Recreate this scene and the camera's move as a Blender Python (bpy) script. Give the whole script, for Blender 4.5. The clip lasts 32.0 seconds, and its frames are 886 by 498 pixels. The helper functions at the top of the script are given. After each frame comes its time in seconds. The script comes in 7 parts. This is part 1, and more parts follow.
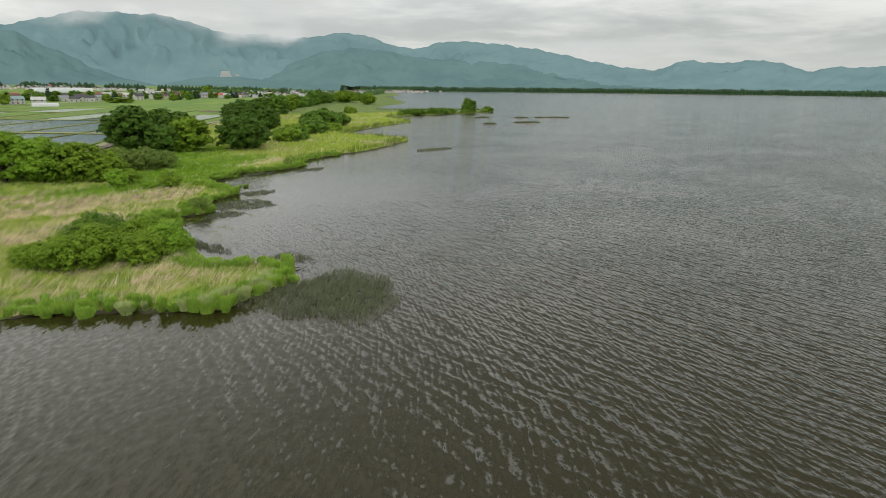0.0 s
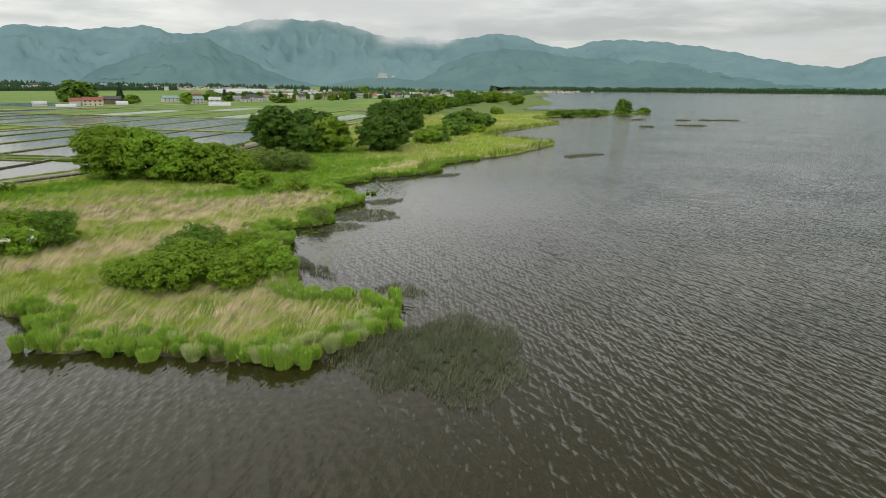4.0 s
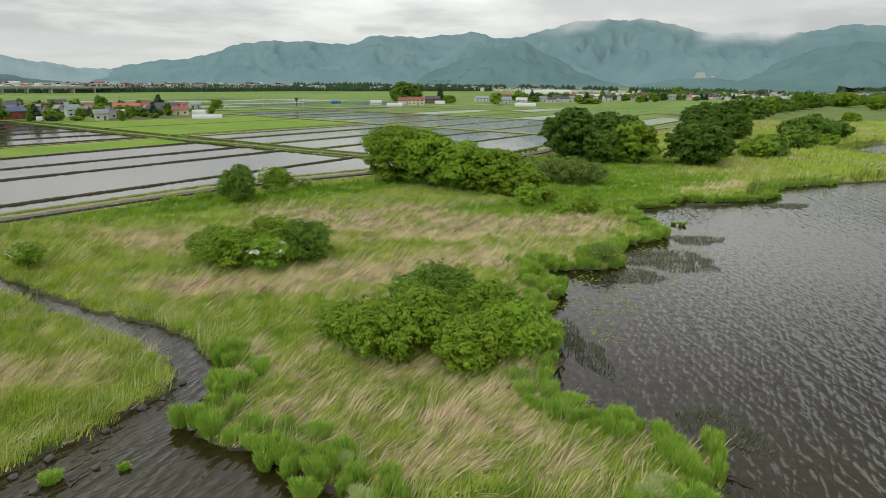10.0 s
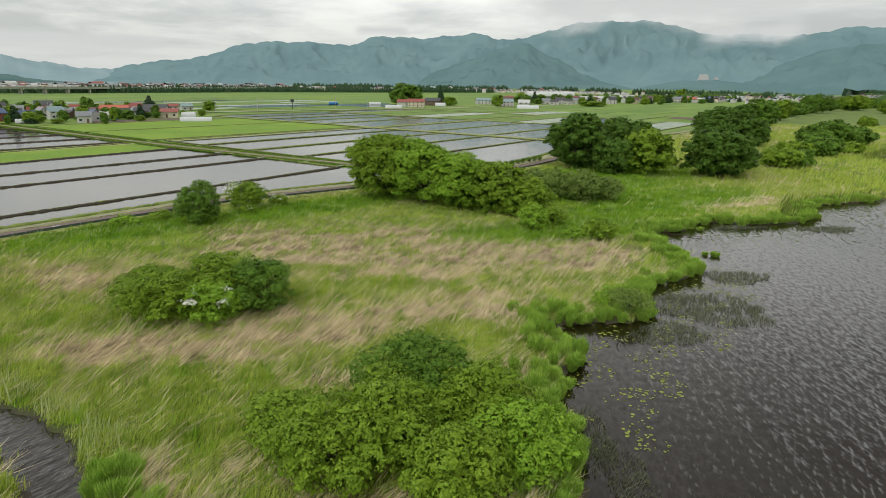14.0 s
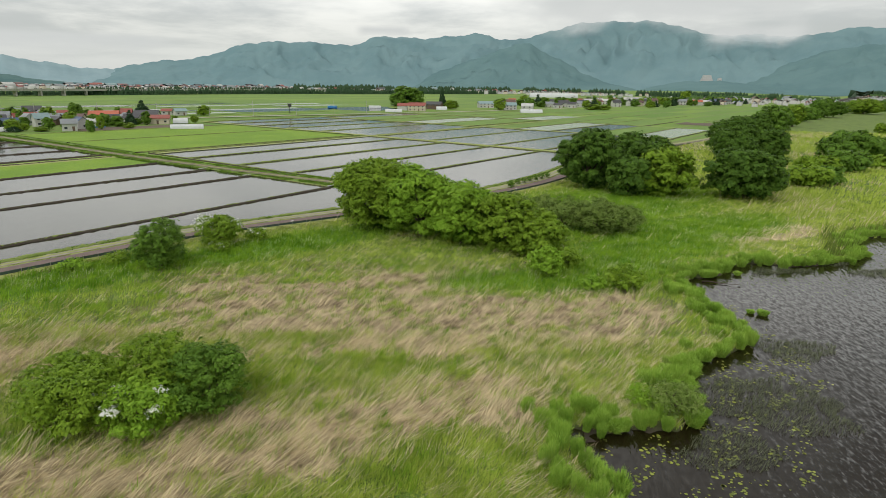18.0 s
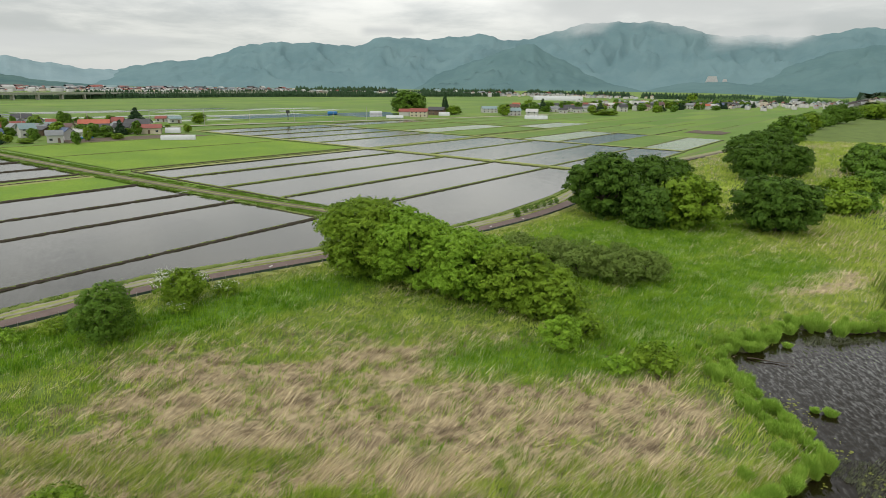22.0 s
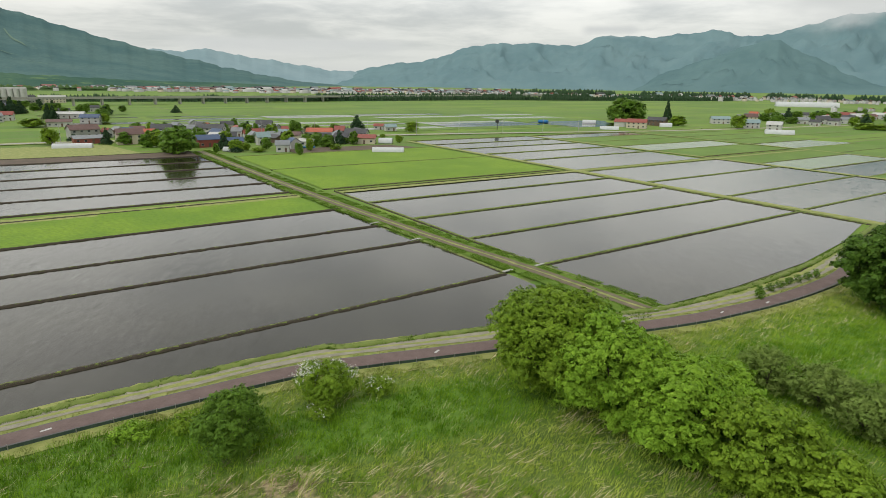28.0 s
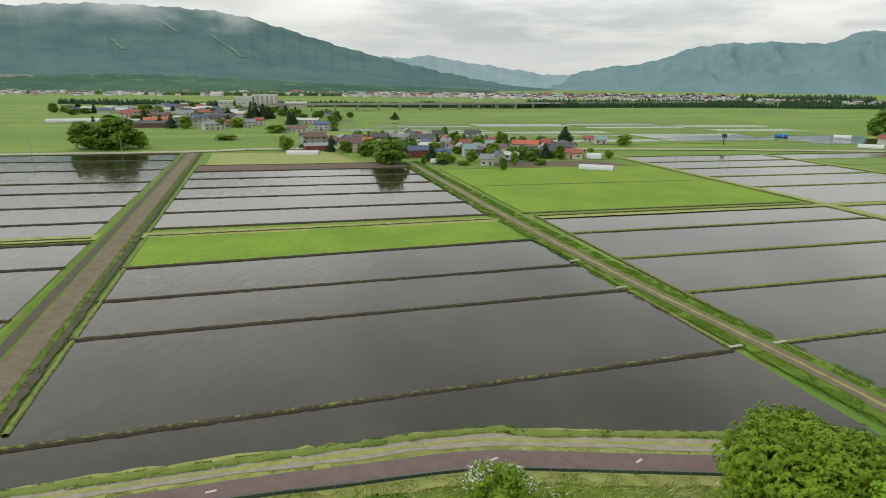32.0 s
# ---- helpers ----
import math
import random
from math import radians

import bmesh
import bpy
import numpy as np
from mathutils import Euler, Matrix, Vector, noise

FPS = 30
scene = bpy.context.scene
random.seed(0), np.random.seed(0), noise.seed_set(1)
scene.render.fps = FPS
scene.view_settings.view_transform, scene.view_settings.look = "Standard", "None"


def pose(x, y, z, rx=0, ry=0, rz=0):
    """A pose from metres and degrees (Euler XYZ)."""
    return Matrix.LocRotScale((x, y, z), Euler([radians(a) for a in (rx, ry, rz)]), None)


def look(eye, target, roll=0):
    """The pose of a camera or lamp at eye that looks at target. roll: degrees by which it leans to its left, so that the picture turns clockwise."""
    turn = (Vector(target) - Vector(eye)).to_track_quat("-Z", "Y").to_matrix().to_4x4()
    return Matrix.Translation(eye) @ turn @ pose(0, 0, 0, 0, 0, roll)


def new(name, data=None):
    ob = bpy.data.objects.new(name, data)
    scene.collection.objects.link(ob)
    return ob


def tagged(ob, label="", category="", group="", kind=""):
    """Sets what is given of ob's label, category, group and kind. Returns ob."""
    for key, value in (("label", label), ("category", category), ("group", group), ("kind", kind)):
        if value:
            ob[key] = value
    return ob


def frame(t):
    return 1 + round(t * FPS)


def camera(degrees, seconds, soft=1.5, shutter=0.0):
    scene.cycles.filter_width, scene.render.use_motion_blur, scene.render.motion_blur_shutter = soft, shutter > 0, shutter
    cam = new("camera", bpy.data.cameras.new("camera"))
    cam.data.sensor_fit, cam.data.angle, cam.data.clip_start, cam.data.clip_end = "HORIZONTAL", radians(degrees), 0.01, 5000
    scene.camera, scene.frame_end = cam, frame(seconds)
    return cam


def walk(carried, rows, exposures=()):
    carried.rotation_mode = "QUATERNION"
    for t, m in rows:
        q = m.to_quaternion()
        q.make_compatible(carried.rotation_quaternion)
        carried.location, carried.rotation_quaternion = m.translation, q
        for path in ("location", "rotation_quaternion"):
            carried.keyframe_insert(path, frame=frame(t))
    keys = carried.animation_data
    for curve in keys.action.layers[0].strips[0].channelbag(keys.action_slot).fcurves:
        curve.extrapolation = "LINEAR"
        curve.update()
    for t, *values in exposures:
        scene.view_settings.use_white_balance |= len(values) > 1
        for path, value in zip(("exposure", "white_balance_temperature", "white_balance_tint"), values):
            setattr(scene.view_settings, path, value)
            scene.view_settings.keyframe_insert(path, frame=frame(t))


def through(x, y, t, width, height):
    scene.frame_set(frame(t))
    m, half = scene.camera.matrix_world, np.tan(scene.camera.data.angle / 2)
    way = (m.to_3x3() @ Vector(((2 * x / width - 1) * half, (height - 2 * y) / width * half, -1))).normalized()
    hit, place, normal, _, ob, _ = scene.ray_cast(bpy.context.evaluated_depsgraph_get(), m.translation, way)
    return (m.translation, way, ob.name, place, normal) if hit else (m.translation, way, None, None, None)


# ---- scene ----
cam = camera(72.62, 32.0, soft=0.7)
PATH = [
    (0, (6.129, 3.376, 23.163), (18.818, 17.938, 17.973), 0.55),
    (0.5, (7.516, 5.385, 23.056), (19.941, 20.177, 17.877), 0.57),
    (1, (8.937, 7.188, 23.022), (21.030, 22.253, 17.847), 0.58),
    (1.5, (10.372, 8.830, 23.035), (22.078, 24.197, 17.857), 0.57),
    (2, (11.801, 10.401, 23.053), (23.056, 26.099, 17.868), 0.55),
    (2.5, (13.208, 11.996, 23.041), (23.959, 28.042, 17.850), 0.52),
    (3, (14.580, 13.683, 22.989), (24.775, 30.086, 17.792), 0.48),
    (3.5, (15.908, 15.496, 22.900), (25.473, 32.273, 17.697), 0.43),
    (4, (17.188, 17.441, 22.785), (26.052, 34.595, 17.575), 0.38),
    (4.5, (18.399, 19.486, 22.660), (26.521, 37.002, 17.444), 0.33),
    (5, (19.515, 21.578, 22.542), (26.887, 39.422, 17.323), 0.29),
    (5.5, (20.512, 23.660, 22.451), (27.145, 41.792, 17.231), 0.25),
    (6, (21.380, 25.698, 22.397), (27.276, 44.083, 17.178), 0.22),
    (6.5, (22.125, 27.692, 22.386), (27.258, 46.305, 17.166), 0.20),
    (7, (22.748, 29.663, 22.409), (27.073, 48.479, 17.191), 0.19),
    (7.5, (23.245, 31.629, 22.452), (26.688, 50.627, 17.235), 0.19),
    (8, (23.620, 33.615, 22.492), (26.110, 52.761, 17.271), 0.20),
    (8.5, (23.901, 35.643, 22.504), (25.446, 54.886, 17.275), 0.22),
    (9, (24.120, 37.708, 22.476), (24.853, 56.997, 17.241), 0.23),
    (9.5, (24.300, 39.770, 22.421), (24.452, 59.072, 17.185), 0.25),
    (10, (24.457, 41.789, 22.362), (24.300, 61.092, 17.132), 0.27),
    (10.5, (24.614, 43.757, 22.314), (24.365, 63.062, 17.092), 0.28),
    (11, (24.790, 45.708, 22.283), (24.547, 65.013, 17.064), 0.30),
    (11.5, (24.987, 47.675, 22.269), (24.760, 66.982, 17.052), 0.32),
    (12, (25.194, 49.669, 22.287), (24.972, 68.976, 17.071), 0.35),
    (12.5, (25.393, 51.674, 22.357), (25.170, 70.982, 17.144), 0.37),
    (13, (25.571, 53.669, 22.490), (25.345, 72.977, 17.280), 0.40),
    (13.5, (25.717, 55.633, 22.686), (25.495, 74.943, 17.482), 0.42),
    (14, (25.821, 57.550, 22.948), (25.616, 76.861, 17.749), 0.45),
    (14.5, (25.883, 59.413, 23.273), (25.700, 78.725, 18.077), 0.47),
    (15, (25.911, 61.224, 23.652), (25.736, 80.537, 18.459), 0.49),
    (15.5, (25.919, 62.997, 24.070), (25.736, 82.310, 18.879), 0.50),
    (16, (25.918, 64.754, 24.508), (25.726, 84.068, 19.318), 0.50),
    (16.5, (25.921, 66.518, 24.950), (25.726, 85.832, 19.760), 0.50),
    (17, (25.939, 68.312, 25.382), (25.737, 87.624, 20.188), 0.50),
    (17.5, (25.984, 70.150, 25.793), (25.752, 89.461, 20.594), 0.49),
    (18, (26.066, 72.049, 26.171), (25.805, 91.358, 20.968), 0.49),
    (18.5, (26.181, 74.006, 26.528), (25.895, 93.315, 21.323), 0.48),
    (19, (26.304, 75.984, 26.903), (25.989, 95.292, 21.700), 0.48),
    (19.5, (26.406, 77.925, 27.353), (26.067, 97.235, 22.153), 0.48),
    (20, (26.477, 79.795, 27.909), (26.121, 99.105, 22.715), 0.49),
    (20.5, (26.524, 81.599, 28.561), (26.147, 100.910, 23.371), 0.49),
    (21, (26.555, 83.384, 29.268), (26.162, 102.694, 24.077), 0.50),
    (21.5, (26.579, 85.195, 29.985), (26.192, 104.505, 24.790), 0.51),
    (22, (26.613, 87.050, 30.677), (26.246, 106.359, 25.478), 0.52),
    (22.5, (26.671, 88.927, 31.335), (26.292, 108.235, 26.134), 0.52),
    (23, (26.755, 90.801, 31.968), (26.223, 110.105, 26.763), 0.53),
    (23.5, (26.833, 92.675, 32.583), (25.925, 111.963, 27.372), 0.53),
    (24, (26.863, 94.574, 33.181), (25.413, 113.827, 27.962), 0.53),
    (24.5, (26.819, 96.511, 33.762), (24.768, 115.708, 28.539), 0.53),
    (25, (26.697, 98.475, 34.334), (24.018, 117.594, 29.111), 0.54),
    (25.5, (26.488, 100.449, 34.903), (23.148, 119.463, 29.676), 0.55),
    (26, (26.183, 102.419, 35.466), (22.164, 121.299, 30.232), 0.56),
    (26.5, (25.787, 104.380, 36.025), (21.082, 123.098, 30.779), 0.57),
    (27, (25.319, 106.333, 36.584), (19.919, 124.859, 31.327), 0.59),
    (27.5, (24.803, 108.281, 37.155), (18.695, 126.582, 31.885), 0.60),
    (28, (24.255, 110.224, 37.749), (17.435, 128.268, 32.468), 0.61),
    (28.5, (23.677, 112.155, 38.381), (16.147, 129.910, 33.084), 0.62),
    (29, (23.057, 114.061, 39.048), (14.795, 131.482, 33.732), 0.62),
    (29.5, (22.387, 115.912, 39.733), (13.360, 132.944, 34.399), 0.61),
    (30, (21.660, 117.661, 40.414), (11.842, 134.243, 35.063), 0.59),
    (30.5, (20.842, 119.253, 41.059), (10.251, 135.349, 35.698), 0.56),
    (31, (19.871, 120.660, 41.623), (8.568, 136.267, 36.268), 0.52),
    (31.5, (18.684, 121.880, 42.055), (6.768, 137.037, 36.739), 0.46),
    (32, (17.249, 122.916, 42.326), (4.838, 137.700, 37.092), 0.38),
]
EXPOSURES = [(0, 0.0), (32, 0.0)]
walk(cam, [(t, look(eye, target, roll)) for t, eye, target, roll in PATH], EXPOSURES)

# ---- light: overcast sky, soft wide sun ----
SUN_AZ, SUN_EL = 200.0, 52.0  # compass degrees from +y clockwise, height
sun = new("sun", bpy.data.lights.new("sun", "SUN"))
sun.data.energy, sun.data.angle, sun.data.color = 0.6, radians(20), (1.0, 0.96, 0.9)
sd = Vector((math.sin(radians(SUN_AZ)) * math.cos(radians(SUN_EL)), math.cos(radians(SUN_AZ)) * math.cos(radians(SUN_EL)), math.sin(radians(SUN_EL))))
sun.matrix_world = look(sd * 500, (0, 0, 0))


class Nodes:
    """Short ways to wire a node tree."""

    def __init__(self, tree):
        self.t = tree
        tree.nodes.clear()

    def n(self, kind, **sets):
        node = self.t.nodes.new("ShaderNode" + kind)
        for key, value in sets.items():
            if key == "op":
                node.operation = value
            elif key == "blend":
                node.data_type, node.blend_type = "RGBA", value
            elif key == "name":
                node.attribute_name = value
            elif key == "dims":
                node.noise_dimensions = value
            elif key == "sky":
                node.sky_type = value
            elif key == "interp":
                node.interpolation_type = value
        return node

    def link(self, a, b):
        self.t.links.new(a, b)

    def put(self, socket, value):
        if hasattr(value, "is_linked"):
            self.link(value, socket)
        else:
            socket.default_value = value

    def math(self, op, a, b=0.0, c=None):
        m = self.n("Math", op=op)
        self.put(m.inputs[0], a), self.put(m.inputs[1], b)
        if c is not None:
            self.put(m.inputs[2], c)
        return m.outputs[0]

    def noise(self, vec, scale, detail=3.0, rough=0.55, distort=0.0):
        m = self.n("TexNoise")
        if vec is not None:
            self.link(vec, m.inputs["Vector"])
        m.inputs["Scale"].default_value, m.inputs["Detail"].default_value = scale, detail
        m.inputs["Roughness"].default_value, m.inputs["Distortion"].default_value = rough, distort
        return m.outputs["Fac"]

    def step(self, value, low, high):
        m = self.n("MapRange", interp="SMOOTHSTEP")
        self.put(m.inputs["Value"], value)
        m.inputs["From Min"].default_value, m.inputs["From Max"].default_value = low, high
        return m.outputs["Result"]

    def mix(self, fac, a, b, blend="MIX"):
        m = self.n("Mix", blend=blend)
        self.put(m.inputs[0], fac)
        for socket, value in ((m.inputs[6], a), (m.inputs[7], b)):
            self.put(socket, value if hasattr(value, "is_linked") else (*value, 1.0))
        return m.outputs[2]

    def place(self, turn=0.0, scale=(1, 1, 1), kind="Object"):
        co, mp = self.n("TexCoord"), self.n("Mapping")
        self.link(co.outputs[kind], mp.inputs["Vector"])
        mp.inputs["Rotation"].default_value = (0, 0, radians(turn))
        mp.inputs["Scale"].default_value = scale
        return mp.outputs["Vector"]

    def world_place(self, turn=0.0, scale=(1, 1, 1)):
        co, mp = self.n("NewGeometry"), self.n("Mapping")
        self.link(co.outputs["Position"], mp.inputs["Vector"])
        mp.inputs["Rotation"].default_value = (0, 0, radians(turn))
        mp.inputs["Scale"].default_value = scale
        return mp.outputs["Vector"]

    def bump(self, height, strength, distance):
        m = self.n("Bump")
        self.link(height, m.inputs["Height"])
        m.inputs["Strength"].default_value, m.inputs["Distance"].default_value = strength, distance
        return m.outputs["Normal"]

    def surface(self, color, rough=0.8, normal=None, metal=0.0, gloss=None, through=0.0):
        b, o = self.n("BsdfPrincipled"), self.n("OutputMaterial")
        self.put(b.inputs["Base Color"], color if hasattr(color, "is_linked") else (*color, 1.0))
        self.put(b.inputs["Roughness"], rough)
        b.inputs["Metallic"].default_value = metal
        if gloss is not None:
            b.inputs["Specular IOR Level"].default_value = gloss
        if normal is not None:
            self.link(normal, b.inputs["Normal"])
        out = b.outputs[0]
        if through:
            tr, mx = self.n("BsdfTranslucent"), self.n("MixShader")
            self.put(tr.inputs["Color"], color if hasattr(color, "is_linked") else (*color, 1.0))
            mx.inputs[0].default_value = through
            self.link(out, mx.inputs[1]), self.link(tr.outputs[0], mx.inputs[2])
            out = mx.outputs[0]
        self.link(out, o.inputs["Surface"])
        return b


# World: physical sky behind a layered cloud deck.
world = bpy.data.worlds.new("overcast_sky")
scene.world = world
world.use_nodes = True
w = Nodes(world.node_tree)
sky = w.n("TexSky", sky="NISHITA")
sky.sun_disc, sky.sun_elevation, sky.sun_rotation = False, radians(SUN_EL), radians(SUN_AZ)
co = w.n("TexCoord")
sep = w.n("SeparateXYZ")
w.link(co.outputs["Generated"], sep.inputs[0])
up = w.math("MAXIMUM", sep.outputs[2], 0.0)
flat = w.math("ADD", up, 0.09)
comb = w.n("CombineXYZ")
w.link(w.math("DIVIDE", sep.outputs[0], flat), comb.inputs[0])
w.link(w.math("DIVIDE", sep.outputs[1], flat), comb.inputs[1])
big = w.noise(comb.outputs[0], 0.33, 6.0, 0.55, 0.4)
fine = w.noise(comb.outputs[0], 1.1, 6.0, 0.6, 0.3)
deck = w.math("ADD", w.math("MULTIPLY", big, 0.65), w.math("MULTIPLY", fine, 0.35))
cloud = w.mix(w.step(deck, 0.38, 0.58), (0.60, 0.61, 0.585), (1.0, 0.985, 0.915))
low = w.mix(w.step(up, 0.0, 0.10), (0.78, 0.81, 0.80), cloud)
bg1, bg2, addsh, wo = w.n("Background"), w.n("Background"), w.n("AddShader"), w.n("OutputWorld")
w.link(sky.outputs[0], bg1.inputs[0])
bg1.inputs[1].default_value = 0.018
w.link(low, bg2.inputs[0])
# Overcast: the deck overhead is brighter than its hazy foot, and dimmer towards the east.
east = w.step(sep.outputs[0], -0.3, 0.8)
lift = w.math("ADD", 1.0, w.math("MULTIPLY", w.step(up, 0.05, 0.24), 0.78))
lift = w.math("SUBTRACT", lift, w.math("MULTIPLY", w.math("MULTIPLY", east, w.step(up, 0.2, 0.55)), 0.95))
w.link(w.math("MULTIPLY", lift, w.math("SUBTRACT", 0.725, w.math("MULTIPLY", w.step(sep.outputs[0], 0.1, 0.95), 0.09))), bg2.inputs[1])
w.link(bg1.outputs[0], addsh.inputs[0]), w.link(bg2.outputs[0], addsh.inputs[1])
w.link(addsh.outputs[0], wo.inputs["Surface"])


# ---- materials ----
def mat(name, color, color2=None, scale=1.0, rough=0.8, bump=0.0, bump_scale=None, metal=0.0, spread=0.25, through=0.0, island=False, obj=False, gloss=None, fine=6.0, own=0.55):
    """A surface of two tones mixed at two scales, with relief; island or obj: each piece a little different."""
    m = bpy.data.materials.new(name)
    m.use_nodes = True
    k = Nodes(m.node_tree)
    pos = k.world_place()
    a = k.noise(pos, scale, 4.0)
    b = k.noise(pos, scale * fine, 3.0)
    both = k.math("ADD", k.math("MULTIPLY", a, 0.6), k.math("MULTIPLY", b, 0.4))
    fac = k.step(both, 0.5 - spread, 0.5 + spread)
    if island:
        geo = k.n("NewGeometry")
        fac = k.math("ADD", k.math("MULTIPLY", fac, 1.0 - own), k.math("MULTIPLY", geo.outputs["Random Per Island"], own))
    if obj:
        inf = k.n("ObjectInfo")
        fac = k.math("ADD", k.math("MULTIPLY", fac, 0.6), k.math("MULTIPLY", inf.outputs["Random"], 0.4))
    col = k.mix(fac, color, color2 or tuple(c * 0.7 for c in color))
    normal = k.bump(k.noise(pos, bump_scale or scale * 4, 4.0), bump, 0.05) if bump else None
    k.surface(col, rough, normal, metal, gloss, through)
    return m


LEAF_GREEN = mat("leaf_green", (0.095, 0.185, 0.012), (0.26, 0.39, 0.032), 0.35, 0.5, island=True, through=0.1, own=0.5, gloss=0.12)
LEAF_BRIGHT = mat("leaf_bright", (0.115, 0.245, 0.015), (0.30, 0.48, 0.042), 0.35, 0.5, island=True, through=0.1, own=0.5, gloss=0.12)
LEAF_DARK = mat("leaf_dark", (0.058, 0.135, 0.013), (0.165, 0.29, 0.033), 0.35, 0.5, island=True, through=0.1, own=0.5, gloss=0.12)
LEAF_DEEP = mat("leaf_deep", (0.04, 0.10, 0.011), (0.125, 0.225, 0.028), 0.35, 0.5, island=True, through=0.15, own=0.5, gloss=0.12)
LEAF_WILLOW = mat("leaf_willow", (0.11, 0.185, 0.03), (0.27, 0.36, 0.085), 0.35, 0.6, island=True, through=0.18, own=0.3, gloss=0.12)
LEAF_CONIFER = mat("leaf_conifer", (0.02, 0.05, 0.022), (0.045, 0.085, 0.035), 0.2, 0.7, island=True, gloss=0.12)
LEAF_FAR = mat("leaf_far", (0.04, 0.085, 0.028), (0.085, 0.15, 0.045), 0.08, 0.75, island=True, gloss=0.12)
BLOSSOM = mat("blossom", (0.72, 0.72, 0.62), (0.85, 0.85, 0.8), 3.0, 0.7, island=True)
BARK = mat("bark", (0.10, 0.075, 0.05), (0.05, 0.038, 0.028), 3.0, 0.9, 0.6, 12.0)
REED = mat("reed_green", (0.17, 0.28, 0.022), (0.56, 0.65, 0.125), 0.3, 0.6, island=True, through=0.15, spread=0.14, own=0.45, gloss=0.12)
REED_LUSH = mat("grass_lush", (0.085, 0.22, 0.012), (0.36, 0.55, 0.05), 0.3, 0.6, island=True, through=0.15, spread=0.13, own=0.42, gloss=0.12)
REED_SHORE = mat("reed_shore", (0.13, 0.295, 0.02), (0.48, 0.65, 0.12), 0.4, 0.55, island=True, through=0.15, gloss=0.12)
REED_TALL = mat("reed_tall", (0.10, 0.15, 0.025), (0.24, 0.31, 0.07), 0.2, 0.65, island=True, through=0.15, gloss=0.12)
REED_DRY = mat("reed_dry", (0.42, 0.335, 0.19), (0.97, 0.84, 0.56), 0.3, 0.75, island=True, through=0.2, own=0.7, gloss=0.12)
REED_DEAD = mat("reed_dead", (0.10, 0.075, 0.05), (0.33, 0.25, 0.17), 0.5, 0.8, island=True, gloss=0.1, own=0.7)
REED_PALE = mat("reed_pale", (0.27, 0.38, 0.09), (0.68, 0.72, 0.38), 0.3, 0.7, island=True, through=0.25, gloss=0.12)
REED_SUNK = mat("reed_sunken", (0.05, 0.06, 0.03), (0.22, 0.25, 0.14), 0.4, 0.6, island=True)
LILY = mat("lily_pad", (0.07, 0.10, 0.012), (0.30, 0.34, 0.03), 2.0, 0.5, island=True)
HERB = mat("bund_herbs", (0.07, 0.15, 0.015), (0.21, 0.33, 0.045), 0.4, 0.7, island=True, through=0.25, gloss=0.12)
MUD = mat("mud", (0.045, 0.036, 0.025), (0.085, 0.07, 0.045), 0.8, 0.75, 0.5, 3.0)
TRACK = mat("track_dirt", (0.11, 0.09, 0.056), (0.20, 0.17, 0.105), 0.5, 0.9, 0.4, 5.0)
GRAVEL = mat("gravel", (0.22, 0.205, 0.155), (0.36, 0.335, 0.26), 0.7, 0.9, 0.4, 9.0)
VERGE = mat("verge_grass", (0.17, 0.23, 0.04), (0.36, 0.36, 0.12), 0.5, 0.85, 0.4, 7.0)
BROWNSOIL = mat("tilled_soil", (0.085, 0.062, 0.045), (0.15, 0.11, 0.075), 0.25, 0.9, 0.4, 2.0)
RED_PATH = mat("red_asphalt", (0.125, 0.085, 0.075), (0.185, 0.13, 0.118), 0.6, 0.85, 0.3, 14.0)
ASPHALT = mat("asphalt", (0.10, 0.10, 0.098), (0.16, 0.155, 0.15), 0.4, 0.85, 0.3, 14.0)
CONCRETE = mat("concrete", (0.32, 0.31, 0.28), (0.45, 0.44, 0.40), 0.8, 0.85, 0.3, 10.0)
WHITE_PAINT = mat("white_paint", (0.56, 0.56, 0.54), (0.44, 0.44, 0.42), 0.4, 0.7)
CREAM = mat("cream_wall", (0.62, 0.56, 0.44), (0.52, 0.46, 0.36), 0.3, 0.8)
GREY_WALL = mat("grey_wall", (0.40, 0.40, 0.38), (0.30, 0.30, 0.29), 0.3, 0.8)
BROWN_WALL = mat("brown_wall", (0.17, 0.11, 0.075), (0.11, 0.075, 0.055), 0.3, 0.8)
ROOF_RED = mat("roof_red", (0.33, 0.085, 0.06), (0.22, 0.06, 0.05), 0.4, 0.6)
ROOF_ORANGE = mat("roof_orange", (0.50, 0.13, 0.06), (0.38, 0.09, 0.05), 0.4, 0.6)
ROOF_BLUE = mat("roof_blue", (0.06, 0.10, 0.20), (0.04, 0.07, 0.13), 0.4, 0.5)
ROOF_DARK = mat("roof_dark", (0.075, 0.075, 0.08), (0.045, 0.045, 0.05), 0.4, 0.6)
ROOF_GREY = mat("roof_grey", (0.26, 0.28, 0.29), (0.18, 0.19, 0.20), 0.4, 0.6)
ROOF_BROWN = mat("roof_brown", (0.16, 0.085, 0.075), (0.10, 0.06, 0.05), 0.4, 0.6)
ROOF_TEAL = mat("roof_teal", (0.26, 0.36, 0.37), (0.20, 0.28, 0.29), 0.4, 0.6)
FILM = mat("greenhouse_film", (0.60, 0.62, 0.62), (0.48, 0.51, 0.51), 0.5, 0.4)
TARP = mat("blue_tarp", (0.03, 0.22, 0.50), (0.02, 0.14, 0.36), 1.0, 0.5)
NET = mat("green_net", (0.03, 0.055, 0.045), (0.05, 0.085, 0.065), 2.0, 0.7)
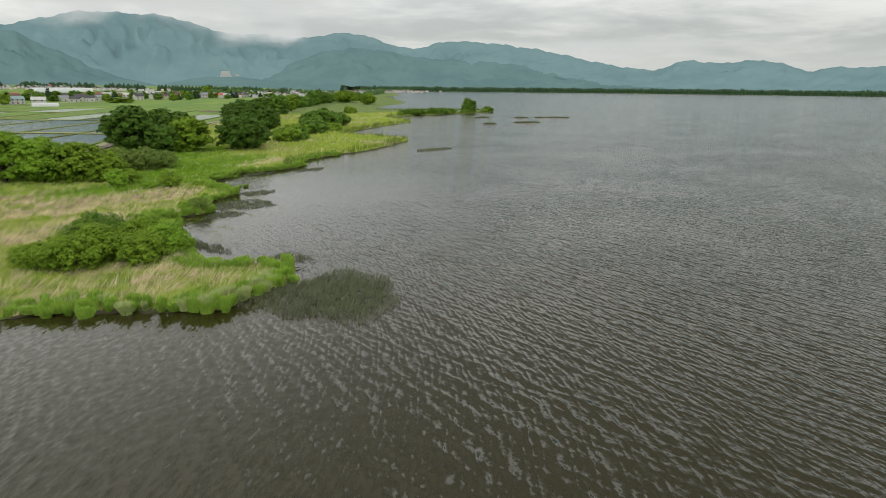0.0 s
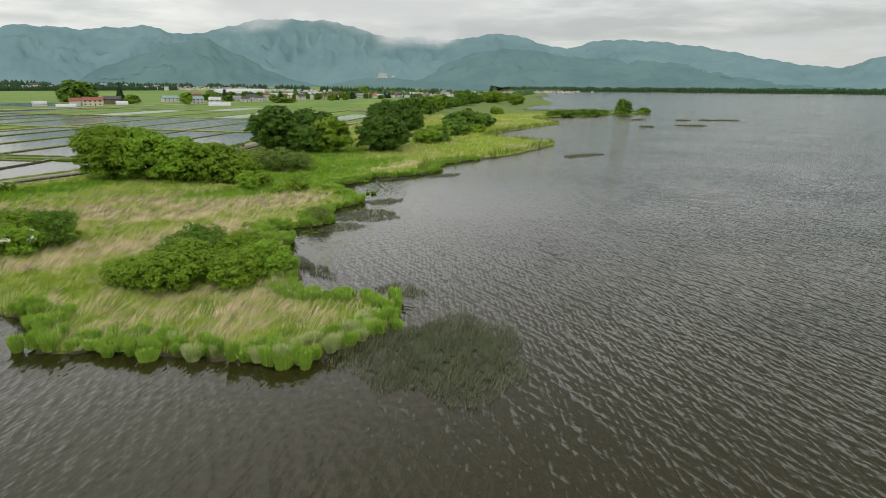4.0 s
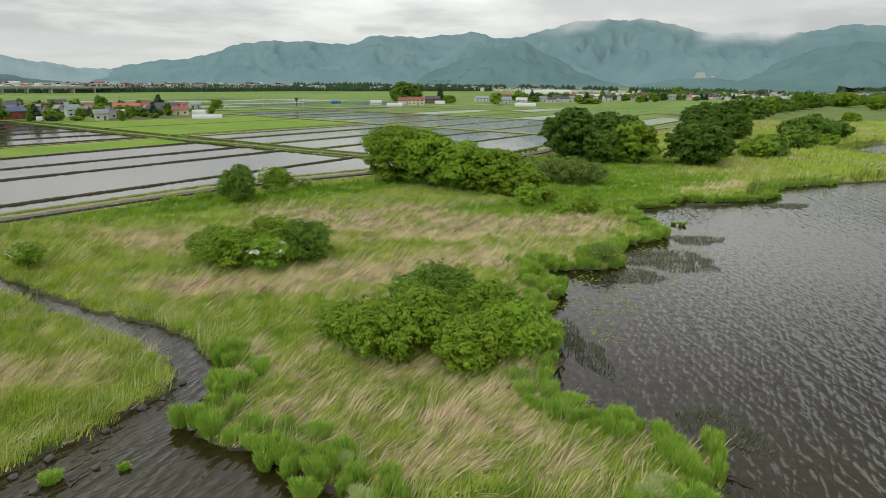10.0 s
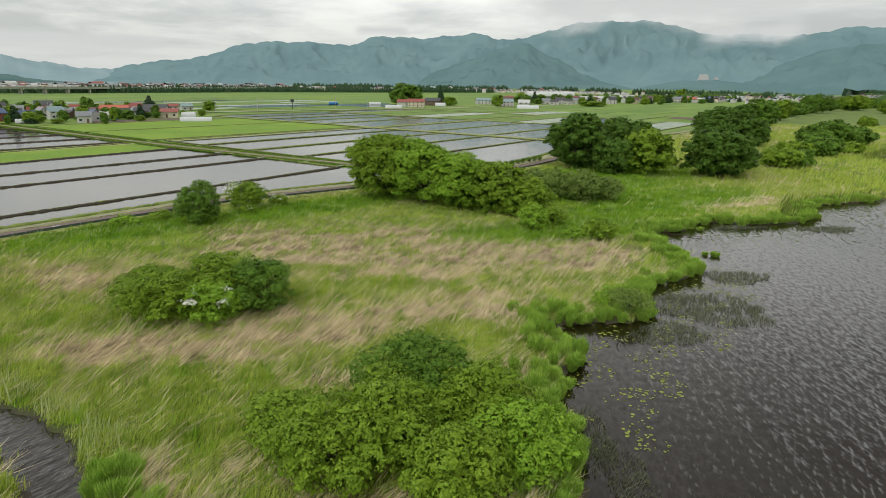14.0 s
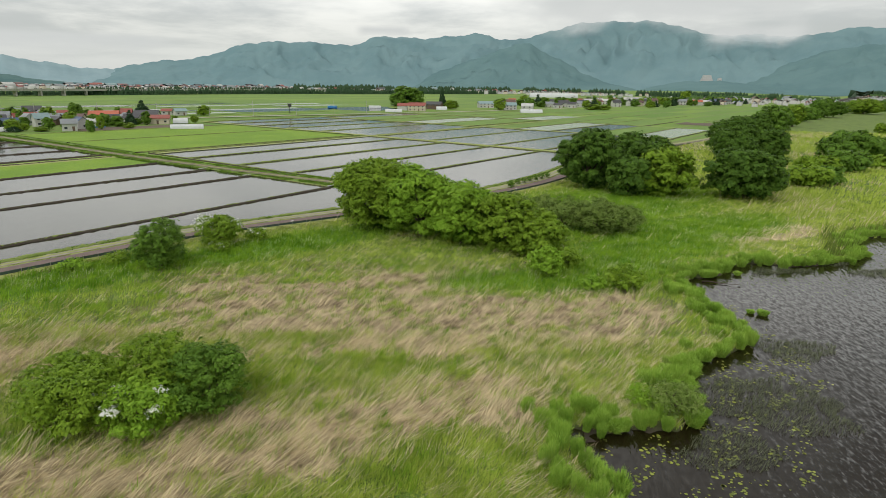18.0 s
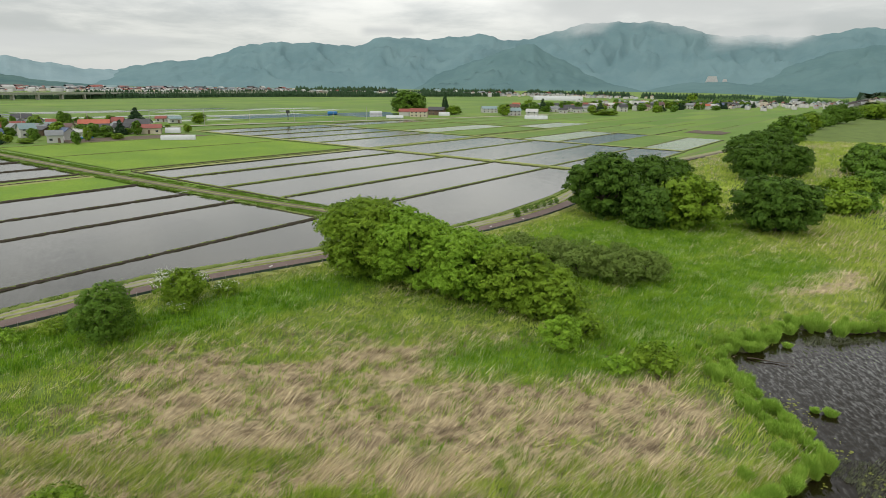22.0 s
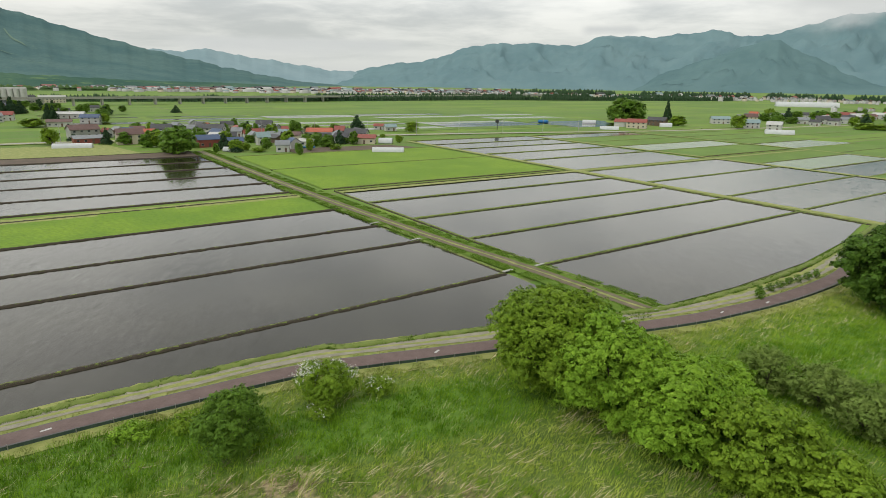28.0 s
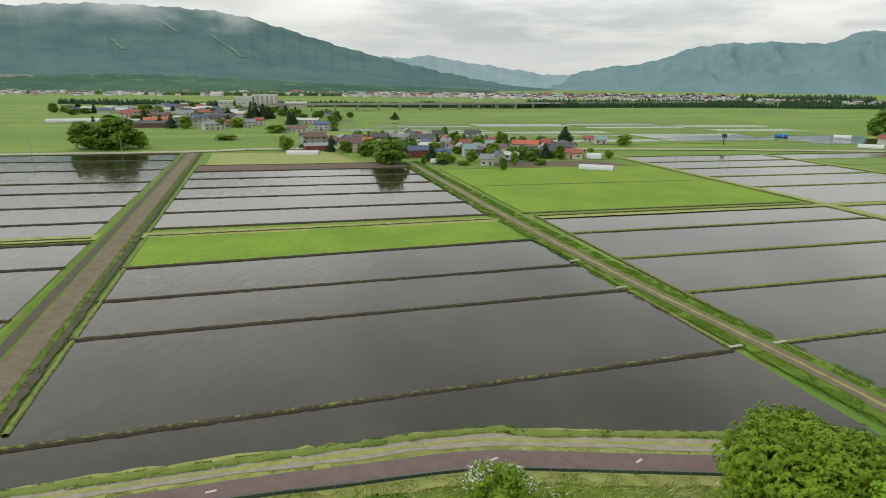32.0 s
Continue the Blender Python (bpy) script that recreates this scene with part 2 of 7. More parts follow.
STEEL = mat("steel", (0.30, 0.30, 0.29), (0.22, 0.22, 0.21), 2.0, 0.5, metal=0.6)
DARK = mat("dark_metal", (0.03, 0.03, 0.03), (0.05, 0.05, 0.05), 2.0, 0.6)
GLASS = mat("window_glass", (0.03, 0.04, 0.05), (0.05, 0.06, 0.07), 1.0, 0.12)
STONE = mat("stone", (0.12, 0.11, 0.10), (0.06, 0.055, 0.05), 2.0, 0.9, 0.5, 8.0)


def water_material(name, deep, cloudy, rough, wave, slope, turn, ior=1.33):
    """Open water: a dark body under a reflecting surface tilted by ripples of four sizes."""
    m = bpy.data.materials.new(name)
    m.use_nodes = True
    k = Nodes(m.node_tree)
    flat = k.world_place(0, (1, 1, 1))
    tilt = None
    for size, weight, skew, stretch in ((0.62, 1.5, 0, 0.30), (1.5, 1.2, 11, 0.32), (3.6, 0.9, -14, 0.36), (9.0, 0.6, 20, 0.45)):
        mp, geo = k.n("Mapping"), k.n("NewGeometry")
        mp.vector_type = "TEXTURE"
        k.link(geo.outputs["Position"], mp.inputs["Vector"])
        mp.inputs["Rotation"].default_value = (0, 0, radians(turn + skew))
        mp.inputs["Scale"].default_value = (1 / (wave * size), 1 / (wave * size * stretch), 1)
        n = k.math("SUBTRACT", k.noise(mp.outputs[0], 1.0, 2.0, 0.55, 0.5), 0.5)
        steep = k.math("MULTIPLY", n, k.math("ADD", k.math("MULTIPLY", k.math("ABSOLUTE", n), 3.5), 0.65))
        steep = k.math("MULTIPLY", steep, weight * slope)
        tilt = steep if tilt is None else k.math("ADD", tilt, steep)
    gust = k.step(k.noise(flat, 0.045, 3.0, 0.6, 0.5), 0.3, 0.7)
    tilt = k.math("MULTIPLY", tilt, k.math("ADD", k.math("MULTIPLY", gust, 0.6), 0.7))
    tilt = k.math("MAXIMUM", k.math("MINIMUM", tilt, 0.38), -0.38)
    body = k.mix(k.step(k.noise(flat, 0.05, 4.0, 0.6), 0.35, 0.7), deep, cloudy)
    side = k.math("MULTIPLY", k.math("SUBTRACT", k.noise(flat, 1.7 * wave, 2.0), 0.5), slope * 0.5)
    c, s = math.cos(radians(turn)), math.sin(radians(turn))
    comb, norm = k.n("CombineXYZ"), k.n("VectorMath", op="NORMALIZE")
    k.link(k.math("SUBTRACT", k.math("MULTIPLY", tilt, c), k.math("MULTIPLY", side, s)), comb.inputs[0])
    k.link(k.math("ADD", k.math("MULTIPLY", tilt, s), k.math("MULTIPLY", side, c)), comb.inputs[1])
    comb.inputs[2].default_value = 1.0
    k.link(comb.outputs[0], norm.inputs[0])
    b = k.surface(body, rough, norm.outputs[0])
    b.inputs["IOR"].default_value = ior
    return m


def lake_material(name, offshore, bay, turn):
    """Open lake: wind waves in three crossing trains with fine ripples, over peat-brown water."""
    m = bpy.data.materials.new(name)
    m.use_nodes = True
    k = Nodes(m.node_tree)
    flat = k.world_place()
    geo, sep = k.n("NewGeometry"), k.n("SeparateXYZ")
    k.link(geo.outputs["Position"], sep.inputs[0])
    x, y = sep.outputs[0], sep.outputs[1]

    def along(deg):
        c, q = math.cos(radians(deg)), math.sin(radians(deg))
        a = k.math("ADD", k.math("MULTIPLY", x, c), k.math("MULTIPLY", y, q))
        b = k.math("SUBTRACT", k.math("MULTIPLY", y, c), k.math("MULTIPLY", x, q))
        return a, b

    def stretched(a, b, fa, fb):
        comb = k.n("CombineXYZ")
        k.link(k.math("MULTIPLY", a, fa), comb.inputs[0]), k.link(k.math("MULTIPLY", b, fb), comb.inputs[1])
        return comb.outputs[0]

    # The trains swing round towards the point.
    swing = k.math("MULTIPLY", k.math("MULTIPLY", k.step(x, 48.0, -12.0), -0.5), k.math("SUBTRACT", y, 66.0))
    tilt = None
    for length, weight, skew, bend in ((1.6, 0.115, 0, 5.4), (0.95, 0.13, 15, 5.4), (0.55, 0.125, -18, 5.6)):
        a, b = along(turn + skew)
        a = k.math("ADD", a, swing)
        warp = k.noise(stretched(a, b, 0.42 / length, 0.12 / length), 1.0, 2.0, 0.5)
        gain = k.step(k.noise(stretched(a, b, 0.25 / length, 0.10 / length), 1.7, 2.0, 0.6), 0.28, 0.72)
        phase = k.math("ADD", k.math("MULTIPLY", a, 6.283 / length), k.math("MULTIPLY", warp, 6.283 * bend / 2.6))
        crest = k.math("ADD", k.math("SINE", phase), k.math("MULTIPLY", k.math("SINE", k.math("MULTIPLY", phase, 2.0)), 0.38))
        steep = k.math("MULTIPLY", k.math("MULTIPLY", crest, k.math("ADD", k.math("MULTIPLY", gain, 0.95), 0.25)), weight)
        tilt = steep if tilt is None else k.math("ADD", tilt, steep)
    lee = k.math("MULTIPLY", k.step(y, 76.0, 108.0), k.step(x, 120.0, 60.0))
    tilt = k.math("MULTIPLY", tilt, k.math("SUBTRACT", 1.0, k.math("MULTIPLY", lee, 0.7)))
    a, b = along(turn + 4)
    a = k.math("ADD", a, swing)
    for fa, fb, weight in ((3.4, 0.9, 0.8), (8.0, 2.6, 0.6)):
        n = k.math("SUBTRACT", k.noise(stretched(a, b, fa, fb), 1.0, 2.0, 0.6), 0.5)
        tilt = k.math("ADD", tilt, k.math("MULTIPLY", n, weight))
    gust = k.step(k.noise(flat, 0.03, 3.0, 0.6, 0.5), 0.3, 0.7)
    tilt = k.math("MULTIPLY", tilt, k.math("ADD", k.math("MULTIPLY", gust, 0.45), 0.75))
    tilt = k.math("MAXIMUM", k.math("MINIMUM", tilt, 0.5), -0.5)
    side = k.math("MULTIPLY", k.math("SUBTRACT", k.noise(stretched(a, b, 1.6, 1.2), 1.0, 2.0), 0.5), 0.22)
    c, q = math.cos(radians(turn)), math.sin(radians(turn))
    comb, norm = k.n("CombineXYZ"), k.n("VectorMath", op="NORMALIZE")
    k.link(k.math("SUBTRACT", k.math("MULTIPLY", tilt, c), k.math("MULTIPLY", side, q)), comb.inputs[0])
    k.link(k.math("ADD", k.math("MULTIPLY", tilt, q), k.math("MULTIPLY", side, c)), comb.inputs[1])
    comb.inputs[2].default_value = 1.0
    k.link(comb.outputs[0], norm.inputs[0])
    murk = k.math("ADD", k.step(y, 55.0, 100.0), k.math("MULTIPLY", k.math("SUBTRACT", k.noise(flat, 0.07, 4.0, 0.6), 0.5), 0.7))
    body = k.mix(k.step(murk, 0.1, 0.9), offshore, bay)
    bs = k.surface(body, 0.10, norm.outputs[0])
    bs.inputs["IOR"].default_value = 1.42
    return m


LAKE = lake_material("lake_water", (0.027, 0.0235, 0.007), (0.013, 0.0088, 0.0038), -7)
PADDY = water_material("paddy_water", (0.020, 0.0185, 0.0105), (0.034, 0.032, 0.019), 0.09, 1.3, 0.05, 20, 1.36)
PADDY_MILKY = water_material("paddy_water_milky", (0.028, 0.033, 0.014), (0.048, 0.054, 0.025), 0.12, 1.3, 0.08, 20, 1.38)
PADDY_GREEN = water_material("paddy_water_green", (0.12, 0.185, 0.065), (0.155, 0.225, 0.085), 0.25, 1.3, 0.1, 20, 1.5)


# ---- mesh helpers ----
def mesh_np(name, verts, faces, material, smooth=False):
    """A mesh from arrays: faces all have the same number of corners."""
    me = bpy.data.meshes.new(name)
    verts, faces = np.asarray(verts, np.float32), np.asarray(faces, np.int32)
    k = faces.shape[1]
    me.vertices.add(len(verts))
    me.vertices.foreach_set("co", verts.ravel())
    me.loops.add(faces.size)
    me.loops.foreach_set("vertex_index", faces.ravel())
    me.polygons.add(len(faces))
    me.polygons.foreach_set("loop_start", np.arange(0, faces.size, k, dtype=np.int32))
    if smooth:
        me.polygons.foreach_set("use_smooth", np.ones(len(faces), bool))
    me.update(calc_edges=True)
    if material:
        me.materials.append(material)
    return me


def bm_mesh(name, bm, material):
    me = bpy.data.meshes.new(name)
    bm.to_mesh(me)
    bm.free()
    me.materials.append(material)
    return me


def part(name, me, parent, label="", at=None):
    ob = new(name, me)
    ob.parent = parent
    if at is not None:
        ob.matrix_basis = at
    return tagged(ob, label) if label else ob


def empty(name, x, y, z=0.0, turn=0.0, scale=1.0):
    ob = new(name)
    ob.empty_display_size = 0.5
    ob.matrix_basis = pose(x, y, z, 0, 0, turn) @ Matrix.Scale(scale, 4)
    return ob


def box_bm(bm, x0, x1, y0, y1, z0, z1, bevel=0.0):
    vs = [bm.verts.new(p) for p in ((x0, y0, z0), (x1, y0, z0), (x1, y1, z0), (x0, y1, z0), (x0, y0, z1), (x1, y0, z1), (x1, y1, z1), (x0, y1, z1))]
    fs = [bm.faces.new([vs[i] for i in f]) for f in ((3, 2, 1, 0), (4, 5, 6, 7), (0, 1, 5, 4), (1, 2, 6, 5), (2, 3, 7, 6), (3, 0, 4, 7))]
    if bevel:
        edges = list({e for f in fs for e in f.edges})
        bmesh.ops.bevel(bm, geom=edges, offset=bevel, segments=1, affect="EDGES")


def box_mesh(name, x0, x1, y0, y1, z0, z1, material, bevel=0.0):
    bm = bmesh.new()
    box_bm(bm, x0, x1, y0, y1, z0, z1, bevel)
    return bm_mesh(name, bm, material)


# Field grid: u runs down the farm tracks to the lake, v across them.
C0 = np.array([-85.5, 286.5])
UD, VD = np.array([0.82214, -0.569285]), np.array([0.569285, 0.82214])
GRID_TURN = math.degrees(math.atan2(VD[1], VD[0]))


def at_uv(u, v):
    p = C0 + UD * u + VD * v
    return float(p[0]), float(p[1])


def to_uv(x, y):
    dx, dy = x - C0[0], y - C0[1]
    return dx * UD[0] + dy * UD[1], dx * VD[0] + dy * VD[1]


def smooth_line(points, step):
    """A rounded line through control points, as an array of x, y."""
    p = np.array(points, float)
    p = np.vstack([2 * p[0] - p[1], p, 2 * p[-1] - p[-2]])
    out = []
    for a, b, c, d in zip(p, p[1:], p[2:], p[3:]):
        k = max(2, int(np.hypot(*(c - b)) / step))
        t = np.linspace(0, 1, k, endpoint=False)[:, None]
        out.append(0.5 * (2 * b + (c - a) * t + (2 * a - 5 * b + 4 * c - d) * t**2 + (3 * b - a - 3 * c + d) * t**3))
    return np.vstack([*out, p[-2:-1]])


def line_dist(x, y, line):
    """Distance of points to a polyline."""
    best = np.full(x.shape, 1e9)
    for (ax, ay), (bx, by) in zip(line[:-1], line[1:]):
        dx, dy = bx - ax, by - ay
        t = np.clip(((x - ax) * dx + (y - ay) * dy) / (dx * dx + dy * dy + 1e-9), 0, 1)
        best = np.minimum(best, np.hypot(x - ax - t * dx, y - ay - t * dy))
    return best


def inside(x, y, poly):
    hit = np.zeros(x.shape, bool)
    for (ax, ay), (bx, by) in zip(poly, np.roll(poly, -1, axis=0)):
        if ay != by:
            hit ^= ((ay > y) != (by > y)) & (x < (bx - ax) * (y - ay) / (by - ay) + ax)
    return hit


def shore_sd(x, y, polys):
    """Signed distance: positive on land."""
    out = np.full(x.shape, -1e9)
    for poly in polys:
        d = line_dist(x, y, np.vstack([poly, poly[:1]]))
        out = np.maximum(out, np.where(inside(x, y, poly), d, -d))
    return out


def wobble(x, y, size, seed):
    """Cheap smooth noise, about -1 to 1."""
    r = np.random.RandomState(seed)
    out = np.zeros(np.shape(x))
    for i in range(6):
        a, f, p = r.rand() * 6.28, (0.6 + r.rand()) * 6.28 / size, r.rand() * 6.28
        out = out + np.sin((x * math.cos(a) + y * math.sin(a)) * f + p + 1.3 * np.sin((y * math.cos(a) - x * math.sin(a)) * f * 0.6 + p))
    return out / 3.2


def fbm(x, y, octaves, seed):
    """Fractal value noise on arrays, about -1 to 1."""
    out, amp = np.zeros(np.shape(x)), 0.6
    for o in range(octaves):
        g = np.random.RandomState(seed + o).rand(64, 64) * 2 - 1
        xi, yi = np.floor(x).astype(int), np.floor(y).astype(int)
        fx, fy = x - xi, y - yi
        fx, fy = fx * fx * (3 - 2 * fx), fy * fy * (3 - 2 * fy)
        a, b = g[xi % 64, yi % 64], g[(xi + 1) % 64, yi % 64]
        c, d = g[xi % 64, (yi + 1) % 64], g[(xi + 1) % 64, (yi + 1) % 64]
        out = out + amp * ((a + (b - a) * fx) * (1 - fy) + (c + (d - c) * fx) * fy)
        x, y, amp = x * 2.03 + 7.1, y * 2.03 + 3.3, amp * 0.52
    return out


# ---- shoreline ----
SHORE_A = [(-60, 131), (-38, 115), (-23.5, 106.5), (-16.8, 101.5), (-10.2, 97.8), (-5, 95), (1, 92), (5.6, 87.4), (8.6, 83.2), (8.7, 76.3), (13.8, 74), (17.7, 71), (20.4, 69.7),
           (22.7, 67.3), (26.1, 64.8), (28.7, 63.6), (31.2, 64.5), (33.4, 65.3), (36, 66.3), (39, 69), (41.8, 72.6), (40.4, 75.8), (37.6, 78.2), (34.2, 80), (33, 84), (34.6, 88.4), (34.9, 95.5), (35, 101),
           (38.4, 105.2), (37.2, 109.6), (35, 115.6), (39, 113.6), (42.4, 114.4), (47, 115.4), (48.4, 123)]
SHORE_B = [(51.6, 126.8), (59.4, 131.9), (60.2, 141.2), (59.4, 148.1), (62.5, 156.5), (65, 155.3), (74, 163.5), (82, 162.6), (95, 167.5), (98, 173), (103, 181), (123, 190), (147, 201), (184, 229), (191, 243), (188, 262), (187, 282),
           (240, 330), (289, 364), (318, 425), (395, 437), (446, 444), (474, 470), (474, 500), (428, 537), (400, 560), (490, 665), (560, 725), (760, 990), (945, 1258)]
LAND_A = np.vstack([smooth_line(SHORE_A + SHORE_B[:15], 1.5), smooth_line(SHORE_B[15:], 10), [(1266, 1628), (1700, 2250), *[(20 + 3280 * math.sin(radians(a)), 100 + 3280 * math.cos(radians(a))) for a in range(40, 116, 6)], (6400, -1600), (6400, 7000), (-7000, 7000), (-7000, 140)]])
WEST = [(-7000, 120), (-60, 126), (-36, 112), (-22.2, 104.4), (-18.5, 102.2), (-12.1, 97), (-7.4, 95), (-2.8, 92), (0.9, 88.8), (4.2, 84.6), (5, 81.3), (3.4, 78.8), (2.4, 75.7), (0.6, 73.6), (-1, 70), (-4, 64), (-14, 55), (-34, 44), (-80, 20), (-200, -30), (-7000, -300)]
LAND_W = np.array(WEST, float)
LANDS = [LAND_A, LAND_W]
ROAD_UV = [(122, -260), (121, -160), (120, -86), (120.4, -70), (121, -55), (123.2, -46), (128.6, -28), (137.2, 2), (139.8, 16), (141.5, 34), (141, 55), (137, 80), (134, 120), (137, 170), (144, 230), (150, 300), (152, 420)]
ROAD = smooth_line([at_uv(*p) for p in ROAD_UV], 2.5)
# Straw beds: x, y, radius along, radius across, turn.
DRY = [(33.5, 150.5, 5, 2.2, 25), (45, 143, 9, 5, 45), (31, 138, 17, 9, 20), (20, 126, 10, 7, 30), (47, 137, 9, 5, 40), (17, 112, 16, 5, 10), (2, 106, 12, 4, 5), (-12, 124, 13, 5, -12), (8, 138, 14, 7, 0), (28, 117, 9, 5, 30),
       (28, 78, 6, 2.5, 15), (8, 89, 2.5, 8, 25), (-6, 84, 5, 3, 0), (88, 183, 16, 4, 25), (62, 165, 5, 3, 20), (26, 150, 16, 5, 8), (4, 146, 14, 4, 0)]
DRY_WIDE = [(22, 80, 16, 9, -20), (16, 130, 34, 22, 8), (16, 148, 30, 11, 4), (20, 103, 16, 10, 10)]
LUSH = [(16.5, 123, 9, 3.2, 12), (-13, 111.5, 7, 2.2, 8), (4, 168, 12, 5, 40), (36, 150, 8, 4, 10), (60, 172, 14, 8, 25), (52, 205, 26, 10, 45), (-18, 139, 9, 5, 35), (7.5, 149.5, 3, 1, 10), (8, 95, 7, 6, 20), (25, 107, 7, 4, 40), (0.5, 156, 1.5, 3, 30)]

MEADOW_LUSH = [(2, 169, 24, 6, 42), (62, 206, 44, 17, 45), (74, 186, 26, 9, 28), (-22, 149, 16, 6, 45), (35, 152, 9, 4, 10), (62, 172, 16, 8, 25), (50, 157, 14, 7, 35)]


def patch(x, y, beds):
    out = np.zeros(np.shape(x))
    for bx, by, ra, rb, turn in beds:
        c, s = math.cos(radians(turn)), math.sin(radians(turn))
        dx, dy = x - bx, y - by
        q = ((dx * c + dy * s) / ra) ** 2 + ((dy * c - dx * s) / rb) ** 2
        out = np.maximum(out, np.clip(1.35 - 0.75 * q, 0, 1))
    return out


def dryness(x, y):
    n = 0.5 + 0.5 * wobble(x, y, 7.0, 5) * 0.6 + 0.2 * wobble(x, y, 2.2, 6)
    d = np.maximum(patch(x, y, DRY) * (0.45 + 0.55 * n), patch(x, y, DRY_WIDE) * (0.10 + 0.5 * n)) + 0.28 * n - 0.06
    return np.clip(d - 0.8 * patch(x, y, LUSH), 0, 1)


CREEK = [(-62, 130), (-49, 121), (-37, 113.5), (-22.8, 105.5), (-15, 100), (-8, 96.5), (0, 91.5)]


def ground_z(x, y):
    """Height of the ground: lake bed, marsh, field plain."""
    sd = shore_sd(x, y, LANDS) + (0.55 + 0.35 * (x > 30)) * wobble(x, y, 3.4, 2) * np.clip(1 - np.abs(np.hypot(x - 20, y - 110)) / 160, 0, 1)
    sd = sd - 0.75 * np.clip(1.4 - line_dist(x, y, CREEK) / 4, 0, 1)
    u, v = to_uv(x, y)
    land = 0.30 + 0.07 * wobble(x, y, 6.0, 3) * (u > 125)
    return np.clip(sd * 0.55, -0.9, 1.0) * (sd < 0) + np.minimum(land, 0.05 + 1.0 * sd) * (sd >= 0), sd


# Plan warp fitted to the camera's view, with a rise inland from the water.
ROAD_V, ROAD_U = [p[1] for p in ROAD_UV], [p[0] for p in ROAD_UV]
MARSH_FIT_X = (-1.538, -1.035, -1.288, -3.944, -1.365, 0.305, -1.199, 3.426, -1.44, -0.279)
MARSH_FIT_Y = (0.051, -1.309, -1.273, -2.493, 1.587, -1.736, -0.144, -2.832, 2.921, -1.375)
LAND_FIT = (1.03851, -0.015, 0.00363, 0.03489, 1.05487, -0.01637, 0.0625, 0.06456)


def view_warp(x, y):
    """Plan place, shifted to fit the camera's view, and rise of the ground for points of the flat plan."""
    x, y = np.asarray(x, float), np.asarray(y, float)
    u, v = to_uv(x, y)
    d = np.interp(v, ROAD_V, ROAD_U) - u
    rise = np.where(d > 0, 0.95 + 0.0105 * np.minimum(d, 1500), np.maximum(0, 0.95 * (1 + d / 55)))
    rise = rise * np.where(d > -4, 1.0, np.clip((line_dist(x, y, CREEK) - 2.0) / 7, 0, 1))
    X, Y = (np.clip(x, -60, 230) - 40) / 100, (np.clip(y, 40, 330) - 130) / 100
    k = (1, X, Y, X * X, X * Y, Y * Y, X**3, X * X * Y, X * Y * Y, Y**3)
    mx, my = x + sum(a * b for a, b in zip(MARSH_FIT_X, k)), y + sum(a * b for a, b in zip(MARSH_FIT_Y, k))
    h, X, Y = LAND_FIT, x / 300, y / 300
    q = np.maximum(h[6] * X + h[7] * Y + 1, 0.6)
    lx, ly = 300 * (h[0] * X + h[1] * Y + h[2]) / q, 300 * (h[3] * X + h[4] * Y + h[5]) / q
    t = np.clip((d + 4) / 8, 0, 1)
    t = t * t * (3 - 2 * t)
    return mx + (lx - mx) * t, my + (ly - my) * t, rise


# ---- ground: one sheet to the horizon ----
def axis(lo, hi, step, mid_hi, end):
    """Ground grid lines: fine near the shore, coarser outwards."""
    out = list(np.arange(lo, hi, step)) + list(hi + np.cumsum(np.linspace(step, 6.0, int((mid_hi - hi) / 3.6))))
    s = 6.0
    while out[-1] < end:
        s *= 1.10
        out.append(out[-1] + s)
    s, down = step, [lo - step]
    while down[-1] > -end:
        s *= 1.09
        down.append(down[-1] - s)
    return np.array(down[::-1] + out)


gx, gy = axis(-40, 112, 0.75, 500, 6500), axis(58, 205, 0.75, 560, 6500)
X, Y = np.meshgrid(gx, gy)
Z, SD = ground_z(X.ravel(), Y.ravel())
U, V = to_uv(X.ravel(), Y.ravel())
FIELD = (line_dist(X.ravel(), Y.ravel(), ROAD) > 3) & (U < np.interp(V, [p[1] for p in ROAD_UV], [p[0] for p in ROAD_UV])) & (V < 430)
Z = np.where(FIELD, 0.08, Z)
nx, ny = len(gx), len(gy)
idx = np.arange(nx * ny).reshape(ny, nx)
quads = np.stack([idx[:-1, :-1], idx[:-1, 1:], idx[1:, 1:], idx[1:, :-1]], -1).reshape(-1, 4)


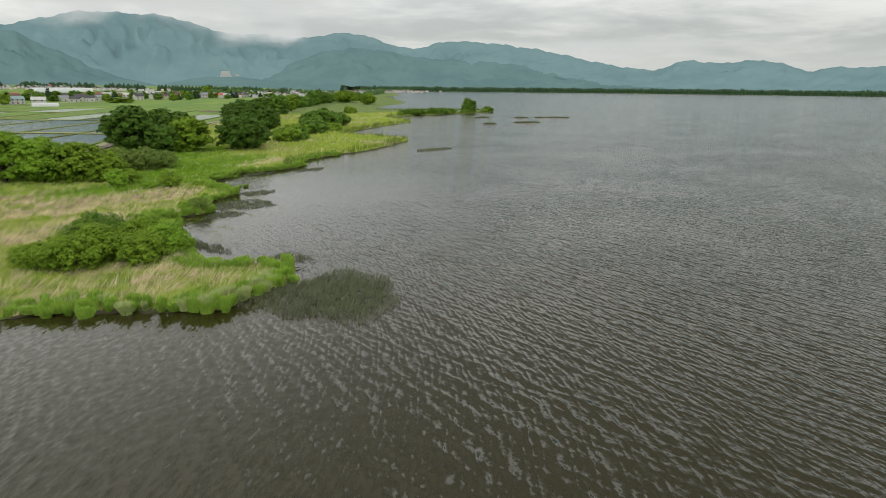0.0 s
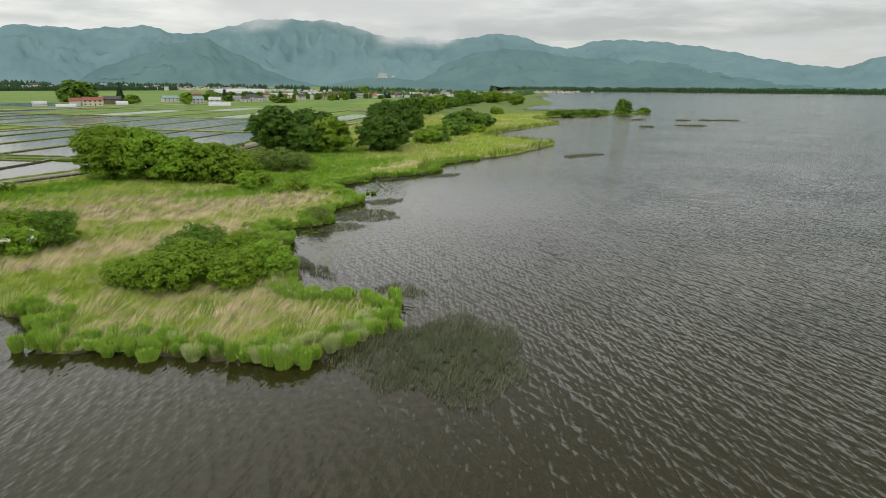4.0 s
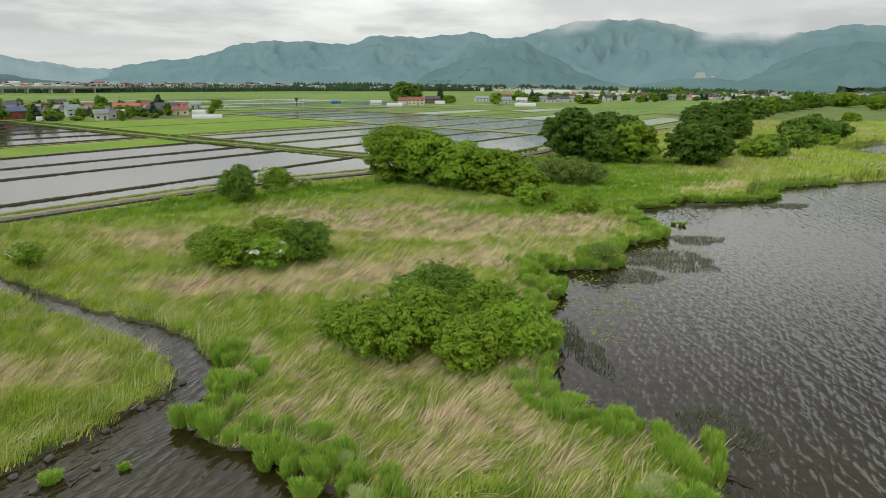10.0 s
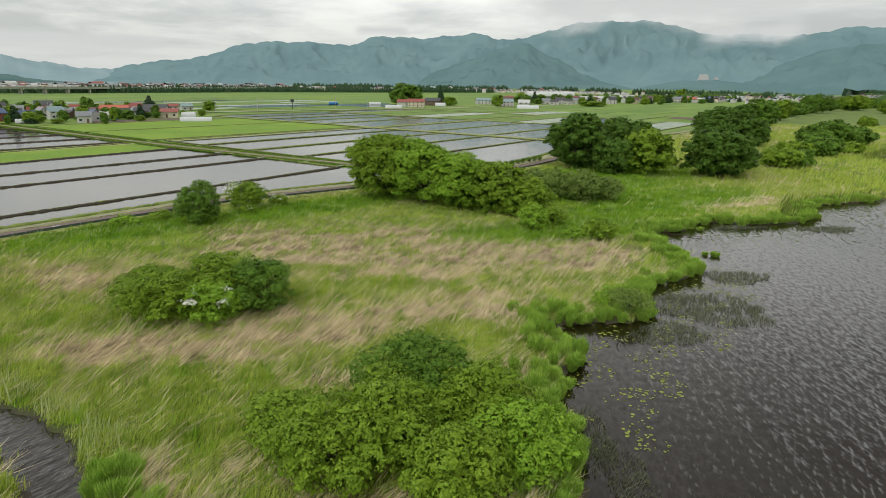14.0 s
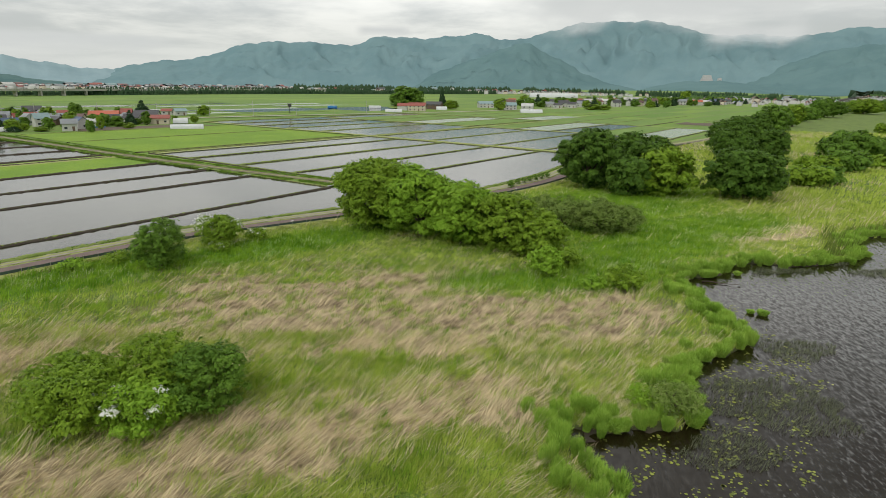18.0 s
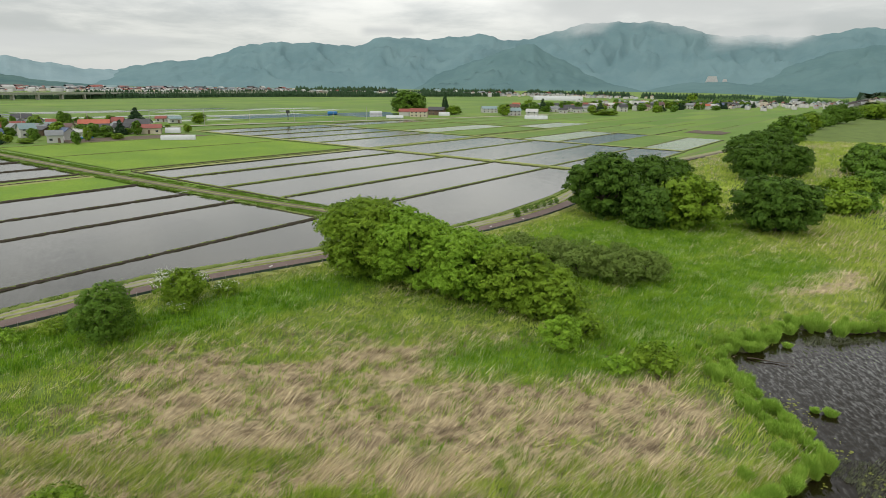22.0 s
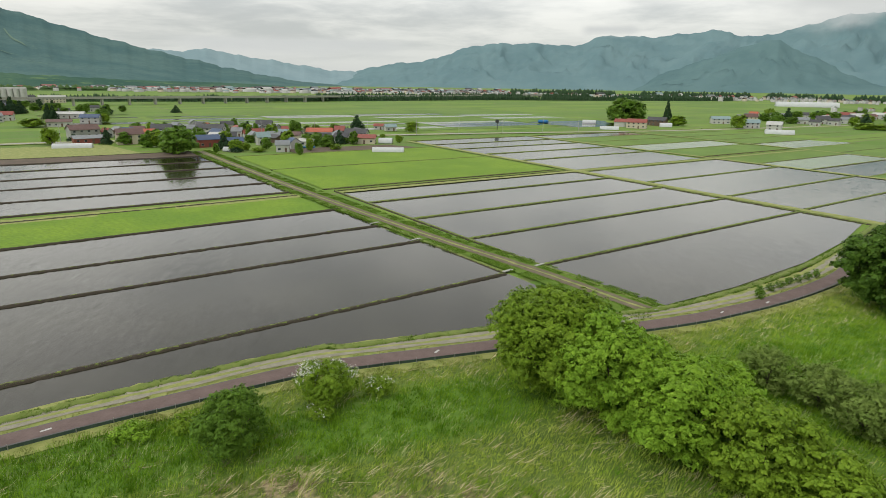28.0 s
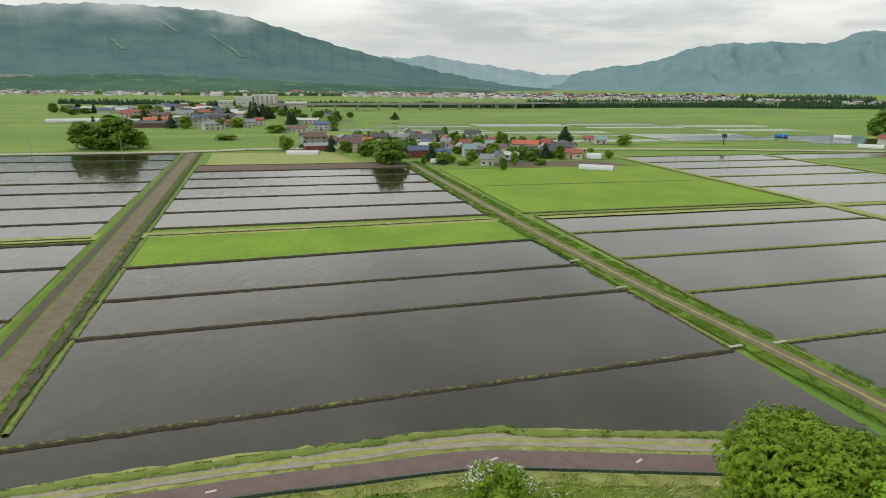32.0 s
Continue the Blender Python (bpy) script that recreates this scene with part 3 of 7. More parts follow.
def ground_material():
    m = bpy.data.materials.new("ground_cover")
    m.use_nodes = True
    k = Nodes(m.node_tree)
    pos = k.world_place()
    n1, n2, n3 = k.noise(pos, 0.12, 4.0), k.noise(pos, 1.4, 4.0), k.noise(pos, 6.0, 3.0)
    green = k.mix(k.step(k.math("ADD", k.math("MULTIPLY", n1, 0.5), k.math("MULTIPLY", n2, 0.5)), 0.35, 0.65), (0.06, 0.11, 0.012), (0.15, 0.225, 0.03))
    green = k.mix(k.step(n3, 0.45, 0.75), green, (0.19, 0.24, 0.05))
    straw = k.mix(k.step(n2, 0.3, 0.7), (0.23, 0.18, 0.10), (0.46, 0.37, 0.22))
    dry, wet, plain = k.n("Attribute", name="dry"), k.n("Attribute", name="wet"), k.n("Attribute", name="plain")
    near = k.mix(k.step(k.math("ADD", dry.outputs["Fac"], k.math("MULTIPLY", k.math("SUBTRACT", n2, 0.5), 0.9)), 0.25, 0.75), green, straw)
    lush = k.n("Attribute", name="lush")
    near = k.mix(k.math("MULTIPLY", lush.outputs["Fac"], 0.85), near, k.mix(n2, (0.07, 0.165, 0.011), (0.165, 0.30, 0.025)))
    fields = k.n("TexBrick")
    k.link(k.world_place(-GRID_TURN), fields.inputs["Vector"])
    fields.inputs["Scale"].default_value = 1.0
    fields.inputs["Brick Width"].default_value, fields.inputs["Row Height"].default_value = 118.0, 25.0
    fields.inputs["Mortar Size"].default_value, fields.inputs["Bias"].default_value = 1.3, -0.1
    fields.inputs["Color1"].default_value = (0.105, 0.225, 0.012, 1)
    fields.inputs["Color2"].default_value = (0.205, 0.32, 0.026, 1)
    fields.inputs["Mortar"].default_value = (0.17, 0.19, 0.06, 1)
    fields.offset = 0.0
    far = k.mix(k.math("MULTIPLY", k.step(k.noise(pos, 0.008, 4.0), 0.4, 0.7), 0.5), fields.outputs[0], (0.13, 0.22, 0.04))
    far = k.mix(k.math("MULTIPLY", n2, 0.35), far, (0.11, 0.17, 0.045))
    col = k.mix(plain.outputs["Fac"], near, far)
    # Dark shore band: wet mud, and painted shade under the overhanging reed clumps.
    col = k.mix(wet.outputs["Fac"], col, k.mix(n2, (0.03, 0.024, 0.015), (0.06, 0.048, 0.03)))
    k.surface(col, 0.9, k.bump(k.noise(pos, 5.0, 4.0), 0.7, 0.12))
    return m


gme = mesh_np("ground", np.stack([X.ravel(), Y.ravel(), Z], -1), quads, ground_material(), True)
# The wet band reaches further inland to paint the shade beneath the reeds.
for nm, val in (("dry", dryness(X.ravel(), Y.ravel())), ("wet", np.clip(1.35 - SD * 1.5, 0, 1)), ("plain", np.where(U < np.interp(V, [p[1] for p in ROAD_UV], [p[0] for p in ROAD_UV]) + 2, 1.0, 0.0)), ("lush", patch(X.ravel(), Y.ravel(), MEADOW_LUSH))):
    at = gme.attributes.new(nm, "FLOAT", "POINT")
    at.data.foreach_set("value", np.clip(val, 0, 1).astype(np.float32))
tagged(new("ground", gme), "flat green marsh and farmland plain beside the lake", "ground", kind="structure")
lake = mesh_np("lake_water", [(-6500, -6500, 0), (6500, -6500, 0), (6500, 6500, 0), (-6500, 6500, 0)], [(0, 1, 2, 3)], LAKE)
tagged(new("lake_water", lake), "dark brown-grey lake water rippled by the wind", "lake", kind="structure")


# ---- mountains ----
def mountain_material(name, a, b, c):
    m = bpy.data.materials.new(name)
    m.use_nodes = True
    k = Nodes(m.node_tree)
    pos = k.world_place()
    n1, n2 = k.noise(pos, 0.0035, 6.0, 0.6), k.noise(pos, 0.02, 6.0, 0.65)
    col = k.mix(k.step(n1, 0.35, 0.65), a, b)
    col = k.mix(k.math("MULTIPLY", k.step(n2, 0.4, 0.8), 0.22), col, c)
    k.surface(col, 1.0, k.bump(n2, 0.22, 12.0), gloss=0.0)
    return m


# Blue-grey haze of distance is painted into these forest base colours.
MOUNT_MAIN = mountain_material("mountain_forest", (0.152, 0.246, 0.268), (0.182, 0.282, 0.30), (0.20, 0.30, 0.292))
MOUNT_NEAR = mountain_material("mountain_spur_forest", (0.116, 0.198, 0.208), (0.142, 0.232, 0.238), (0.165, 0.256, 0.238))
def slope_material(name, forest, forest2, clearing, amount):
    """Forest broken by lighter meadows and clearings."""
    m = bpy.data.materials.new(name)
    m.use_nodes = True
    k = Nodes(m.node_tree)
    pos = k.world_place(0, (1, 1, 2.5))
    n1, n2, n3 = k.noise(pos, 0.004, 5.0, 0.6), k.noise(pos, 0.012, 5.0, 0.6, 0.6), k.noise(pos, 0.05, 4.0, 0.6)
    col = k.mix(k.step(n1, 0.35, 0.65), forest, forest2)
    col = k.mix(k.math("MULTIPLY", k.step(n3, 0.4, 0.7), 0.3), col, tuple(c * 0.75 for c in forest))
    col = k.mix(k.math("MULTIPLY", k.step(n2, 0.66 - amount, 0.74 - amount), 0.6), col, clearing)
    k.surface(col, 1.0, k.bump(n3, 0.4, 8.0), gloss=0.0)
    return m


# Both forests are blued: distance haze is part of the colour.
MOUNT_VOLCANO = slope_material("volcano_forest", (0.092, 0.165, 0.168), (0.125, 0.205, 0.195), (0.165, 0.25, 0.19), 0.02)
MOUNT_FOOT = slope_material("foothill_forest", (0.062, 0.125, 0.10), (0.095, 0.17, 0.115), (0.17, 0.26, 0.12), 0.08)
SKI_RUN = mat("ski_run_grass", (0.155, 0.235, 0.19), (0.185, 0.27, 0.205), 0.02, 0.95, gloss=0.0)
# The farthest ridges carry the most haze in their base colour.
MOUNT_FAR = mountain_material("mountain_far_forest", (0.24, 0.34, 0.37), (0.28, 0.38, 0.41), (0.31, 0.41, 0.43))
EYE = np.array([20.0, 100.0])
slopes = {}


def mountain(name, label, crest, r0, r1, material, seed, rough=0.66, az_step=0.2, rows=34, power=1.15):
    """A range seen over the plain: crest of (bearing, height angle), rising from radius r0 to r1 with gullied flanks."""
    c = np.array(crest, float)
    az = np.arange(c[0, 0], c[-1, 0] + 0.01, az_step)
    knots = smooth_line(c, 0.5)
    el = np.interp(az, knots[:, 0], knots[:, 1])
    r = np.random.RandomState(seed)
    jag = sum(np.sin(az * f + r.rand() * 6.28) * a for f, a in ((2.1, 0.05), (4.7, 0.035), (9.3, 0.02)))
    s = np.linspace(0, 1.25, rows)
    A, S = np.meshgrid(np.radians(az), s)
    E = np.meshgrid(el + jag * np.clip(el, 0, 1), s)[0]
    warp = fbm(A * 9, S * 2.2, 3, seed + 40)
    n1 = fbm(A * 24 + warp * 2.6 + S * 1.1, S * 2.6 + warp * 1.6 - A * 3, 4, seed)
    n2 = fbm(A * 60 + warp * 4.0 - S * 2.5, S * 6.5 + warp * 2.0, 3, seed + 20)
    gully = 0.75 * (1 - 2.6 * np.abs(n1)) + 0.22 * (1 - 2.6 * np.abs(n2))
    R = r0 + (r1 - r0) * S + 190 * rough * gully * S * (1 - np.clip(S, 0, 1))
    top = r1 * np.tan(np.radians(E)) + 25
    rise = np.where(S <= 1, np.clip(S, 0, 1) ** power, 1 - (S - 1) * 1.5)
    H = top * rise * (1 + rough * gully * np.clip(1 - S, 0, 1) * np.clip(S * 4, 0, 1))
    H = np.where(S == 0, -6, H)
    verts = np.stack([EYE[0] + R * np.sin(A), EYE[1] + R * np.cos(A), H], -1).reshape(-1, 3)
    slopes[name] = (az, s, verts.reshape(rows, len(az), 3))
    n = len(az)
    ix = np.arange(n * rows).reshape(rows, n)
    q = np.stack([ix[:-1, :-1], ix[:-1, 1:], ix[1:, 1:], ix[1:, :-1]], -1).reshape(-1, 4)
    return tagged(new(name, mesh_np(name, verts, q, material, True)), label, "mountain", kind="structure")


mountain("mountain_range", "long forested mountain range under low cloud, blued by painted haze",
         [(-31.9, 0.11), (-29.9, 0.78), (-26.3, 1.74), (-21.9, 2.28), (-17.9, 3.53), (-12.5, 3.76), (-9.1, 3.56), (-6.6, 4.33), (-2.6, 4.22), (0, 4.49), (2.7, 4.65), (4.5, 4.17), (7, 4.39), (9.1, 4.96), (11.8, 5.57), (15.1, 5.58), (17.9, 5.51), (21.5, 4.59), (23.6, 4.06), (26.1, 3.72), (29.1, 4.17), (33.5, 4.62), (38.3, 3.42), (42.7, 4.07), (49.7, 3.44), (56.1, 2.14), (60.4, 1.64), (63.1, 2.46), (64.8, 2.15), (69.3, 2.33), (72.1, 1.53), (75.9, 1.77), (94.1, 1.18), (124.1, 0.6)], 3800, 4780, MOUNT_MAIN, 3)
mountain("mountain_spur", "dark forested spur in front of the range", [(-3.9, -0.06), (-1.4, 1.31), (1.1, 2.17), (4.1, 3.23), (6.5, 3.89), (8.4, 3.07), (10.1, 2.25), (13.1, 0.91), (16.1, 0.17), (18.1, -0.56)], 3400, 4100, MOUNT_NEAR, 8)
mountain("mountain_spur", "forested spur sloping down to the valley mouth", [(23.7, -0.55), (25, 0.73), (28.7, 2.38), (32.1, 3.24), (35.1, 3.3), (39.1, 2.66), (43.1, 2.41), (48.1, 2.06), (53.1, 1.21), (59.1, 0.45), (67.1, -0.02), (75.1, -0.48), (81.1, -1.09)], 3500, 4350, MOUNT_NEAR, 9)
mountain("mountain_valley", "ridges behind the valley mouth, haze painted into their colour", [(17.1, 3.35), (20.1, 4.21), (23.1, 4.36), (26.1, 4.32), (29.1, 3.87), (32.1, 2.64)], 4550, 4820, MOUNT_FAR, 10, 0.2)
mountain("mountain_far", "distant hills beyond the town, paled by painted haze", [(-60.9, 2.11), (-52.9, 2.62), (-46.9, 2.8), (-43.9, 2.62), (-40.9, 2.84), (-38.9, 2.41), (-36.5, 2.11), (-32.9, 1.58), (-29.7, 1.18), (-25.9, 1.43), (-20.9, 1.77), (-15.9, 1.31)], 4000, 4700, MOUNT_FAR, 11, 0.2)
mountain("volcano", "broad volcano slope with forest and ski runs", [(-140.9, 2.05), (-120.9, 3.25), (-100.9, 4.65), (-85.9, 5.35), (-75.9, 5.65), (-68.9, 6.29), (-61.9, 6.32), (-57.6, 5.92), (-54, 5.0), (-49.2, 3.62), (-44.2, 2.38), (-39.1, 1.33), (-33.9, 0.45), (-29.9, 0.08)], 2400, 4500, MOUNT_VOLCANO, 12, 0.10, power=1.6)
mountain("foothill", "low wooded foothills behind the fields", [(-140.9, 0.85), (-100.9, 1.2), (-80.9, 1.25), (-74.9, 0.95), (-65.9, 1.11), (-58.9, 0.89), (-55.6, 0.75), (-48.9, 0.43), (-44.9, 0.28), (-38.9, 0.16), (-34.9, -0.05)], 2100, 2700, MOUNT_FOOT, 13, 0.2)



def ski_run(line, half):
    """A mown run cut through the volcano's forest, along (bearing, rise) marks."""
    az, rise, grid = slopes["volcano"]
    p = smooth_line(line, 0.25 if abs(line[0][0] - line[-1][0]) > 1 else 0.05)

    def spot(a, q):
        i, j = np.interp(a, az, np.arange(len(az))), np.interp(q, rise, np.arange(len(rise)))
        i0, j0 = int(min(i, len(az) - 2)), int(min(j, len(rise) - 2))
        fi, fj = i - i0, j - j0
        g = grid[j0, i0] * (1 - fi) * (1 - fj) + grid[j0, i0 + 1] * fi * (1 - fj) + grid[j0 + 1, i0] * (1 - fi) * fj + grid[j0 + 1, i0 + 1] * fi * fj
        return g + np.array([0, 0, 4.0])

    vs = [spot(a + sgn * half * (1 + 0.35 * math.sin(9 * q + k)), q) for k, (a, q) in enumerate(p) for sgn in (-1, 1)]
    fs = [(2 * k, 2 * k + 1, 2 * k + 3, 2 * k + 2) for k in range(len(p) - 1)]
    tagged(new("mountain_ski_run", mesh_np("mountain_ski_run", vs, fs, SKI_RUN)), "pale green ski run cut through the volcano's forest", "ski run", kind="structure")


for run, half in (([(-57.5, 0.52), (-58.4, 0.62), (-60.2, 0.74)], 0.22), ([(-54.6, 0.50), (-57.2, 0.53), (-58.0, 0.56)], 0.30), ([(-62.5, 0.74), (-64.0, 0.86)], 0.25), ([(-54.0, 0.60), (-54.8, 0.68), (-55.2, 0.76)], 0.12), ([(-52.6, 0.42), (-55.2, 0.45)], 0.16), ([(-66.5, 0.55), (-67.4, 0.66)], 0.2)):
    ski_run(run, half * 0.6)


# ---- fields ----
def ribbon(line, left, right, z, wave=0.0, seed=0):
    """Vertices and faces of a strip along a line, from left to right of it."""
    p = np.asarray(line, float)
    d = np.gradient(p, axis=0)
    d /= np.hypot(*d.T)[:, None] + 1e-9
    nrm = np.stack([-d[:, 1], d[:, 0]], -1)
    r = np.random.RandomState(seed)
    a = p + nrm * (left + wave * (r.rand(len(p), 1) - 0.5))
    b = p + nrm * (right + wave * (r.rand(len(p), 1) - 0.5))
    n = len(p)
    verts = np.vstack([np.c_[a, np.full(n, z)], np.c_[b, np.full(n, z)]])
    i = np.arange(n - 1)
    return verts, np.stack([i, i + n, i + n + 1, i + 1], -1)


def ridge_mesh(name, line, half, height, material, seed, z0=0.05, lumps=0.25, flat=0.45):
    """An earth bank along a line with a rounded, lumpy top."""
    p = np.asarray(line, float)
    d = np.gradient(p, axis=0)
    d /= np.hypot(*d.T)[:, None] + 1e-9
    nrm = np.stack([-d[:, 1], d[:, 0]], -1)
    r = np.random.RandomState(seed)
    n = len(p)
    rows = []
    for off, hh in ((-1.0, 0.0), (-flat - 0.2, 0.75), (-flat * 0.4, 1.0), (flat * 0.4, 1.0), (flat + 0.2, 0.75), (1.0, 0.0)):
        o = half * off * (1 + lumps * (r.rand(n) - 0.5) * 1.2)
        z = z0 + height * hh * (1 + lumps * (r.rand(n) - 0.5) * 1.6)
        rows.append(np.c_[p + nrm * o[:, None], z])
    verts = np.vstack(rows)
    i = np.arange(n - 1)
    faces = np.vstack([np.stack([k * n + i, (k + 1) * n + i, (k + 1) * n + i + 1, k * n + i + 1], -1) for k in range(5)])
    me = mesh_np(name, verts, faces, material)
    top = me.attributes.new("top", "FLOAT", "POINT")
    top.data.foreach_set("value", np.clip(verts[:, 2], 0, 1).astype(np.float32))
    return me


def seg(u0, v0, u1, v1, step=1.2):
    n = max(3, int(math.hypot(u1 - u0, v1 - v0) / step))
    return np.array([at_uv(u0 + (u1 - u0) * t, v0 + (v1 - v0) * t) for t in np.linspace(0, 1, n)])


def bund_material(name, low, high):
    m = bpy.data.materials.new(name)
    m.use_nodes = True
    k = Nodes(m.node_tree)
    pos = k.world_place()
    earth = k.mix(k.noise(pos, 2.5, 4.0), (0.032, 0.026, 0.018), (0.07, 0.055, 0.036))
    grass = k.mix(k.noise(pos, 1.7, 4.0), (0.10, 0.17, 0.025), (0.24, 0.28, 0.07))
    top = k.n("Attribute", name="top")
    fac = k.math("ADD", top.outputs["Fac"], k.math("MULTIPLY", k.math("SUBTRACT", k.noise(pos, 1.3, 4.0), 0.5), 0.7))
    inf = k.n("ObjectInfo")
    fac = k.math("ADD", fac, k.math("MULTIPLY", k.math("SUBTRACT", inf.outputs["Random"], 0.5), 0.12))
    k.surface(k.mix(k.step(fac, low, high), earth, grass), 0.95, k.bump(k.noise(pos, 5.0, 4.0), 0.6, 0.08))
    return m


BUND = bund_material("bund_earth", 0.55, 0.72)
BUND_GREEN = bund_material("bund_grass", 0.22, 0.5)
bund_count = [0]


def bund(u0, v0, u1, v1, half=0.72, height=0.5, label="narrow muddy earth bund between flooded paddies"):
    bund_count[0] += 1
    me = ridge_mesh("bund", seg(u0, v0, u1, v1, 0.8 if abs(v0) < 250 and u0 > -30 else 2.5), half, height, BUND if v0 < 0 and label.startswith("narrow") else BUND_GREEN, bund_count[0])
    return tagged(new("bund", me), label, "earth bund", "paddy bunds")


def field_sheet(name, corners, z, material, label, category, group):
    me = mesh_np(name, [(*at_uv(*c), z) for c in corners], [tuple(range(len(corners)))], material)
    return tagged(new(name, me), label, category, group)


def crop_material(name, a, b, c):
    """Rows of young plants over soil."""
    m = bpy.data.materials.new(name)
    m.use_nodes = True
    k = Nodes(m.node_tree)
    pos = k.world_place(-GRID_TURN)
    wv = k.n("TexWave")
    k.link(pos, wv.inputs["Vector"])
    wv.bands_direction = "Y"
    wv.inputs["Scale"].default_value, wv.inputs["Distortion"].default_value, wv.inputs["Detail"].default_value = 0.22, 2.5, 3.0
    wv.inputs["Detail Scale"].default_value = 2.0
    n1, n2 = k.noise(pos, 0.05, 4.0), k.noise(pos, 1.2, 5.0, 0.65)
    col = k.mix(k.step(n1, 0.35, 0.65), a, b)
    col = k.mix(k.math("MULTIPLY", k.step(n2, 0.4, 0.7), 0.6), col, c)
    col = k.mix(k.math("MULTIPLY", wv.outputs["Fac"], 0.3), col, c)
    inf = k.n("ObjectInfo")
    col = k.mix(k.math("MULTIPLY", inf.outputs["Random"], 0.35), col, tuple(x * 0.75 for x in b))
    k.surface(col, 0.9, k.bump(n2, 0.8, 0.25))
    return m


CROP_FIELD = crop_material("crop_field", (0.155, 0.29, 0.010), (0.225, 0.36, 0.014), (0.085, 0.175, 0.010))
RICE_FIELD = crop_material("rice_field", (0.125, 0.23, 0.03), (0.175, 0.285, 0.04), (0.115, 0.19, 0.045))

WATER_LABEL = "flooded rice paddy with still grey water and tiny seedlings"


def strips(edges, v0, v1, kinds, bunds=True, far_edges=None):
    """Paddies side by side between two tracks; kinds: w water, m milky water, g crop, d greenish water, r rice, b bare soil."""
    for i, kind in enumerate(kinds):
        u0, u1 = edges[i], edges[i + 1]
        w0, w1 = (far_edges or edges)[i], (far_edges or edges)[i + 1]
        c = [(w0, v0), (w1, v0), (u1, v1), (u0, v1)]
        if kind in "wm":
            field_sheet("paddy_field", c, 0.24, PADDY if kind == "w" else PADDY_MILKY, WATER_LABEL, "rice paddy", "rice paddies")
        elif kind == "d":
            field_sheet("paddy_field", c, 0.24, PADDY_GREEN, "flooded rice paddy tinted green by seedlings", "rice paddy", "rice paddies")
        elif kind == "g":
            field_sheet("crop_field", c, 0.34, CROP_FIELD, "field of dense bright green young crop", "crop field", "crop fields")
        elif kind == "r":
            field_sheet("paddy_field", c, 0.30, RICE_FIELD, "rice paddy already green with seedlings", "rice paddy", "rice paddies")
        elif kind == "b":
            field_sheet("bare_field", c, 0.30, BROWNSOIL, "bare tilled brown soil plot", "bare field", "bare fields")
    if bunds:
        for u, q in zip(edges, far_edges or edges):
            bund(q, v0 - 0.3, u, v1 + 0.3)


strips([-128, -109, -88, -66, -45, -22, -1], -107, -8, "bwwwww")
strips([6, 31.2], -107, -8, "g", far_edges=[7.5, 36.2])
strips([31.2, 55, 73.6], -107.5, -5.5, "ww", far_edges=[36.2, 57.4, 75.2])
strips([73.6, 103.6], -107.5, -4, "w", far_edges=[75.2, 106.2])
field_sheet("paddy_field", [(106.2, -240), (114.3, -240), (114.3, -60), (117.5, -44), (124, -20), (129, -3.2), (103.6, -3), (106.2, -107.5)], 0.236, PADDY, WATER_LABEL, "rice paddy", "rice paddies")
strips([-100, -52, -1], 5, 118, "gg")
strips([3, 27, 52.6, 77.8, 103], 7.6, 120, "mwww")
field_sheet("paddy_field", [(103, 7.6), (131.8, 7.6), (133, 30), (132, 60), (128, 90), (121, 121), (103, 121)], 0.24, PADDY, WATER_LABEL, "rice paddy", "rice paddies")
strips([-136, -111, -86, -60, -32, 5], 127, 225, "wmwmm")
strips([9, 42, 76], 127, 230, "mm")
strips([76, 102, 128], 127, 235, "mm")
strips([-136, -111, -86, -60, -32, -2], 232, 335, "mrrdr")
strips([2, 30, 55, 80, 104, 127], 237, 340, "rdmrd")
strips([-136, -111, -86, -60, -32, -2, 24, 50, 80], 345, 440, "rrrrdrrr")
strips([88, 116], 395, 480, "b", False)
strips([-136, -100, -60, -20, 20, 60, 100], 450, 560, "rrrrrr")
strips([-177, -150, -118, -84, -62, -36, -12, 7], -222, -121, "wwwwwww")
strips([12, 33, 64, 103], -222, -120, "www")
strips([-177, -150, -118, -84, -62, -36, -12, 7], -330, -228, "rwrwwrw")
strips([12, 33, 64, 103], -330, -228, "www")
for v in (-107, -5, 7, 121):
    bund(8 if v < 0 else 4, v, 103 if v < 0 else 131, v + (2 if v == -5 else 0), 0.6, 0.45, "grassy earth edge of a paddy block")
for v in (-107.5, -7.5):
    bund(-128, v, 4, v, 0.5, 0.42, "grassy earth edge of a paddy block")


# Farm tracks, verges and roads.
def strip_thing(name, line, left, right, z, material, label, category, wave=0.0, seed=1):
    v, f = ribbon(line, left, right, z, wave, seed)
    return tagged(new(name, mesh_np(name, v, f, material)), label, category, kind="structure")


main_track = smooth_line([at_uv(*p) for p in ((-128, -4.2), (-60, -3.6), (0, -2.8), (65, -0.2), (105, 3.0), (133, 4.2))], 2.0)
strip_thing("track_verge", main_track, -4.4, 4.3, 0.42, HERB, "lush green verge of the farm track", "verge", 0.9, 3)
strip_thing("track", main_track, -1.75, 1.6, 0.47, TRACK, "brown dirt farm track between paddies", "farm track", 0.25, 4)
strip_thing("track_crown", main_track, -0.35, 0.3, 0.485, VERGE, "grassy crown along the farm track", "farm track", 0.3, 5)
left_track = seg(-180, -114.5, 113, -112.6, 2.0)
strip_thing("track_verge", left_track, -5.6, 4.4, 0.42, HERB, "grass verge of the muddy farm track", "verge", 0.9, 6)
strip_thing("ditch_water", left_track, -3.9, -3.0, 0.445, MUD, "narrow dark irrigation ditch", "ditch", 0.15, 61)
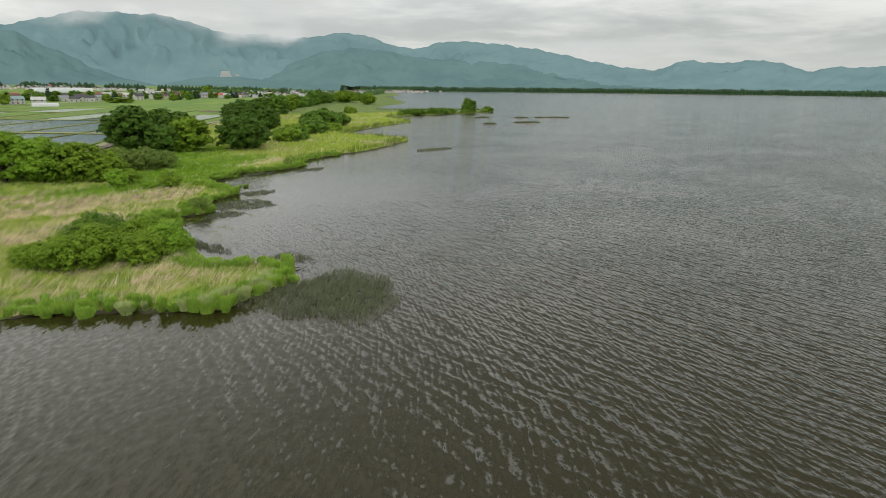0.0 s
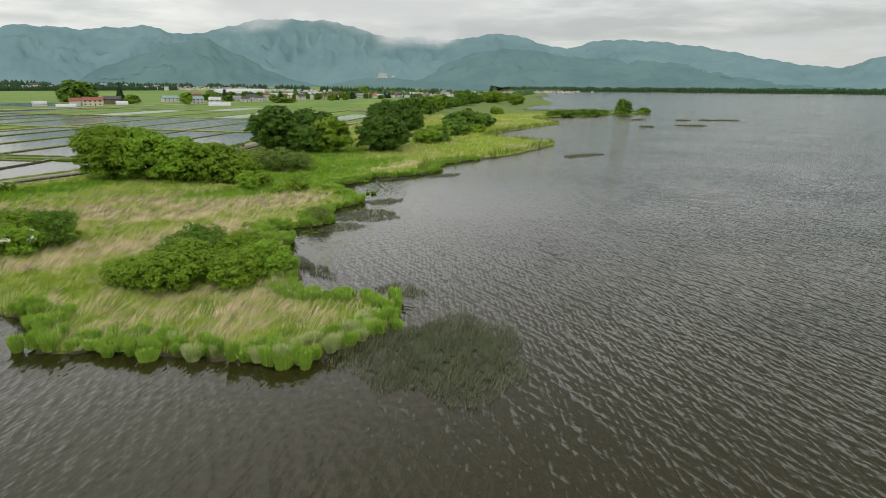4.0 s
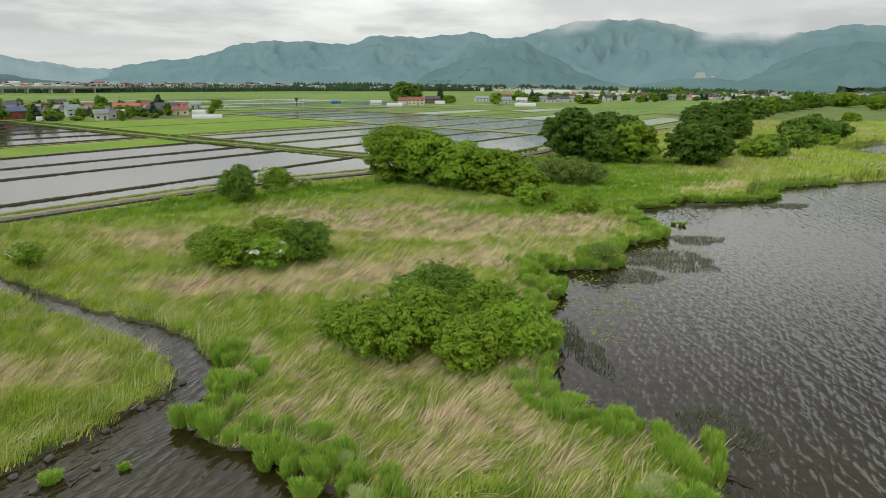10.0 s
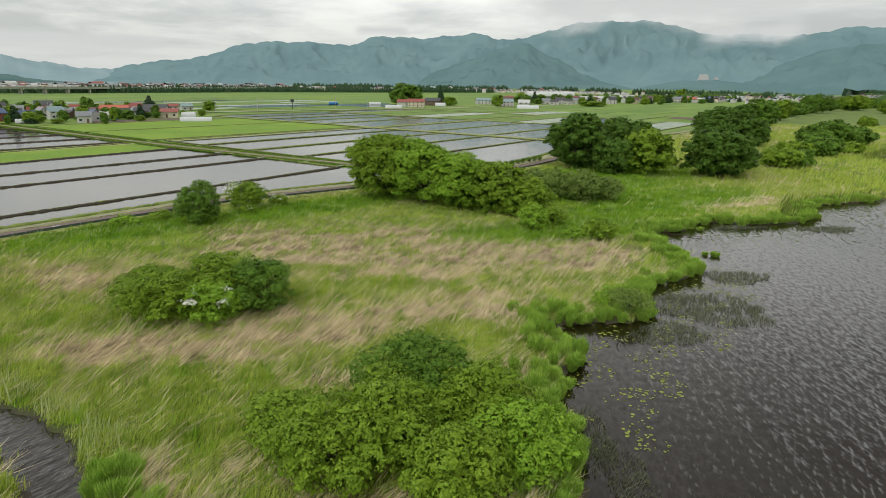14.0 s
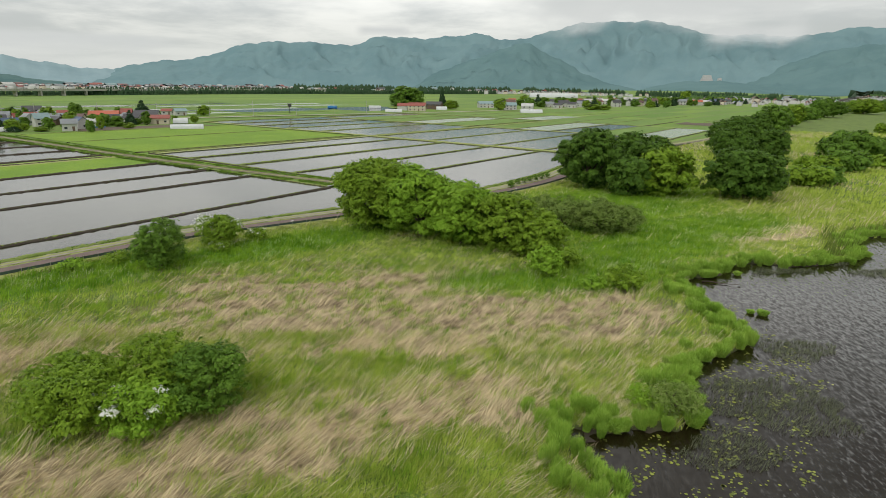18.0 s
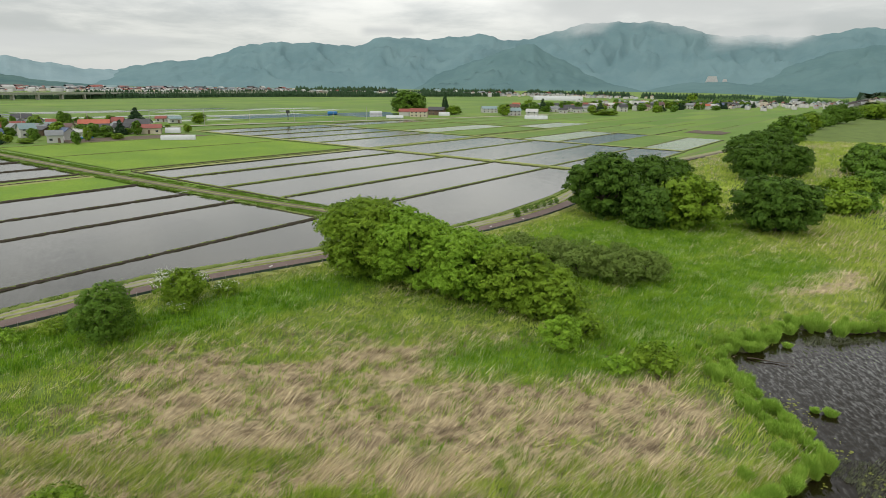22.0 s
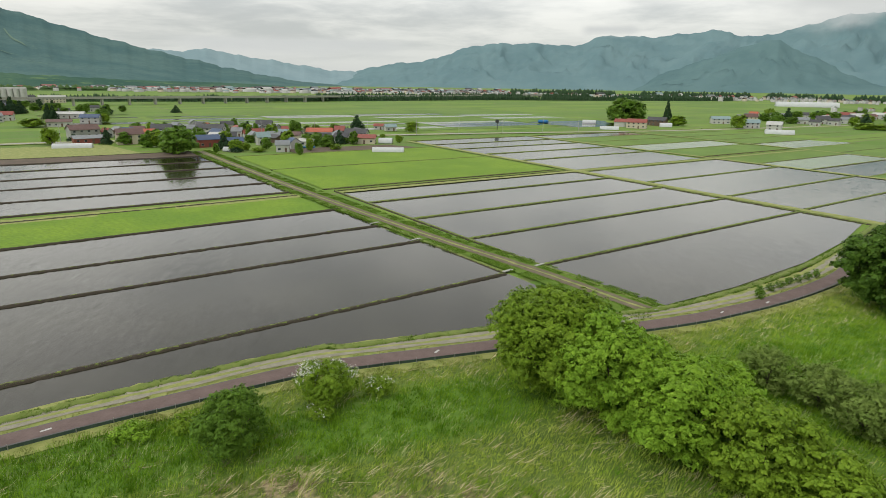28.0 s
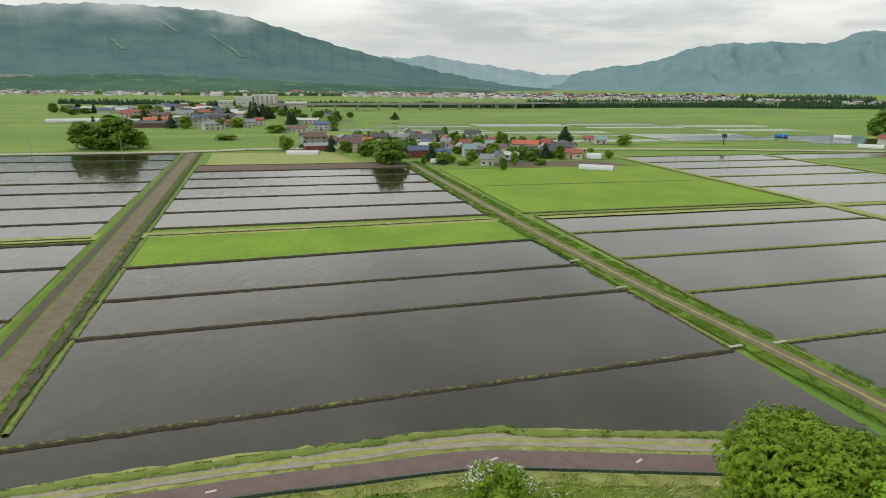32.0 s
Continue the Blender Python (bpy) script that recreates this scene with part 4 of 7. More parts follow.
strip_thing("ditch_edge", left_track, -3.0, -2.6, 0.455, MUD, "dark muddy ditch edge", "ditch", 0.1, 62)
strip_thing("ditch_edge", left_track, -4.4, -3.9, 0.455, MUD, "dark muddy ditch edge", "ditch", 0.1, 63)
strip_thing("track_edge", left_track, 3.4, 4.8, 0.445, MUD, "dark wet mud along the track", "farm track", 0.5, 64)
strip_thing("track", left_track, -2.1, 2.5, 0.47, TRACK, "muddy brown farm track with tyre marks", "farm track", 0.4, 7)
cross_track = seg(6, -330, 6, -3, 2.0)
strip_thing("track_verge", cross_track, -3.4, 2.4, 0.40, VERGE, "grassy cross track between paddies", "farm track", 0.5, 8)
strip_thing("track", seg(5, 124, 128, 124.5, 2.0), -2.2, 2.2, 0.42, VERGE, "grassy farm track between paddies", "farm track", 0.5, 9)
strip_thing("track", seg(-136, 124, 5, 124, 2.0), -2.2, 2.2, 0.42, VERGE, "grassy farm track between paddies", "farm track", 0.5, 10)
strip_thing("track", seg(-136, 229, 127, 236, 2.0), -2.4, 2.4, 0.42, VERGE, "grassy farm track between paddies", "farm track", 0.5, 11)
strip_thing("track", seg(7, 7, 7, 340, 2.0), -1.6, 1.6, 0.43, VERGE, "grassy cross track between paddies", "farm track", 0.5, 12)
strip_thing("track", seg(-136, 342.5, 110, 342.5, 2.0), -2.0, 2.0, 0.42, VERGE, "grassy farm track between paddies", "farm track", 0.5, 13)

# Lakeside way: verge, double-rut gravel way, red cycle path, dark edge, green net.
strip_thing("lakeside_verge", ROAD, -4.2, 6.2, 0.40, VERGE, "mown yellow-green verge beside the lakeside way", "verge", 0.8, 14)
strip_thing("gravel_way", ROAD, 2.5, 4.9, 0.44, GRAVEL, "pale gravel farm way with grassy crown", "gravel way", 0.5, 15)
strip_thing("gravel_crown", ROAD, 3.35, 3.95, 0.455, VERGE, "yellow grass crown of the gravel way", "gravel way", 0.4, 16)
strip_thing("cycle_path_edge", ROAD, -1.62, 1.62, 0.47, ASPHALT, "dark asphalt edge of the cycle path", "road", 0.06, 17)
strip_thing("cycle_path", ROAD, -1.30, 1.42, 0.49, RED_PATH, "worn red asphalt cycle path", "road", 0.05, 18)
tagged(new("lakeside_bund", ridge_mesh("lakeside_bund", smooth_line([at_uv(*p) for p in ((115.2, -240), (115.2, -150), (115.2, -60), (118.2, -45), (124.6, -21), (131, 0), (133, 8), (134.5, 30), (133.5, 58), (129, 92), (124, 122))], 0.9), 0.9, 0.55, BUND_GREEN, 77, 0.1, 0.5)), "weedy earth bank between the paddies and the gravel way", "earth bund", kind="structure")
top_road = smooth_line([at_uv(*p) for p in ((-184, -700), (-183.5, -180), (-196, -72), (-186, 40), (-168, 190), (-145, 308), (-130, 400), (-120, 520), (-110, 700))], 5)
strip_thing("village_road_verge", top_road, -5, 5, 0.44, VERGE, "grass verge of the village road", "verge", 1.0, 19)
strip_thing("village_road", top_road, -2.4, 2.4, 0.48, CONCRETE, "pale paved road past the hamlet", "road", 0.1, 20)


# ---- low cloud on the summits ----
def cloud_bank(name, label, az0, az1, el0, el1, rad, seed):
    """Thin cloud before a summit: a far curved glowing sheet whose body is noise."""
    m = bpy.data.materials.new("cloud")
    m.use_nodes = True
    k = Nodes(m.node_tree)
    co = k.n("Attribute", name="across")
    lift = k.n("Attribute", name="lift")
    pos = k.world_place(0, (1, 1, 2.2))
    n1 = k.noise(pos, 0.0016, 5.0, 0.55, 0.3)
    edge = k.math("MULTIPLY", k.step(co.outputs["Fac"], 0.0, 0.22), k.step(co.outputs["Fac"], 1.0, 0.78))
    body = k.step(k.math("ADD", k.math("SUBTRACT", lift.outputs["Fac"], 0.22), k.math("MULTIPLY", k.math("SUBTRACT", n1, 0.5), 1.3)), -0.05, 0.55)
    fac = k.math("MULTIPLY", k.math("MULTIPLY", body, edge), k.math("MULTIPLY", k.step(lift.outputs["Fac"], 1.0, 0.75), 0.92))
    # The cloud's daylight brightness is emitted by the sheet itself.
    em, tr, mx, o = k.n("Emission"), k.n("BsdfTransparent"), k.n("MixShader"), k.n("OutputMaterial")
    k.link(k.mix(n1, (0.56, 0.59, 0.585), (0.70, 0.715, 0.695)), em.inputs[0])
    em.inputs[1].default_value = 1.0
    k.link(fac, mx.inputs[0]), k.link(tr.outputs[0], mx.inputs[1]), k.link(em.outputs[0], mx.inputs[2]), k.link(mx.outputs[0], o.inputs["Surface"])
    az, el = np.radians(np.linspace(az0, az1, 41)), np.radians(np.linspace(el0, el1, 9))
    A, E = np.meshgrid(az, el)
    v = np.stack([EYE[0] + rad * np.sin(A), EYE[1] + rad * np.cos(A), rad * np.tan(E) + 25], -1).reshape(-1, 3)
    ix = np.arange(41 * 9).reshape(9, 41)
    me = mesh_np(name, v, np.stack([ix[:-1, :-1], ix[:-1, 1:], ix[1:, 1:], ix[1:, :-1]], -1).reshape(-1, 4), m, True)
    for nm, val in (("across", np.meshgrid(np.linspace(0, 1, 41), el)[0]), ("lift", np.meshgrid(az, np.linspace(0, 1, 9))[1])):
        at = me.attributes.new(nm, "FLOAT", "POINT")
        at.data.foreach_set("value", val.ravel().astype(np.float32))
    ob = new(name, me)
    ob.visible_shadow = False
    return tagged(ob, label, "cloud", kind="structure")


cloud_bank("mountain_cloud", "low white cloud lying on the main summit", 2, 36, 3.5, 8.2, 4450, 1)
cloud_bank("mountain_cloud", "wisp of cloud hanging on the ridge", -9, -3.4, 3.2, 5.4, 4450, 5)
cloud_bank("mountain_cloud", "wisp of cloud rising from the valley", 21, 30, 2.6, 5.2, 4400, 6)
cloud_bank("mountain_cloud", "low grey cloud hiding the volcano top", -100, -50, 4.0, 9.0, 4000, 2)
cloud_bank("mountain_cloud", "cloud bank behind the low eastern hills", 50, 66, 1.6, 4.4, 4790, 3)
cloud_bank("mountain_cloud", "thin cloud over the distant hills", -46, -22, 1.4, 4.2, 4760, 4)


# ---- trees ----
def leaf_cloud(lobes, per_m2, size, seed, shell=0.3, droop=0.0):
    """Leaves over lobes of (x, y, z, rx, ry, rz): gathered in small sprays that stand out from the lobe."""
    r = np.random.RandomState(seed)
    vs, n0 = [], 0
    for x, y, z, a, b, c in lobes:
        area = 4 * math.pi * ((a * b) ** 1.6 / 3 + (a * c) ** 1.6 / 3 + (b * c) ** 1.6 / 3) ** (1 / 1.6)
        n = int(per_m2 * area)
        spray = max(size * 1.5, 0.15 * (a + b + c) / 3)
        sprays = max(6, int(area / (spray * spray * 2.0)))
        d = r.randn(sprays, 3)
        d /= np.linalg.norm(d, axis=1)[:, None]
        d[:, 2] = np.where(d[:, 2] < -0.5, -d[:, 2], d[:, 2])
        rad = 1.0 - shell * r.rand(sprays) ** 1.6 + 0.20 * r.randn(sprays)
        mid = np.c_[x + d[:, 0] * rad * a, y + d[:, 1] * rad * b, z + d[:, 2] * rad * c]
        k = r.randint(0, sprays, n)
        e = r.randn(n, 3)
        e /= np.linalg.norm(e, axis=1)[:, None]
        e += d[k] * 0.55 + (0, 0, 0.35)
        e /= np.linalg.norm(e, axis=1)[:, None]
        p = mid[k] + e * (spray * (0.45 + 0.6 * r.rand(n)))[:, None] * (1, 1, 0.75)
        out = 0.8 * d[k] + 0.5 * e + 0.36 * r.randn(n, 3) + (0, 0, 0.28)
        out /= np.linalg.norm(out, axis=1)[:, None]
        t = np.cross(out, r.randn(n, 3))
        t /= np.linalg.norm(t, axis=1)[:, None] + 1e-9
        s = np.cross(out, t)
        L = (size * (0.6 + 0.8 * r.rand(n)))[:, None]
        tip = np.array([0, 0, -droop])
        deep = np.zeros(n, bool)
        for ox, oy, oz, oa, ob_, oc in lobes:
            if (ox, oy, oz) != (x, y, z):
                deep |= ((p[:, 0] - ox) / oa) ** 2 + ((p[:, 1] - oy) / ob_) ** 2 + ((p[:, 2] - oz) / oc) ** 2 < 0.62
        deep |= p[:, 2] < 0.0
        p, t, s, out, L = (q[~deep] for q in (p, t, s, out, L))
        n = len(p)
        quad = np.stack([p - t * L * 0.5, p + s * L * 0.34 - out * L * 0.12, p + t * L * 0.55 + tip * L, p - s * L * 0.34 - out * L * 0.12], 1)
        vs.append(quad.reshape(-1, 3))
        n0 += n
    return np.vstack(vs), np.arange(n0 * 4).reshape(-1, 4)


def limb_mesh(name, limbs, material, sides=6):
    """Tapered limbs: each a list of (x, y, z, radius)."""
    vs, fs, base = [], [], 0
    for limb in limbs:
        for x, y, z, rad in limb:
            for k in range(sides):
                a = 2 * math.pi * k / sides
                vs.append((x + rad * math.cos(a), y + rad * math.sin(a), z))
        for j in range(len(limb) - 1):
            for k in range(sides):
                fs.append((base + j * sides + k, base + j * sides + (k + 1) % sides, base + (j + 1) * sides + (k + 1) % sides, base + (j + 1) * sides + k))
        base += len(limb) * sides
    return mesh_np(name, vs, fs, material, True)


def tree_lobes(radius, height, count, seed, low=0.25):
    """An uneven crown: one inner body with many small lobes standing out of it."""
    r = random.Random(seed)
    base = height * (0.02 if low < 0.1 else 0.24)
    mid, half = (height + base) / 2, (height - base) / 2
    sx, sy = r.uniform(0.9, 1.05), r.uniform(0.85, 1.0)
    lobes = [(0, 0, mid, radius * 0.62 * sx, radius * 0.62 * sy, half * 0.68)]
    total = int(count * 4.6)
    for i in range(total):
        up = 1 - 2 * (i + 0.5) / total
        a = i * 2.39996 + r.uniform(-0.35, 0.35)
        flat = math.sqrt(max(0.0, 1 - abs(up) ** (2.6 if up < 0 else 2.0)))
        q = r.uniform(0.62, 0.9)
        lr = radius * r.choice((0.13, 0.17, 0.2, 0.24, 0.33)) * r.uniform(0.88, 1.1)
        lobes.append((math.cos(a) * flat * radius * q * sx, math.sin(a) * flat * radius * q * sy, max(lr * 0.4, mid + up * half * r.uniform(0.72, 0.92)), lr, lr, lr * r.uniform(0.5, 0.78)))
    return lobes


def tree_limbs(radius, height, seed, count=6, trunk=0.28):
    r = random.Random(seed)
    limbs = [[(0, 0, -0.2, trunk * 1.3), (r.uniform(-0.2, 0.2), 0.1, height * 0.22, trunk), (r.uniform(-0.4, 0.4), r.uniform(-0.4, 0.4), height * 0.5, trunk * 0.7), (0, 0, height * 0.8, trunk * 0.2)]]
    for i in range(count):
        a = 2 * math.pi * i / count + r.uniform(-0.4, 0.4)
        h0 = height * r.uniform(0.12, 0.35)
        q = radius * r.uniform(0.5, 0.75)
        limbs.append([(0, 0, h0, trunk * 0.6), (math.cos(a) * q * 0.5, math.sin(a) * q * 0.5, h0 + height * 0.16, trunk * 0.4), (math.cos(a) * q, math.sin(a) * q, h0 + height * 0.38, trunk * 0.12)])
    return limbs


def tree(name, x, y, radius, height, material, seed, label, category="tree", lobes=9, dens=20.0, size=0.36, group="", flowers=0, low=0.25, turn=0.0):
    ob = empty(name, x, y, 0.2, turn)
    shape = tree_lobes(radius, height, lobes, seed, low)
    part("trunk", limb_mesh("trunk", tree_limbs(radius, height, seed, trunk=0.05 * radius if height < 6 else 0.045 * height), BARK), ob)
    near = size < 0.5
    v, f = leaf_cloud(shape, dens * (2.6 if near else 1.6), size * (0.62 if near else 0.85), seed)
    v2, f2 = leaf_cloud([(a, b, c - g * 0.1, p * 0.7, q * 0.7, g * 0.66) for a, b, c, p, q, g in shape], dens * 0.45, size * 1.2, seed + 5)
    v, f = np.vstack([v, v2]), np.vstack([f, f2 + len(v)])
    part("crown", mesh_np("crown", v, f, material), ob)
    if flowers:
        r = np.random.RandomState(seed + 50)
        upper = shape[2:len(shape) // 2]
        pick = [upper[i] for i in r.choice(len(upper), min(len(upper), 5), False)]
        pick = [(a, b, c + 0.15, d * 1.12, e * 1.12, g * 1.12) for a, b, c, d, e, g in pick]
        v, f = leaf_cloud(pick, flowers * 2.2, 0.15, seed + 9, 0.08)
        part("blossom", mesh_np("blossom", v, f, BLOSSOM), ob, "clusters of small white blossom")
    return tagged(ob, label, category, group)


# The dense grove by the lakeside way.
GROVE = "trees of the lakeside grove"
tree("broadleaf_tree", 14.0, 181.5, 8.0, 12.6, LEAF_GREEN, 1, "tall broadleaf tree with a rounded fresh green crown", lobes=13, size=0.42, low=0.0, group=GROVE)
tree("broadleaf_tree", 22.5, 176.2, 6.9, 11.6, LEAF_BRIGHT, 2, "broadleaf tree with bright yellow-green crown in the grove", lobes=12, size=0.42, low=0.0, group=GROVE)
tree("broadleaf_tree", 29.8, 171.2, 6.0, 10.4, LEAF_BRIGHT, 3, "broadleaf tree with bright green layered crown", lobes=11, size=0.42, low=0.0, group=GROVE)
tree("broadleaf_tree", 37.0, 167.2, 5.8, 9.6, LEAF_GREEN, 4, "broadleaf tree at the low end of the grove", lobes=10, size=0.42, low=0.0, group=GROVE)
tree("broadleaf_tree", 42.0, 164.6, 4.8, 7.0, LEAF_GREEN, 5, "small broadleaf tree at the foot of the grove", lobes=9, size=0.42, low=0.0, group=GROVE)
tree("broadleaf_tree", 33.5, 179.5, 4.6, 8.0, LEAF_BRIGHT, 6, "broadleaf tree behind the grove", lobes=9, size=0.42, low=0.0, group=GROVE)
tree("shrub", 41.5, 154.6, 2.7, 4.3, LEAF_BRIGHT, 7, "rounded light green shrub beside the grove", "shrub", 8, 16, 0.34, low=0.05)
tree("shrub", 45.5, 158.6, 2.3, 3.2, LEAF_GREEN, 8, "green shrub with a few white flowers", "shrub", 7, 16, 0.34, flowers=0.7, low=0.05)
tree("shrub", 51.4, 149.4, 2.9, 3.1, LEAF_GREEN, 9, "low dark shrub with bare stems on the shore", "shrub", 8, 14, 0.32, low=0.02)
tree("shrub", 46.6, 148.4, 1.9, 2.0, LEAF_BRIGHT, 10, "small bright shrub in the reeds", "shrub", 6, 16, 0.3, low=0.02)
for i, (sx, sy, sr, sh) in enumerate(((49.5, 183.5, 4.3, 6.2), (55.2, 181.0, 4.6, 6.6), (60.5, 182.4, 3.8, 5.0), (46.0, 188.5, 3.6, 5.6), (40.5, 191.5, 3.4, 5.4))):
    tree("willow_shrub", sx, sy, sr, sh, LEAF_WILLOW, 20 + i, "grey-green willow shrub in the meadow", "shrub", 9, 13, 0.36, "willow shrubs", low=0.05)
# Grove further along the shore.
FAR_GROVE = "trees of the far shore grove"
for i, (sx, sy, sr, sh, mt) in enumerate(((65.0, 232.0, 8.8, 15.6, LEAF_DEEP), (79.0, 243.0, 8.2, 13.6, LEAF_DEEP), (88.5, 250.0, 7.0, 12.6, LEAF_DEEP), (82.5, 222.0, 7.6, 11.4, LEAF_GREEN), (73.0, 222.5, 5.6, 9.8, LEAF_DEEP), (102.0, 221.0, 8.6, 12.4, LEAF_DEEP), (110.0, 233.0, 7.0, 10.5, LEAF_DEEP),
                                      (138.0, 304.0, 8.0, 12.0, LEAF_DEEP), (150.0, 330.0, 9.5, 14.5, LEAF_DEEP), (172.0, 356.0, 9.0, 14.0, LEAF_DEEP), (161.0, 322.0, 7.0, 11.0, LEAF_DEEP))):
    tree("broadleaf_tree", sx, sy, sr, sh, mt, 40 + i, "dark green broadleaf tree standing in the lakeside meadow", lobes=11, dens=9, size=0.62, low=0.0, group=FAR_GROVE, turn=i * 40)
tree("round_tree", -13.4, 154.6, 4.0, 6.9, LEAF_DARK, 60, "single dense dark green round tree by the path", "tree", 12, 20, 0.30, low=0.02)
tree("flowering_shrub", -9.8, 167.4, 3.7, 5.2, LEAF_GREEN, 61, "green shrub with white blossom beside the path", "shrub", 9, 16, 0.34, flowers=10, low=0.05)
tree("flowering_shrub", -4.9, 171.6, 2.0, 1.9, LEAF_GREEN, 62, "low shrub covered in white blossom", "shrub", 6, 14, 0.3, flowers=6, low=0.02)
tree("flowering_shrub", -8.6, 163.6, 1.7, 1.5, LEAF_GREEN, 63, "low blossoming shrub in the grass", "shrub", 6, 14, 0.3, flowers=4, low=0.02)
tree("shrub", -20.6, 156.5, 2.2, 1.6, LEAF_GREEN, 64, "low green thicket beside the path", "shrub", 6, 12, 0.3, low=0.02)
tree("shrub", -24.5, 152.5, 2.4, 1.3, LEAF_BRIGHT, 65, "low green thicket beside the path", "shrub", 6, 12, 0.3, low=0.02)
# Shrub mass on the point.
POINT = "shrubs on the point"
for i, (sx, sy, sr, sh, mt) in enumerate(((20.2, 88.6, 4.4, 4.4, LEAF_GREEN), (24.6, 96.2, 4.4, 5.2, LEAF_DARK), (29.0, 93.6, 3.6, 4.8, LEAF_GREEN), (27.0, 86.6, 3.6, 4.2, LEAF_GREEN), (31.4, 89.4, 3.4, 4.2, LEAF_BRIGHT), (16.4, 91.4, 3.0, 3.4, LEAF_GREEN), (23.2, 91.2, 4.0, 5.0, LEAF_GREEN))):
    tree("shrub", sx, sy, sr, sh, mt, 70 + i, "dense rounded green shrub on the reedy point", "shrub", 11, 24, 0.26, POINT, low=0.03)
MEADOW = "shrubs of the meadow thicket"
for i, (sx, sy, sr, sh, mt) in enumerate(((-0.8, 113.0, 4.1, 4.7, LEAF_GREEN), (3.2, 117.6, 4.4, 5.6, LEAF_GREEN), (7.6, 116.4, 4.1, 5.2, LEAF_DARK), (3.8, 112.8, 3.2, 4.0, LEAF_BRIGHT), (-3.2, 116.4, 3.6, 4.4, LEAF_GREEN))):
    tree("shrub", sx, sy, sr, sh, mt, 80 + i, "dense green shrub in the dry reed meadow", "shrub", 10, 22, 0.27, MEADOW, low=0.03, flowers=34 if i == 3 else 0)
tree("shrub", 46.0, 116.6, 2.4, 2.7, LEAF_WILLOW, 90, "loose light green shrub at the water's edge", "shrub", 8, 22, 0.2, low=0.02)
tree("shrub", 43.6, 117.8, 1.6, 2.0, LEAF_BRIGHT, 93, "small light green shrub among the shore reeds", "shrub", 6, 22, 0.2, low=0.02)
tree("flowering_shrub", -23.8, 110.6, 2.4, 3.4, LEAF_GREEN, 91, "small flowering shrub by the creek", "shrub", 7, 16, 0.28, flowers=10, low=0.1)
# Low shrubs and trees of the far meadow.
for i, (sx, sy, sr, sh) in enumerate(((132, 246, 6, 5.5), (141, 252, 5, 4.5), (167, 285, 8, 5.5), (156, 280, 6, 4.6), (198, 332, 11, 9), (212, 338, 9, 7), (188, 300, 5, 3.6), (219, 433, 9.5, 16), (249, 480, 8.6, 15), (286, 533, 8, 14), (326, 603, 12, 12.4), (401, 690, 16, 16.3), (503, 790, 19, 16),
                                      (522, 840, 14, 11.5), (590, 890, 13, 10.8), (481, 700, 11.7, 13), (239, 398, 7.6, 5.8), (216, 349, 6.3, 7.2), (311, 476, 5.8, 5.7), (360, 640, 9, 8), (450, 750, 10, 9))):
    tree("shrub" if sh < 9 else "broadleaf_tree", sx, sy, sr, sh, LEAF_DARK if i % 3 else LEAF_GREEN, 100 + i, "dark green shrub on the flat far shore" if sh < 9 else "broad dark tree on the flat far shore", "shrub" if sh < 9 else "tree", 8, 5, 0.9, "far shore trees", low=0.02)
for i in range(14):
    tree("shrub", 334 + 9.5 * i, 436 + 1.35 * i + (i % 3) * 4, 3.0 + (i * 7 % 4), 2.4 + (i * 5 % 3) * 0.8, LEAF_DARK if i % 2 else LEAF_GREEN, 210 + i, "low scrub along the spit", "shrub", 5, 5, 0.7, "scrub along the spit", low=0.02)
tree("broadleaf_tree", 427, 452, 7.4, 12.1, LEAF_DARK, 130, "lone spreading tree at the end of the spit", lobes=9, dens=6, size=0.8, low=0.02)
for i, (sx, sy) in enumerate(((372, 441), (384, 443), (352, 436))):
    tree("shrub", sx, sy, 6, 4.5, LEAF_DARK, 132 + i, "low scrub along the spit", "shrub", 7, 5, 0.8, "far shore trees", low=0.02)
# Clipped young shrubs along the path.
for i in range(8):
    t = i / 7
    tree("young_shrub", 42.6 + 14.6 * t + (1.6 if i == 0 else 0), 229.4 + 19.6 * t, 0.85, 1.8, LEAF_DARK, 140 + i, "small clipped green shrub beside the path", "shrub", 5, 26, 0.24, "young shrubs along the path", low=0.02)


# ---- reeds and grass ----
def blades(px, py, pz, height, width, lean, lean_dir, seed, stray=0.5):
    """Tapering leaning blades, one triangle each."""
    r = np.random.RandomState(seed)
    n = len(px)
    a = r.rand(n) * 6.283
    wx, wy = np.cos(a) * width * 0.5, np.sin(a) * width * 0.5
    la = lean_dir + stray * r.randn(n)
    reach = np.clip(lean * ((0.72 + 0.4 * r.rand(n)) if lean > 0.9 else (0.25 + r.rand(n))), 0, 0.97)
    lx, ly = np.cos(la) * reach * height, np.sin(la) * reach * height
    v = np.stack([np.c_[px - wx, py - wy, pz - 0.05], np.c_[px + wx, py + wy, pz - 0.05], np.c_[px + lx, py + ly, pz + height * np.sqrt(1 - reach**2)]], 1)
    return v.reshape(-1, 3), np.arange(n * 3).reshape(-1, 3)


def scatter(n, x0, x1, y0, y1, seed):
    r = np.random.RandomState(seed)
    x, y = x0 + (x1 - x0) * r.rand(n), y0 + (y1 - y0) * r.rand(n)
    return x, y, r


